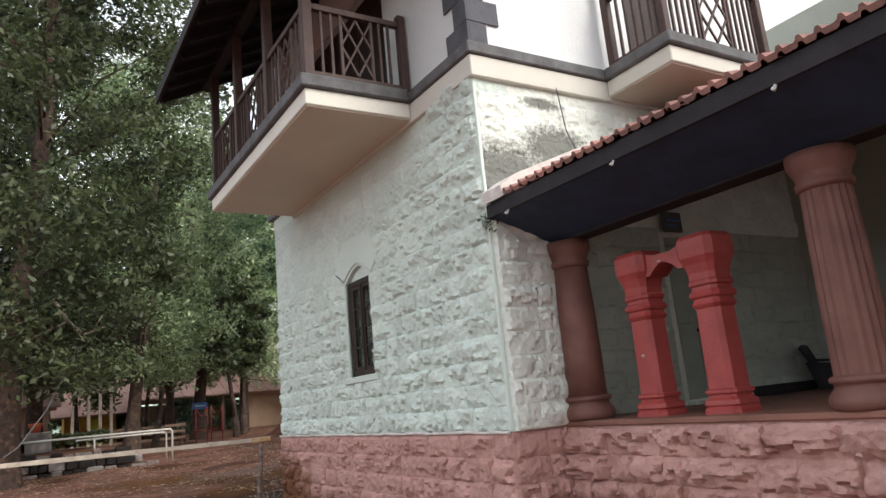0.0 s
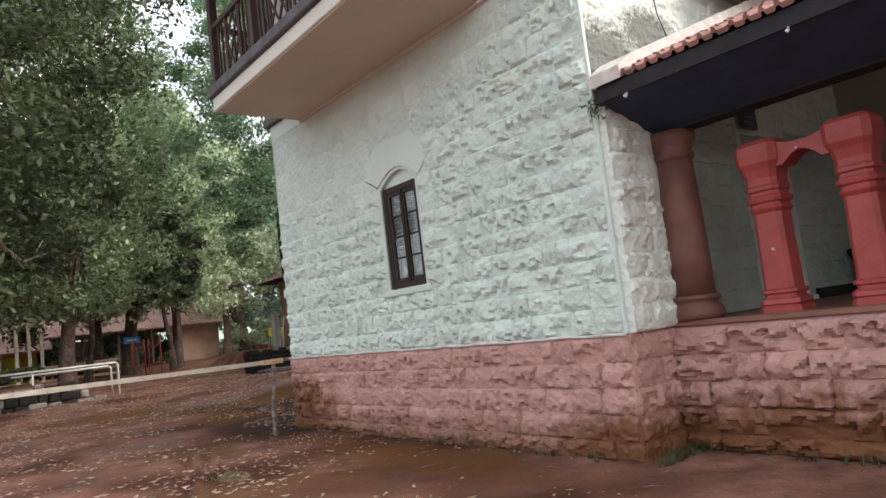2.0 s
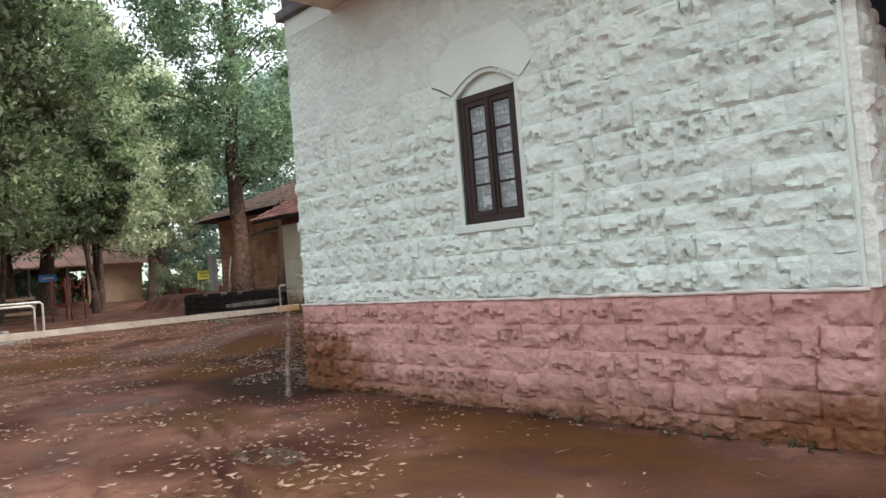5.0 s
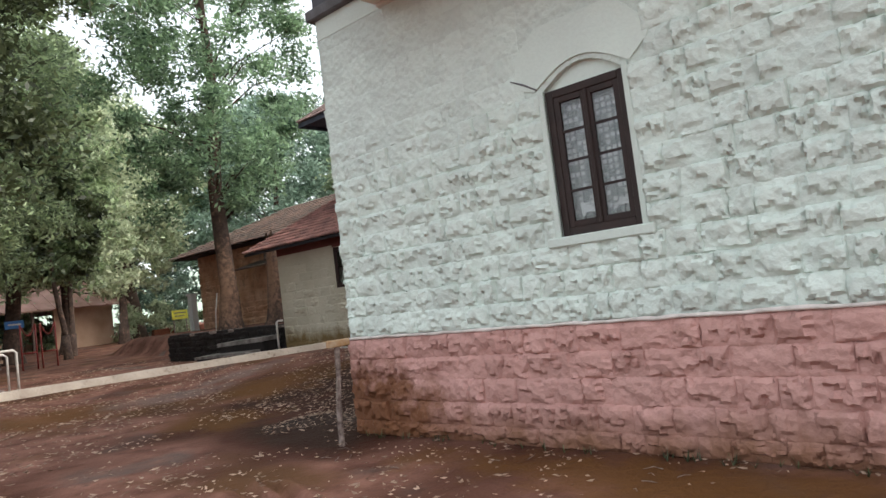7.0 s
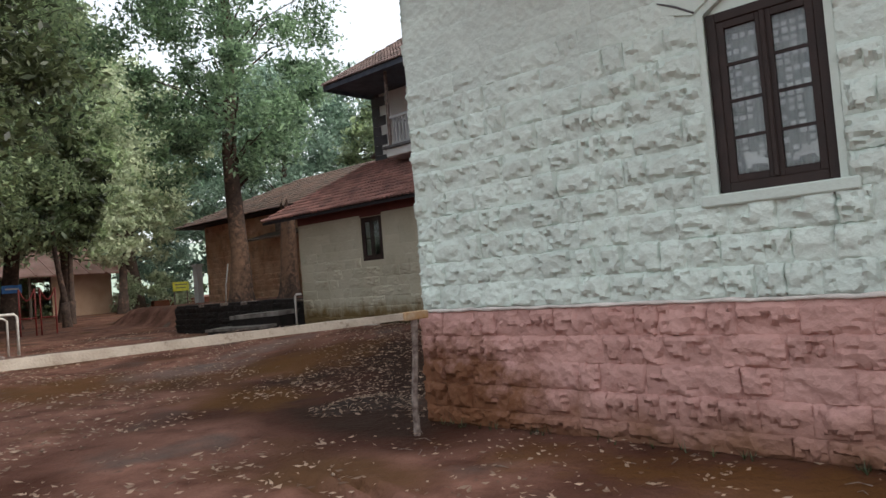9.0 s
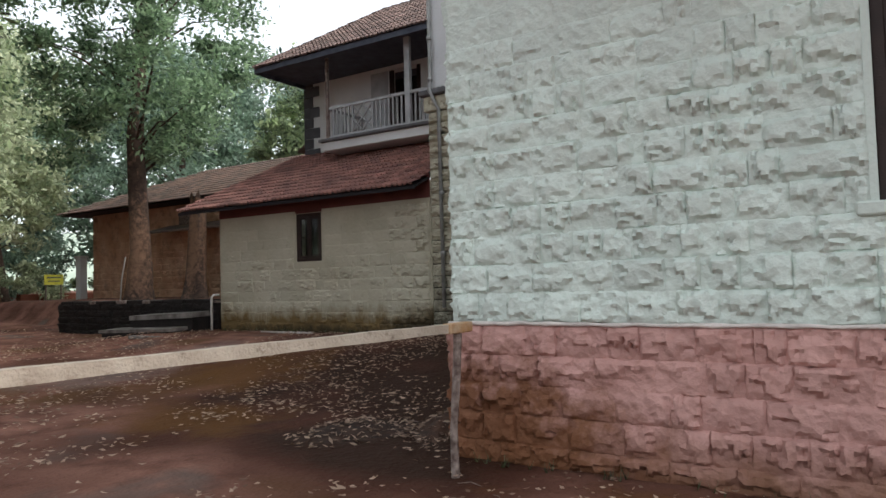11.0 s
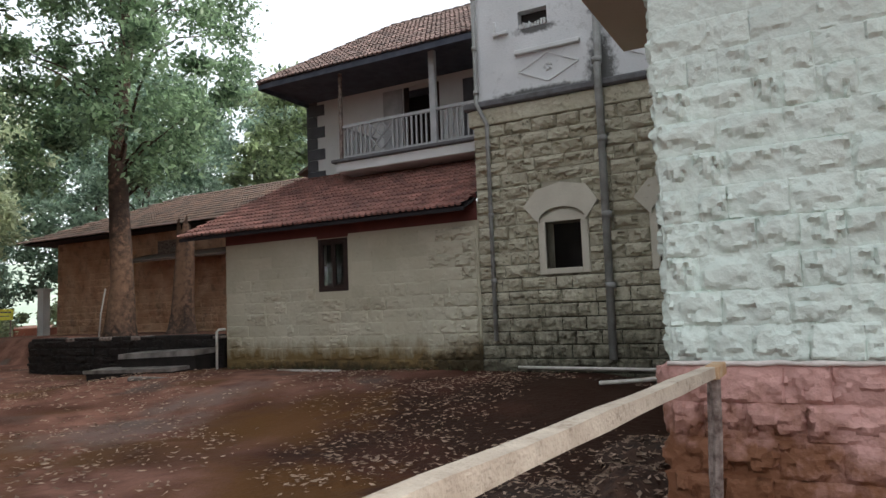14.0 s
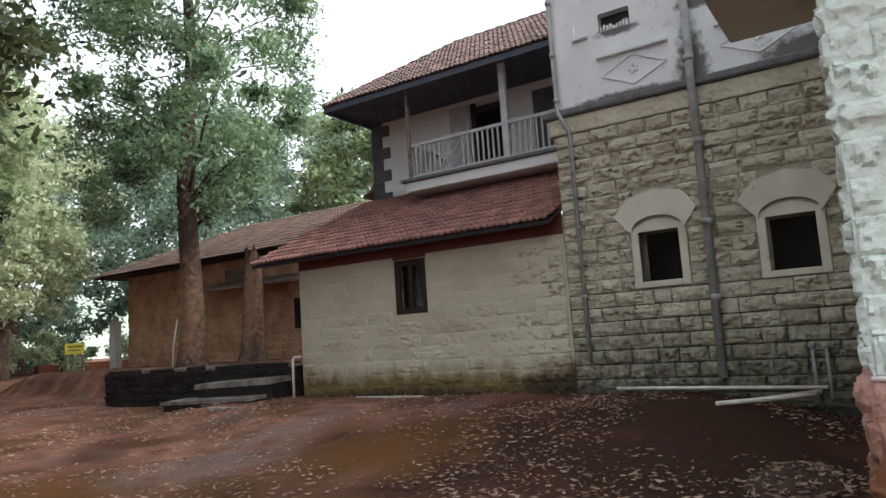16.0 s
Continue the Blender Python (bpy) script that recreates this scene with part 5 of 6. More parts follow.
pipe = Build().tube([(TX - 0.10, 17.08, 8.5), (TX - 0.10, 17.08, 5.55), (TX - 0.2, 17.05, 5.36), (TX - 0.2, 16.95, 5.15), (TX - 0.13, 16.88, 4.95), (TX - 0.12, 16.88, 0.95)], 0.04, 8)
for z in (7.4, 6.4, 5.55, 4.5, 3.2, 2.0):
    y = 17.08 if z > 5.3 else 16.88
    pipe.lathe([(0.055, z), (0.055, z + 0.08)], TX - 0.11, y, 10)
thing("rain_pipe", pipe, PIPE, "thin grey rain pipe down the tower corner", "pipe", "rain pipes")
pipe = Build().tube([(TX - 0.14, 14.72, 8.5), (TX - 0.14, 14.72, 5.75), (TX - 0.25, 14.72, 5.6), (TX - 0.25, 14.72, 5.2), (TX - 0.14, 14.74, 4.9), (TX - 0.14, 14.76, 0.62)], 0.068, 10)
for z in (7.2, 5.66, 4.3, 3.0, 1.8):
    pipe.lathe([(0.09, z), (0.09, z + 0.1)], TX - (0.14 if z != 5.66 else 0.2), 14.73, 12)
thing("rain_pipe", pipe, PIPE, "thick grey cast-iron rain pipe on the stone wall", "pipe", "rain pipes")
thing("water_pipe", Build().tube([(10.45, 16.4, 0.50), (10.42, 15.0, 0.49), (10.40, 13.35, 0.47)], 0.028, 7), WHITEMETAL, "long white plastic pipe lying at the wall foot", "pipe")
thing("loose_pole", Build().tube([(9.15, 14.6, 0.40), (9.75, 13.45, 0.44)], 0.03, 7), WHITEMETAL, "pale loose pole lying on the ground", "pole", "loose poles")
thing("loose_pole", Build().tube([(9.45, 14.1, 0.41), (9.95, 13.4, 0.46)], 0.035, 7), BEAM, "pale loose pole lying on the ground", "pole", "loose poles")
for y in (13.5, 13.32):
    thing("standpipe", Build().tube([(10.55, y, 0.3), (10.55, y, 1.0)], 0.022, 7).lathe([(0.03, 1.0), (0.055, 1.03), (0.055, 1.08), (0.02, 1.1)], 10.55, y, 9), PIPE, "short grey standpipe with a cap", "pipe", "standpipes")

an = Build()
aw = (20.2, 2.02, 20.98, 3.13)
AX, AY1 = 10.71, 23.66
an.box(AX, TY1 + 0.002, -0.2, AX + 0.3, aw[0], 3.56).box(AX, aw[2], -0.2, AX + 0.3, AY1, 3.56)
an.box(AX, aw[0], -0.2, AX + 0.3, aw[2], aw[1]).box(AX, aw[0], aw[3], AX + 0.3, aw[2], 3.56)
an.prism([(AX + 0.3, -0.2), (AX + 0.3, 3.6), (14.5, 5.25), (14.5, -0.2)], 1, AY1 - 0.3, AY1)
annex = thing("wall_annex", an, ANNEX, "cream plastered lean-to wall stained brown at its foot", "wall", kind="structure")
masonry(annex, (AX, AY1 - 0.05, 0.1), (0, -1, 0), [0.25] * 12, AY1 - TY1 - 0.1, 0.42, ANNEX, 0.095,
        holes=[(AY1 - aw[2] - 0.15, aw[1] - 0.1, AY1 - aw[0] + 0.05, aw[3])],
        relief=lambda u, z: max(max(0.0, 0.35 + 0.9 * noise.noise((u * 2.7, z * 3.9, 4))) * max(0.0, min(1.0, (2.5 - z) / 0.8)), 0.06, min(1.0, max(0.0, (u - 5.0) / 1.2))), seed=61)
# faint red band, coloured dark to hold the eave's shadow as well
band = Build().box(AX - 0.012, TY1 + 0.002, 3.2, AX - 0.001, aw[0] - 0.02, 3.7).box(AX - 0.012, aw[2] + 0.02, 3.2, AX - 0.001, AY1, 3.7).box(AX - 0.012, aw[0] - 0.02, 3.14, AX - 0.001, aw[2] + 0.02, 3.7)
part("red_band", band, REDBAND, annex, "oxide-red band with the eave's shadow put into its dark colour")
casement("window_2", AX + 0.0, aw[0], aw[1], aw[2], aw[3], "small dark wooden window in the lean-to wall, closed", 2, DARKWOOD, None, 0.06, False)
thing("annex_dark", Build().box(AX + 0.9, 18, 0.5, AX + 0.95, 23, 3.3), VOID, "near-black sheet for the unlit room behind the lean-to window", "wall", kind="structure")
ASL = math.atan2(5.40 - 3.42, 14.55 - 10.2)
ra = base("roof_annex", (10.2, 20, 3.4), "red clay tile lean-to roof with mossy tiles", "roof", kind="structure")
part("roof_boarding", Build().prism([(10.2, 3.36), (10.2, 3.40), (14.55, 5.38), (14.55, 5.34)], 1, TY1 + 0.01, 24.6), ROOFWOOD, ra)
part("fascia", Build().box(10.17, TY1 + 0.01, 3.33, 10.198, 24.6, 3.40), ROOFWOOD, ra)
tiled(ra, (10.16, 24.62, 3.415), (0, -1, 0), (math.cos(ASL), 0, math.sin(ASL)), 28, 15, 0.264, 0.322, TILE, seed=3)

# upper storey beyond, with its balcony
UX = 14.6
uu = Build()
ud = (20.0, 5.4, 21.1, 7.5)
uu.box(UX, TY1, 4.4, UX + 0.3, ud[0], 8.2).box(UX, ud[2], 4.4, UX + 0.3, 24.35, 8.2)
uu.box(UX, ud[0], 4.4, UX + 0.3, ud[2], ud[1]).box(UX, ud[0], ud[3], UX + 0.3, ud[2], 8.2)
uu.box(UX + 0.3, 24.05, 4.4, 19, 24.35, 8.2)
ub = thing("wall_back_upper", uu, WHITE, "white wall of the rear upper storey with slate quoins", "wall", kind="structure")
for k in range(9):
    z = 5.3 + 0.32 * k
    w = 0.62 if k % 2 == 0 else 0.36
    part("quoin", Build().box(UX - 0.03, 24.37 - w, z, UX - 0.001, 24.38, z + 0.31, 0.004).box(UX, 24.352, z, UX + 0.3, 24.38, z + 0.31, 0.004), QUOIN, ub, "slate grey corner stone")
thing("upper_dark", Build().box(UX + 1.2, 18, 5.2, UX + 1.25, 24, 8.0), VOID, "near-black sheet for the unlit rear upper room", "wall", kind="structure")
for y in (20.0, 20.78):
    thing("door_4", Build().box(UX + 0.02, y if y < 20.5 else 20.95, 5.4, UX + 0.07, (y + 0.15) if y < 20.5 else 21.1, 7.5, 0.006), DARKWOOD, "dark wooden door jamb of the open balcony door", "door", kind="structure")
thing("window_3", Build().box(UX - 0.03, 18.6, 5.9, UX - 0.002, 19.3, 7.4, 0.01), QUOIN, "shuttered grey window on the balcony", "window", kind="structure")
bb = base("balcony", (13, 20, 5), "pale balcony with grey slatted railing above the tiled lean-to", "balcony", kind="structure")
part("slab", Build().box(12.9, TY1 + 0.01, 5.06, UX - 0.002, 22.1, 5.3, 0.02), WHITE, bb)
part("slab_edge", Build().box(12.82, TY1 + 0.01, 5.302, UX - 0.002, 22.2, 5.38, 0.012), GREY, bb)
PALE = mat("pale_grey_paint", (0.45, 0.46, 0.47), (0.34, 0.35, 0.36), 4, 0.7, 0.2, 50)
part("post", Build().box(12.94, 19.22, 5.38, 13.06, 19.38, 7.75, 0.01), PALE, bb)
part("post", Build().box(12.96, 21.95, 5.38, 13.04, 22.03, 7.75, 0.008), POST, bb, "thin brown corner post")
shut = base("door_5", (UX, 21.4, 5.4), "pale grey door leaf folded open beside the balcony doorway", "door", kind="structure")
part("door_leaf", Build().box(UX - 0.05, 21.12, 5.4, UX - 0.004, 21.72, 7.48, 0.008), PALE, shut)
for z0, z1 in ((5.55, 6.3), (6.42, 7.36)):
    part("door_panel", Build().box(UX - 0.065, 21.22, z0, UX - 0.052, 21.62, z1, 0.006), PALE, shut)
railing(bb, (13.0, 21.92), (13.0, 19.38), 5.38, 6.22, PALE, 0.13, 0.04, ((0.32, 0.58),))
railing(bb, (13.0, 19.22), (13.0, TY1), 5.38, 6.22, PALE, 0.13, 0.04, ())
railing(bb, (13.06, 22.0), (UX, 22.0), 5.38, 6.22, PALE, 0.13, 0.04, ())
rb = base("roof_back", (12.7, 20, 7.7), "weathered red tile hip roof over the rear balcony", "roof", kind="structure")
USL = math.atan2(2.1, 3.1)
ex, ez = 12.55, 7.62
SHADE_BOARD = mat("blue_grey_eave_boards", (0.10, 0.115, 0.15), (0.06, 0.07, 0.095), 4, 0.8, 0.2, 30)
part("roof_boarding", Build().add([(ex, TY1, ez), (ex, 24.3, ez), (ex + 3.1, 22.0, ez + 2.1), (ex + 3.1, TY1, ez + 2.1), (ex + 6.2, 24.3, ez), (ex + 6.2, TY1, ez)],
     [(0, 1, 2, 3), (1, 4, 2), (4, 5, 3, 2), (0, 3, 5), (0, 5, 4, 1)]), SHADE_BOARD, rb)
part("fascia", Build().box(ex - 0.03, TY1, ez - 0.12, ex - 0.002, 24.3, ez + 0.02).box(ex, 24.302, ez - 0.12, ex + 6.2, 24.33, ez + 0.02), SHADE_BOARD, rb)
tiled(rb, (ex - 0.05, 24.3, ez + 0.03), (0, -1, 0), (math.cos(USL), 0, math.sin(USL)), 27, 12, 0.263, 0.31, TILE_OLD, keep=lambda a, u: a + 0.15 > u * math.cos(USL) * 0.74, seed=4)
rc = Build()
for k in range(14):
    y = 22.0 - 0.34 * k
    rc.tube([(ex + 3.1, y + 0.02, ez + 2.14), (ex + 3.1, y - 0.36, ez + 2.13)], [0.11, 0.09], 8)
for k in range(11):
    p, q = Vector((ex - 0.02, 24.3, ez + 0.04)), Vector((ex + 3.1, 22.0, ez + 2.15))
    rc.tube([p.lerp(q, k / 11), p.lerp(q, (k + 1.05) / 11)], [0.10, 0.08], 8)
part("ridge_tiles", rc, TILE_OLD, rb)
sh = Build().prism([(24.36, 6.15), (25.3, 5.75), (25.3, 5.82), (24.36, 6.25)], 0, 15.2, 17.5)
thing("window_hood", sh, TILE_GREY, "small weathered tile hood on the side wall", "hood")

# ---- terrace, steps, barn ----
tr = Build().box(10.9, 24.0, -0.2, 11.3, 31.6, 1.10, 0.03).box(11.3, 31.2, -0.2, 16.0, 31.6, 1.10, 0.03)
terr = thing("terrace_wall", tr, BLACK, "blackened low retaining wall round the tree terrace", "wall", kind="structure")
r = random.Random(91)
y = 24.0
while y < 31.4:
    w = r.uniform(0.28, 0.6)
    part("coping_stone", Build().box(10.87 - r.uniform(0, 0.04), y, 1.09 + r.uniform(-0.04, 0.0), 11.33, min(31.6, y + w - 0.015), 1.13 + r.uniform(0.0, 0.05), 0.02), BLACK if r.random() < 0.6 else POST, terr)
    y += w
masonry(terr, (10.9, 31.58, 0.06), (0, -1, 0), [0.22, 0.2, 0.2, 0.2, 0.2], 7.56, 0.42, BLACK, 0.075, seed=71)
thing("terrace_soil", Build().box(11.29, 23.7, 0.0, 16.2, 31.25, 1.07, 0.02), GROUND, "bare red soil on the terrace", "ground", kind="structure")
for x0, y0, x1, y1, z0, z1 in ((10.15, 24.1, 10.86, 26.7, 0.74, 0.86), (9.7, 24.3, 10.4, 27.4, 0.42, 0.50)):
    st_ = base("stone_step", (x0, y0, 0.1), "worn grey stone step on a blackened base below the terrace", "step", "stone steps")
    part("step_base", Build().box(x0 + 0.05, y0 + 0.03, 0.0, x1, y1 - 0.05, z0, 0.02), BLACK, st_)
    part("tread", Build().add([(x0, y0, z0), (x1, y0, z0 + 0.03), (x1, y1, z0 - 0.06), (x0, y1, z0 - 0.09), (x0, y0, z1), (x1, y0, z1 + 0.03), (x1, y1, z1 - 0.06), (x0, y1, z1 - 0.09)],
         [(0, 3, 2, 1), (4, 5, 6, 7), (0, 1, 5, 4), (1, 2, 6, 5), (2, 3, 7, 6), (3, 0, 4, 7)]), STONE, st_, "worn grey slab")
fl = thing("loose_slab", Build().box(-0.7, -0.45, -0.04, 0.7, 0.45, 0.04, 0.015), STONE, "pale flat stone lying on the soil", "stone")
fl.matrix_world = pose(9.2, 24.3, 0.33, 4, 3, 50)
wr = base("hand_rail_post", (10.5, 23.8, 0.3), "short white pipe handrail at the lean-to corner", "railing")
part("post", Build().tube([(10.52, 23.78, 0.25), (10.52, 23.78, 1.24), (10.56, 23.76, 1.29), (10.70, 23.70, 1.29)], 0.03, 8), WHITEMETAL, wr)

BXW = 16.1
bw = Build().box(BXW, 26.5, 0.9, BXW + 0.4, 38.5, 4.75).box(BXW + 0.4, 38.1, 0.9, 22, 38.5, 4.75)
barn = base("barn", (16.1, 33, 1.2), "laterite mud-walled barn with a lichened tile roof", "barn")
barn_wall = part("wall", bw, LATERITE, barn)
masonry(barn_wall, (BXW, 38.5, 0.95), (0, -1, 0), [0.25] * 15, 12.0, 0.46, LATERITE, 0.06, holes=[(9.25, 2.05, 10.15, 3.15), (5.85, 3.85, 7.05, 4.45)],
        relief=lambda u, z: 1.0 if z < 2.3 else 0.45, seed=73, joint=0.012)
part("roof", Build().add([(15.2, 26.0, 4.72), (15.2, 39.6, 4.72), (19.2, 34.6, 6.6), (19.2, 26.0, 6.6), (23.2, 39.6, 4.72), (23.2, 26.0, 4.72)], [(0, 1, 2, 3), (1, 4, 2), (4, 5, 3, 2), (0, 5, 4, 1), (0, 3, 5)]), ROOFWOOD, barn)
bt = base("roof_barn", (15, 30, 4.7), "lichened grey-red tiles of the barn roof", "roof", kind="structure")
BSL = math.atan2(1.88, 4.0)
tiled(bt, (15.14, 39.6, 4.75), (0, -1, 0), (math.cos(BSL), 0, math.sin(BSL)), 50, 13, 0.27, 0.342, TILE_GREY, keep=lambda a, u: a + 0.15 > u * math.cos(BSL) * 1.25, seed=7, limit=260)
part("lean_to_roof", Build().prism([(14.9, 3.55), (14.9, 3.62), (16.1, 3.95), (16.1, 3.88)], 1, 27.0, 33.2), TILE_GREY, barn, "short lean-to roof on the barn wall")
part("window", Build().box(BXW - 0.02, 28.4, 2.1, BXW - 0.002, 29.2, 3.1, 0.005), VOID, barn, "near-black sheet for the unlit window opening")
part("window", Build().box(BXW - 0.02, 31.5, 3.9, BXW - 0.002, 32.6, 4.4, 0.005), POST, barn, "barred vent")
thing("white_pillar", Build().box(15.75, 38.9, 0.6, 16.05, 39.3, 2.9, 0.02).box(15.7, 38.85, 2.9, 16.1, 39.35, 3.0, 0.01), WHITE, "white painted gate pillar beside the barn", "pillar")
stump = Build()
r = random.Random(11)
sides, prof = 14, [(0.55, 1.0), (0.42, 1.3), (0.34, 1.8), (0.30, 2.8), (0.27, 3.7), (0.24, 4.3)]
vs, fs = [], []
for j, (rad, z) in enumerate(prof):
    for i in range(sides):
        a = 2 * math.pi * i / sides
        q = rad * (1 + 0.16 * math.sin(3 * a + 0.4 * j) + r.uniform(-0.07, 0.07))
        vs.append((14.0 + 0.03 * j + q * math.cos(a), 28.9 + q * math.sin(a), z + (r.uniform(-0.35, 0.5) if j == 5 else 0)))
for j in range(5):
    for i in range(sides):
        k = (i + 1) % sides
        fs.append((j * sides + i, j * sides + k, (j + 1) * sides + k, (j + 1) * sides + i))
thing("tree_stump", stump.add(vs, fs, True), BARK, "tall broken dead tree trunk on the terrace", "tree stump")

thing("leaning_stick", Build().tube([(12.2, 30.36, 1.05), (12.24, 30.34, 1.8), (12.34, 30.27, 2.55)], 0.025, 6), WHITEMETAL, "pale thin stick leaning against the tree trunk", "stick")
thing("white_rod", Build().tube([(10.46, 21.94, 0.40), (10.43, 21.1, 0.405), (10.41, 20.24, 0.41)], 0.022, 6), WHITEMETAL, "thin white rod lying at the wall foot", "rod")
rope = Build().tube([(1.75, 24.0, 4.25), (1.3, 24.1, 3.4), (0.8, 24.2, 2.3), (0.1, 24.4, 1.3), (-0.6, 24.6, 0.8)], 0.022, 6)
thing("rope", rope, PIPE, "slack grey rope hanging from the bare branch", "rope")

# weeds and twigs at the foot of the walls
weeds = Build()
r = random.Random(23)
spots = [(X0 - 0.08 - 0.14 * r.random(), r.uniform(5.5, 12.4)) for _ in range(60)] + [(r.uniform(4.0, 4.85), 5.52 - 0.16 * r.random()) for _ in range(60)] + [(VX - 0.12 - 0.1 * r.random(), r.uniform(1.5, 5.5)) for _ in range(50)] + [(10.6 - 0.12 * r.random(), r.uniform(13, 23.5)) for _ in range(90)]
for x, y in spots:
    z = float(height(x, y)) - 0.02
    for k in range(5):
        a, h = r.uniform(0, 6.28), r.uniform(0.03, 0.13)
        dx, dy = math.cos(a) * 0.05, math.sin(a) * 0.05
        weeds.add([(x - dy * 0.1, y + dx * 0.1, z), (x + dy * 0.1, y - dx * 0.1, z), (x + dx, y + dy, z + h)], [(0, 1, 2)])
tagged(new("weeds", weeds.mesh("weeds", LEAF_DARK)), "small dark weeds along the wall foot", "weeds", kind="stuff")
twigs = Build()
for k in range(46):
    x, y = (r.uniform(3.0, 4.0), r.uniform(5, 12.3)) if k < 22 else (r.uniform(5.0, 10.2), r.uniform(13, 20))
    z, a, l = float(height(x, y)) - 0.012, r.uniform(0, 6.28), r.uniform(0.05, 0.2)
    twigs.tube([(x, y, z), (x + l * 0.5 * math.cos(a), y + l * 0.5 * math.sin(a), z + 0.014), (x + l * math.cos(a + 0.3), y + l * math.sin(a + 0.3), z + 0.003)], [0.004, 0.0035, 0.002], 4)
tagged(new("twigs", twigs.mesh("twigs", POST)), "scattered dry twigs on the soil", "twigs", kind="stuff")

# ---- far side of the yard ----
shed = base("shed", (14, 58, 1), "long brown shed with a faded red tile roof", "shed")
g0 = float(height(14, 58))
part("wall", Build().box(15.6, 58, g0 - 0.3, 19.5, 58.3, g0 + 2.9).box(19.2, 58.3, g0 - 0.3, 19.5, 66, g0 + 2.9).box(4, 61, g0 - 0.3, 15.6, 61.3, g0 + 2.4), SHEDWALL, shed)
part("roof", Build().prism([(57.0, g0 + 2.7), (57.0, g0 + 2.8), (62.0, g0 + 5.0), (67.0, g0 + 2.8), (67.0, g0 + 2.7), (62.0, g0 + 4.9)], 0, 3.0, 20.4), SHEDROOF, shed)
for k in range(16):
    part("roof_rib", Build().bar((3.4 + 1.1 * k, 57.0, g0 + 2.83), (3.4 + 1.1 * k, 62.0, g0 + 5.03), 0.12, 0.05), SHEDROOF, shed)
for k in range(5):
    part("post", Build().box(4.5 + 2.4 * k, 57.6, g0 - 0.3, 4.65 + 2.4 * k, 57.75, g0 + 2.8), POST, shed)
hut = base("hut", (1, 54, 1), "low ochre hut with a pinkish tiled roof", "hut")
g1 = float(height(1, 54))
part("wall", Build().box(2.8, 54, g1 - 0.2, 6.0, 57, g1 + 2.0), OCHRE, hut)
part("roof", Build().prism([(53.2, g1 + 1.9), (53.2, g1 + 2.0), (55.5, g1 + 3.1), (57.6, g1 + 2.0), (57.6, g1 + 1.9), (55.5, g1 + 3.0)], 0, 2.0, 6.8), SHEDROOF, hut)
part("door", Build().box(4.2, 53.97, g1 - 0.2, 5.0, 53.998, g1 + 1.7), YELLOW, hut, "yellow painted door")
tank = base("storehouse", (-4, 50, 1), "brown plank storehouse under the trees", "hut")
part("wall", Build().box(-4, 46, 0.3, 1.6, 50, 3.2), SHEDWALL, tank)
part("roof", Build().prism([(45.4, 3.1), (45.4, 3.2), (48, 4.3), (50.6, 3.2), (50.6, 3.1), (48, 4.2)], 0, -4.6, 2.2), SHEDROOF, tank)

lw = thing("wall_laterite", Build().box(22, 57, 0.3, 34, 57.5, 1.35, 0.05), mat("raw_laterite", (0.22, 0.075, 0.045), (0.14, 0.05, 0.032), 1.2, 0.95, 0.8, 8), "low raw laterite boundary wall", "wall", kind="structure")
ys_ = base("yellow_sign", (22.6, 54, 1), "yellow notice board on posts with unreadable writing", "sign")
part("board", Build().box(22.0, 54, 1.9, 23.2, 54.04, 2.55, 0.01), YELLOW, ys_)
part("writing", Build().box(22.15, 53.985, 2.32, 23.05, 53.998, 2.4).box(22.2, 53.985, 2.1, 22.95, 53.998, 2.16), QUOIN, ys_, "dark bars of unreadable writing")
for x in (22.1, 23.05):
    part("post", Build().box(x, 54.05, 0.4, x + 0.06, 54.1, 2.5), POST, ys_)
bs = base("blue_sign", (10, 47, 2.4), "small blue sign nailed to a tree", "sign")
part("board", Build().box(9.55, 46.6, 2.35, 10.45, 46.64, 2.75, 0.01), BLUE, bs)
part("writing", Build().box(9.7, 46.585, 2.52, 10.3, 46.598, 2.60), WHITEMETAL, bs, "white bar of unreadable writing")

# red metal play frames and a brown slatted fence behind the railing
for x in (8.35, 9.15):
    pf = base("play_frame", (x + 0.3, 40, 0.4), "red painted metal play frame under the trees", "play frame", "red play frames")
    g2 = float(height(x, 40)) - 0.05
    for q in (0.0, 0.6):
        part("post", Build().tube([(x + q, 40, g2), (x + q, 40, g2 + 2.0)], 0.035, 7), CORAL, pf)
    part("hoop", Build().tube([(x + 0.6 * k / 8, 40, g2 + 2.0 - 0.5 * math.sin(math.pi * k / 8)) for k in range(9)], 0.03, 6), CORAL, pf)
    part("crossbar", Build().tube([(x, 40, g2 + 0.75), (x + 0.6, 40, g2 + 0.75)], 0.03, 6), CORAL, pf)
fe = base("slatted_fence", (4, 43, 0.4), "brown slatted timber fence under the trees", "fence")
g2 = float(height(4, 43))
for z in (0.35, 0.7, 1.05):
    part("rail", Build().bar((2.0, 43, g2 + z), (8.4, 43, g2 + z), 0.08, 0.14), SHEDWALL, fe)
for k in range(5):
    part("post", Build().box(2.0 + 1.55 * k, 43.06, g2 - 0.1, 2.14 + 1.55 * k, 43.18, g2 + 1.25, 0.01), POST, fe)

# white pipe railing and the kerb below it
rl = base("pipe_railing", (5.3, 30, 0.3), "white pipe railing along the garden edge", "railing")
part("rail", Build().tube([(5.35, 30.0, 0.15), (5.35, 30.0, 1.30), (5.28, 30.0, 1.38), (-1.5, 30.3, 1.40)], 0.04, 8), WHITEMETAL, rl)
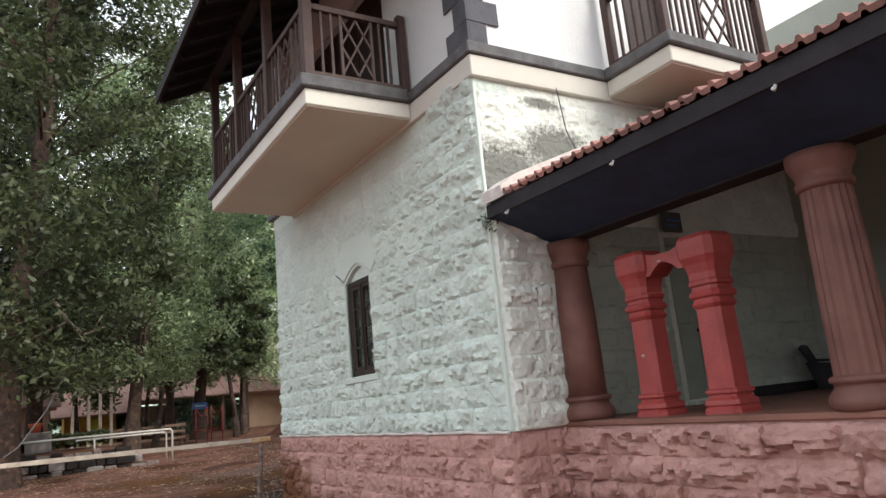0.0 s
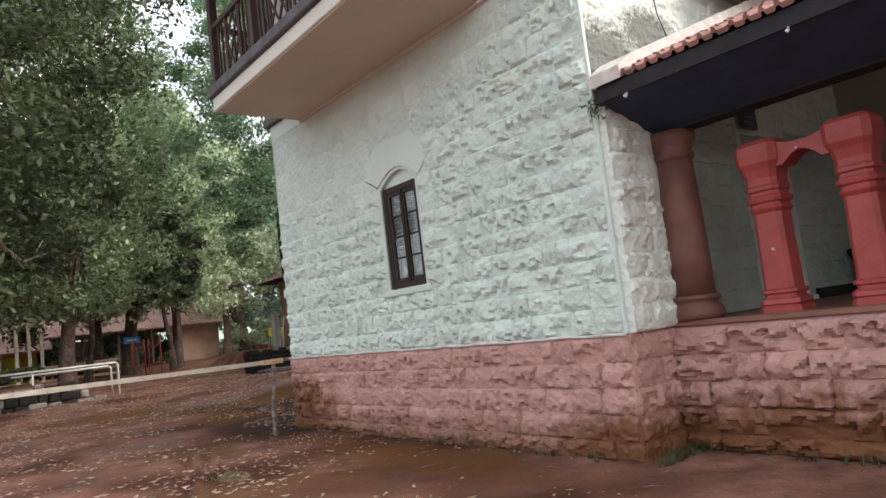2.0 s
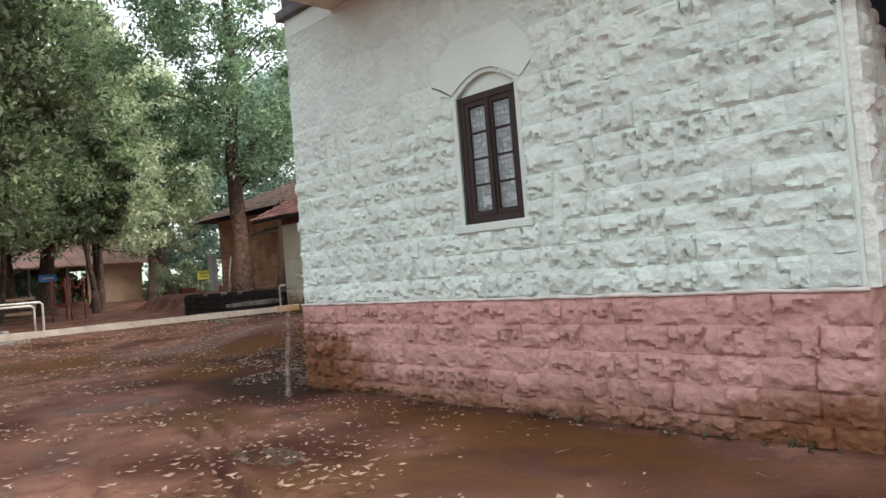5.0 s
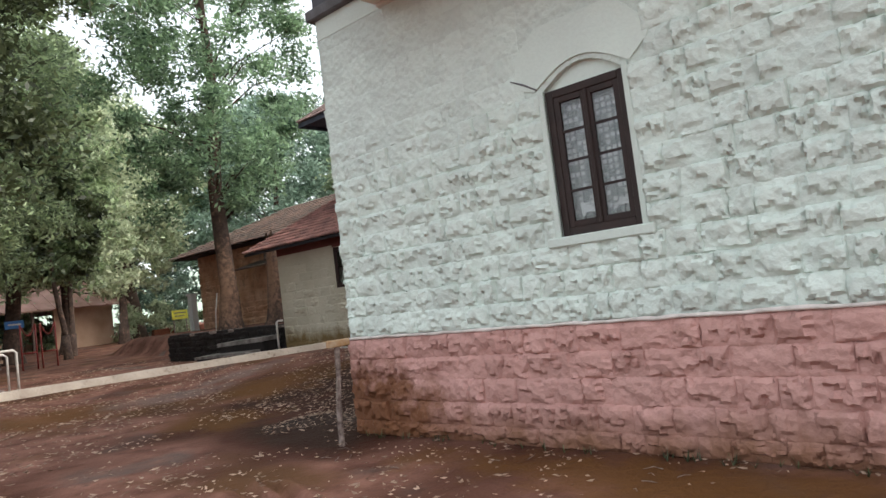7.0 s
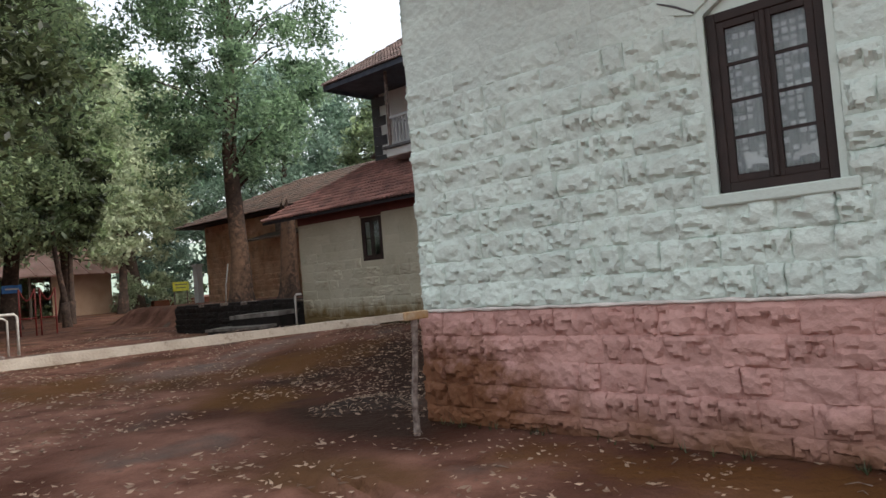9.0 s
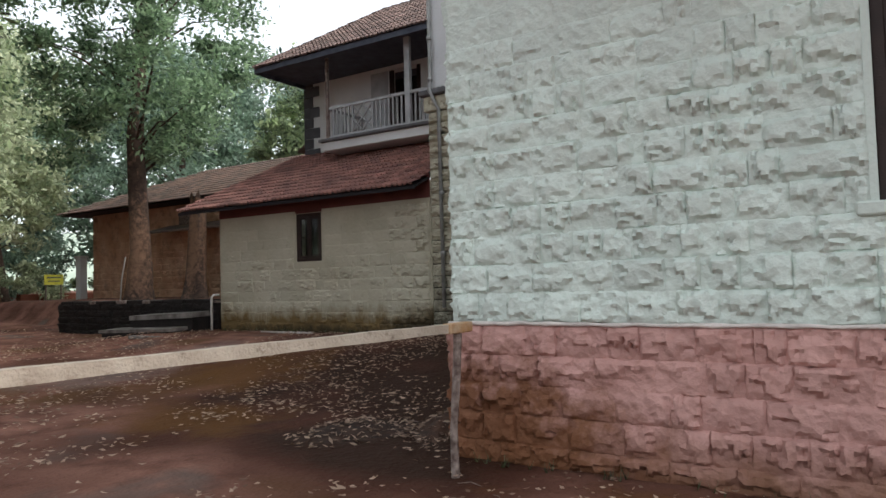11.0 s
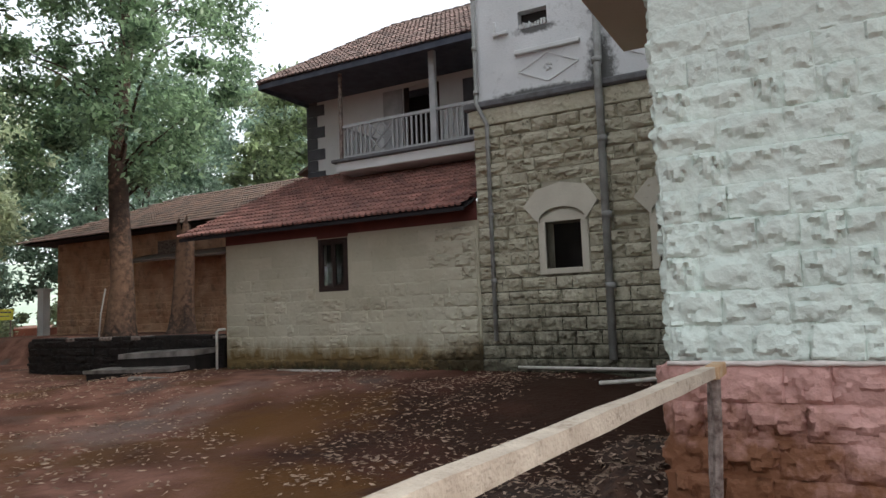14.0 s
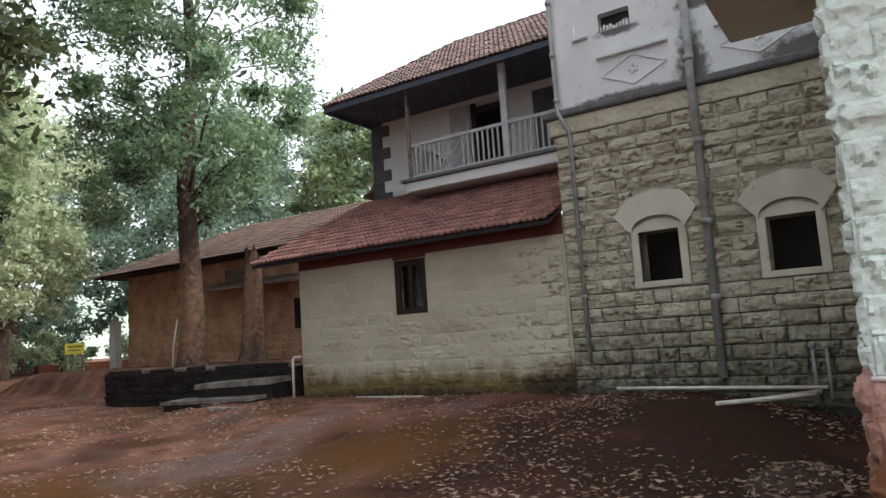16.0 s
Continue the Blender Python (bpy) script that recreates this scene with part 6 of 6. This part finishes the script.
part("rail", Build().tube([(5.2, 30.4, 0.15), (5.2, 30.4, 1.2), (5.1, 30.4, 1.28), (2.0, 30.6, 1.28)], 0.035, 8), WHITEMETAL, rl)
for x in (2.6, -0.3):
    part("post", Build().tube([(x, 30.2, 0.15), (x, 30.2, 1.38)], 0.035, 8), WHITEMETAL, rl)
for x, h in ((2.87, 3.3), (3.35, 3.3), (3.83, 2.9), (2.2, 2.6)):
    thing("fence_post", Build().box(x, 37.0, 0.1, x + 0.13, 37.13, 0.2 + h, 0.01), BEAM, "pale upright timber post by the railing", "post", "upright posts")
thing("ground_garden_bed", Build().box(-3.4, 28.95, 0.0, 3.5, 35.6, 0.92, 0.06), GROUND, "raised garden bed of dark trodden soil", "ground", kind="structure")
kb = base("garden_kerb", (2, 28, 0.2), "rough dry-laid laterite kerb holding up the garden bed", "kerb")
r = random.Random(50)
for row in range(3):
    x = -3.2 + r.uniform(0, 0.3)
    while x < 3.4 + 0.5 * (2 - row):
        w = r.uniform(0.28, 0.62)
        part("kerb_stone", Build().box(x, 28.56 + 0.07 * row + r.uniform(-0.08, 0.06), 0.0 + 0.31 * row, x + w - 0.02, 29.1, 0.29 + 0.31 * row + r.uniform(-0.05, 0.06), 0.05), (BLACK, POST, BLACK, STONE)[r.randrange(4)], kb)
        x += w
pot = thing("flower_pot", Build().lathe([(0.15, 0), (0.21, 0.2), (0.25, 0.29), (0.25, 0.35), (0.215, 0.35), (0.19, 0.25)], 0, 0, 18), TERRACOTTA, "red plastic flower pot on a stone block", "flower pot")
pot.location = (0.68, 31.3, 1.72)
thing("stone_block", Build().box(0.34, 31.0, 0.92, 1.22, 31.7, 1.72, 0.05), STONE, "rough pale stone block carrying a pot", "stone")

# ---- trees ----


def leaf_cloud(name, centres, radii, count, size, material, rs):
    """Many small folded leaves in clumps round the given centres, as one mesh."""
    pick = rs.randint(len(centres), size=count)
    p = centres[pick] + rs.normal(size=(count, 3)) * (radii[pick] * 0.5)[:, None] * np.array([1, 1, 0.6])
    up = rs.normal(size=(count, 3)) + np.array([0, 0, 0.9])
    a = np.cross(up, rs.normal(size=(count, 3)))
    a /= np.linalg.norm(a, axis=1)[:, None]
    b = np.cross(a, up)
    b /= np.linalg.norm(b, axis=1)[:, None]
    s = (size * rs.uniform(0.6, 1.4, count))[:, None]
    quad = np.stack([p - a * s, p + b * s * 0.42, p + a * s, p - b * s * 0.42], 1)
    me = bpy.data.meshes.new(name)
    me.vertices.add(count * 4)
    me.vertices.foreach_set("co", quad.reshape(-1))
    me.loops.add(count * 4)
    me.loops.foreach_set("vertex_index", np.arange(count * 4))
    me.polygons.add(count)
    me.polygons.foreach_set("loop_start", np.arange(0, count * 4, 4))
    me.polygons.foreach_set("loop_total", np.full(count, 4))
    me.update()
    me.materials.append(material)
    return me


def tree(x, y, tall, low, spread, girth, leaves, size, material, label, seed, lean=(0, 0), bare=0.0, clumps=60, z=None):
    """A tapered, slightly bent trunk with limbs that end in clumps of leaves."""
    rs = np.random.RandomState(seed)
    g = float(height(x, y)) if z is None else z
    t = base("tree", (x, y, g), label, "tree")
    n = 9
    pts = [(x + lean[0] * k / n + 0.12 * girth * math.sin(k * 1.3 + seed) * 2, y + lean[1] * k / n + 0.2 * girth * math.cos(k * 1.7 + seed), g - 0.3 + (tall * 0.86 + 0.3) * k / n) for k in range(n + 1)]
    rad = [girth * (1.2 if k == 0 else 1.0 - 0.82 * k / n) for k in range(n + 1)]
    foot, rise = Vector(pts[0]), Vector(pts[1]) - Vector(pts[0])
    low_pts = [tuple(foot + rise * (h / rise.z)) for h in (0.0, 0.35, 0.8, 1.5)]
    trunk = Build().tube(low_pts + pts[1:], [girth * q for q in (1.75, 1.4, 1.18, 1.05)] + rad[1:], 12)
    cs, rr = [], []
    for i in range(clumps):
        f = (i + rs.rand()) / clumps
        zz = low + (tall - low) * f
        env = math.sin(math.pi * min(1, 0.16 + 0.80 * f)) ** 0.7
        a = 2.4 * i + rs.uniform(-0.5, 0.5)
        d = spread * env * (0.28 + 0.8 * math.sqrt(rs.rand()))
        k = min(n - 1, int(f * n * 0.9))
        c = np.array([pts[k][0] + d * math.cos(a), pts[k][1] + d * math.sin(a), g + zz + rs.uniform(-0.4, 0.4)])
        cs.append(c)
        rr.append(spread * rs.uniform(0.13, 0.27))
        if i % 5 == 0:
            h0 = max(0.25, (zz - d * 0.55) / (tall * 0.86))
            kk = min(n - 1, h0 * n)
            j = int(kk)
            s = Vector(pts[j]).lerp(Vector(pts[min(n, j + 1)]), kk - j)
            e = Vector(c)
            m = s.lerp(e, 0.5) + Vector((0, 0, 0.12 * d)) + Vector(rs.normal(size=3) * 0.08 * d)
            w = max(0.02, rad[j] * 0.2)
            trunk.tube([s, m, e], [w, w * 0.6, 0.012], 6)
    part("trunk", trunk, BARK, t)
    me = leaf_cloud("crown", np.array(cs), np.array(rr), leaves, size, material, rs)
    ob = new("crown", me)
    ob.parent = t
    return t


tree(12.57, 30.0, 20.0, 5.0, 3.9, 0.36, 60000, 0.105, LEAF_TALL, "tall straight tree with a sparse grey-green crown on the terrace", 1, (0.5, 0.3), clumps=150, z=1.05)
tree(-0.4, 25.0, 25.0, 3.0, 5.4, 0.42, 90000, 0.115, LEAF_DARK, "broad dark old tree with a leaning trunk", 2, (1.6, 0), clumps=240)
tree(4.6, 36.0, 20.0, 3.6, 4.8, 0.34, 42000, 0.115, LEAF_MID, "leafy tree with a leaning trunk beside the railing", 3, (1.6, 0), clumps=120)
tree(10.0, 47.0, 20.0, 3.6, 5.2, 0.42, 21000, 0.19, LEAF_MID, "forked leafy tree behind the garden railing", 4, (0.8, 0), clumps=110)
tree(8.6, 48.0, 16.0, 3.8, 4.4, 0.28, 18000, 0.19, LEAF_YELLOW, "slim yellow-green tree behind the garden railing", 5, (-1.0, 0), clumps=80)
tree(13.6, 50.0, 18.0, 3.6, 4.4, 0.34, 20000, 0.19, LEAF_YELLOW, "yellow-green tree in front of the shed", 6, (0.4, 0), clumps=100)
tree(22.8, 62.0, 19.0, 7.0, 6.0, 0.62, 17000, 0.22, LEAF_YELLOW, "big spreading yellow-green tree beyond the yard", 7, (-0.6, 0), clumps=110)
tree(-6.5, 33.0, 22.0, 2.6, 5.6, 0.4, 30000, 0.16, LEAF_DARK, "dense dark tree at the garden edge", 8, clumps=120)
tree(0.8, 40.0, 24.0, 3.0, 5.4, 0.4, 48000, 0.145, LEAF_DARK, "tall dense dark tree behind the railing", 9, (0.6, 0), clumps=130)
tree(-3.5, 44.0, 27.0, 4.0, 6.5, 0.45, 34000, 0.2, LEAF_DARK, "very tall dark tree at the back of the garden", 19, clumps=150)
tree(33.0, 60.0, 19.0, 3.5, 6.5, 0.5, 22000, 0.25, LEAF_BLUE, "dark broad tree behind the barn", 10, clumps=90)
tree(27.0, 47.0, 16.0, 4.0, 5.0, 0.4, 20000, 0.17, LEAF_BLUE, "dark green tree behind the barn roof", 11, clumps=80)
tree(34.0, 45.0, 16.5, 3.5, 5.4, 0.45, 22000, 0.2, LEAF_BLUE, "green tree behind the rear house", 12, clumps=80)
tree(27.0, 34.0, 12.6, 4.0, 4.0, 0.4, 22000, 0.17, LEAF_MID, "yellow-green tree beside the rear house", 13, clumps=80)
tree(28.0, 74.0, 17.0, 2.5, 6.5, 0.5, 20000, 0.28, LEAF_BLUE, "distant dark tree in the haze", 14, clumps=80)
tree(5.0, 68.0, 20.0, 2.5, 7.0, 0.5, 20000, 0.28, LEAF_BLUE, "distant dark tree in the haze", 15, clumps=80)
tree(-9.0, 50.0, 22.0, 2.5, 7.0, 0.5, 22000, 0.25, LEAF_DARK, "distant dark tree behind the huts", 16, clumps=90)
tree(16.5, 76.0, 15.0, 2.5, 6.5, 0.5, 18000, 0.28, LEAF_YELLOW, "distant yellow-green tree above the shed", 17, clumps=80)
tree(19.0, 55.0, 15.0, 4.0, 4.2, 0.3, 15000, 0.2, LEAF_YELLOW, "slender yellow-green tree beyond the yard", 18, clumps=70)


def bush(x, y, r, h, material, seed, lift=0.0):
    rs = np.random.RandomState(seed)
    g = float(height(x, y)) + lift
    n = 14
    cs = np.stack([x + rs.uniform(-r, r, n), y + rs.uniform(-r, r, n) * 0.6, g + rs.uniform(0.2, h, n)], -1)
    tagged(new("bush", leaf_cloud("bush", cs, rs.uniform(0.4, 0.8, n) * h * 0.5, 3200, 0.17, material, rs)), "leafy green undergrowth at the yard edge", "bush", "undergrowth")


for k in range(16):
    bush(-12 + 3.4 * k, 62 + 5 * math.sin(k * 2.3), 2.4, 1.6 + 0.8 * (k % 3), (LEAF_MID, LEAF_DARK, LEAF_YELLOW, LEAF_BLUE)[k % 4], 200 + k)

for k, (x, y, tall, lx) in enumerate(((6.6, 42.0, 11.0, 1.0), (11.6, 44.0, 10.0, -0.8), (12.6, 46.5, 12.0, 0.6), (7.4, 52.0, 12.0, 1.2), (3.0, 44.0, 12.0, -0.6))):
    tree(x, y, tall, 4.2, 2.4, 0.17, 6000, 0.18, (LEAF_MID, LEAF_DARK)[k % 2], "slender leaning tree with a thin crown", 30 + k, (lx, 0), clumps=34)
for k in range(6):
    bush(-3.0 + 1.15 * k, 33.0 + 0.8 * math.sin(k * 1.7), 0.5, 0.45, LEAF_DARK, 300 + k, 0.75)

# bare broken branch hanging by the big tree
br = Build().tube([(0.9, 24.0, 5.6), (1.3, 24.0, 4.9), (1.75, 24.1, 4.5), (2.4, 24.1, 4.75)], [0.05, 0.06, 0.05, 0.02], 7)
br.tube([(1.5, 24.05, 4.7), (1.8, 24.0, 4.2)], [0.04, 0.015], 6).tube([(2.0, 24.1, 4.6), (2.25, 24.0, 5.1)], [0.03, 0.012], 6)
br.tube([(1.3, 24.0, 4.9), (0.2, 24.6, 4.4)], [0.045, 0.06], 6)
thing("bare_branch", br, BEAM, "pale bare broken branch hanging from the dark tree", "branch")

# far hills, their colour paled to stand for haze
hv, hf = [], []
N = 90
for j, (rr_, hz) in enumerate(((140, 0.5), (170, 9), (230, 16), (320, 10))):
    for i in range(N + 1):
        a = radians(-70 + 140 * i / N)
        hv.append((rr_ * math.sin(a), rr_ * math.cos(a), (hz * (1 + 0.5 * noise.noise((i * 0.13, j * 0.6, 2)))) if j else 0.5))
for j in range(3):
    for i in range(N):
        k = j * (N + 1) + i
        hf.append((k, k + 1, k + N + 2, k + N + 1))
thing("backdrop_hills", Build().add(hv, hf, True), mat("haze_tinted_wooded_slope", (0.46, 0.54, 0.44), (0.34, 0.42, 0.33), 0.12, 0.95, 0.3, 1.0), "hazy wooded hillside in the distance", "hill", kind="structure")

# ---- leaf litter ----
rs = np.random.RandomState(77)


def debris_pile(x, y, rx, ry, tall, seed):
    """A low heap of dark mulch with fallen leaves lying over it."""
    q = random.Random(seed)
    g = float(height(x, y)) - 0.03
    rings, sides = 6, 22
    vs, fs = [], []
    for j in range(rings):
        f = 1 - j / (rings - 1)
        for i in range(sides):
            a = 2 * math.pi * i / sides
            w = f * (1 + 0.3 * noise.noise((math.cos(a) * 1.5, math.sin(a) * 1.5, seed)))
            vs.append((x + rx * w * math.cos(a), y + ry * w * math.sin(a), g + tall * (1 - f * f) + (q.uniform(-0.02, 0.02) if 0 < j else 0)))
    for j in range(rings - 1):
        for i in range(sides):
            k = (i + 1) % sides
            fs.append((j * sides + i, j * sides + k, (j + 1) * sides + k, (j + 1) * sides + i))
    heap = base("debris_pile", (x, y, g), "low heap of dark mulch and dry fallen leaves", "debris", "mulch heaps")
    part("mulch", Build().add(vs, fs, True), MULCH, heap)
    lv = Build()
    for k in range(int(330 * rx)):
        a, f = q.uniform(0, 6.283), math.sqrt(q.random()) * 1.15
        p = Vector((x + rx * f * math.cos(a), y + ry * f * math.sin(a), g + 0.02 + tall * max(0, 1 - f * f)))
        d = Vector((q.gauss(0, 1), q.gauss(0, 1), q.gauss(0, 0.35))).normalized() * q.uniform(0.02, 0.06)
        n = d.cross(Vector((q.gauss(0, 0.3), q.gauss(0, 0.3), 1))).normalized() * d.length * q.uniform(0.25, 0.5)
        lv.add([p - d, p + n, p + d, p - n], [(0, 1, 2, 3)])
    part("dry_leaves", lv, LITTER, heap, "scattered dry leaves")["kind"] = "stuff"


MULCH = mat("dark_mulch", (0.07, 0.035, 0.022), (0.025, 0.014, 0.01), 8, 0.95, 1.0, 30, spread=0.4)
debris_pile(5.1, 13.2, 0.65, 0.36, 0.17, 1)
debris_pile(6.5, 13.4, 0.8, 0.4, 0.12, 2)
debris_pile(4.5, 14.1, 0.7, 0.5, 0.06, 3)


def litter(count, box, size):
    x = rs.uniform(box[0], box[2], count)
    y = rs.uniform(box[1], box[3], count)
    keep = np.array([1.3 * noise.noise((a * 0.45, b * 0.45, 9)) + 0.7 * noise.noise((a * 1.3, b * 1.3, 2)) + 0.6 * rs.rand() > 0.2 for a, b in zip(x, y)])
    keep &= ~((x > 4.02) & (y < 12.7)) & ~((x > 10.5) & (y < 24)) & ~((x > 10.8) & (y < 31.7))
    x, y = x[keep], y[keep]
    n = len(x)
    z = height(x, y) + 0.012 + 0.02 * np.array([noise.noise((a * 0.5, b * 0.5, 0)) for a, b in zip(x, y)])
    a = rs.uniform(0, 6.283, n)
    s = size * rs.uniform(0.5, 1.5, n)
    ca, sa = np.cos(a) * s, np.sin(a) * s
    w = rs.uniform(0.25, 0.5, n)
    lift = rs.uniform(0.0, 0.5, (n, 2)) * s[:, None]
    p = np.stack([np.stack([x - ca, y - sa, z + lift[:, 0]], -1), np.stack([x + sa * w, y - ca * w, z], -1), np.stack([x + ca, y + sa, z + lift[:, 1]], -1), np.stack([x - sa * w, y + ca * w, z + 0.01], -1)], 1)
    return p


quads = np.concatenate([litter(4200, (-5, 3, 2.5, 16), 0.04), litter(500, (2.5, 3, 4.1, 13), 0.026), litter(7000, (0, 12, 11, 27), 0.036), litter(5600, (-6, 14, 12, 34), 0.046), litter(700, (1.5, 5, 4.1, 13), 0.025), litter(2400, (4, 12.5, 10.5, 17.5), 0.032)])
count = len(quads)
me = bpy.data.meshes.new("leaf_litter")
me.from_pydata(quads.reshape(-1, 3).tolist(), [], np.arange(count * 4).reshape(-1, 4).tolist())
me.materials.append(LITTER)
tagged(new("leaf_litter", me), "scattered dry brown leaves on the soil", "leaves", kind="stuff")
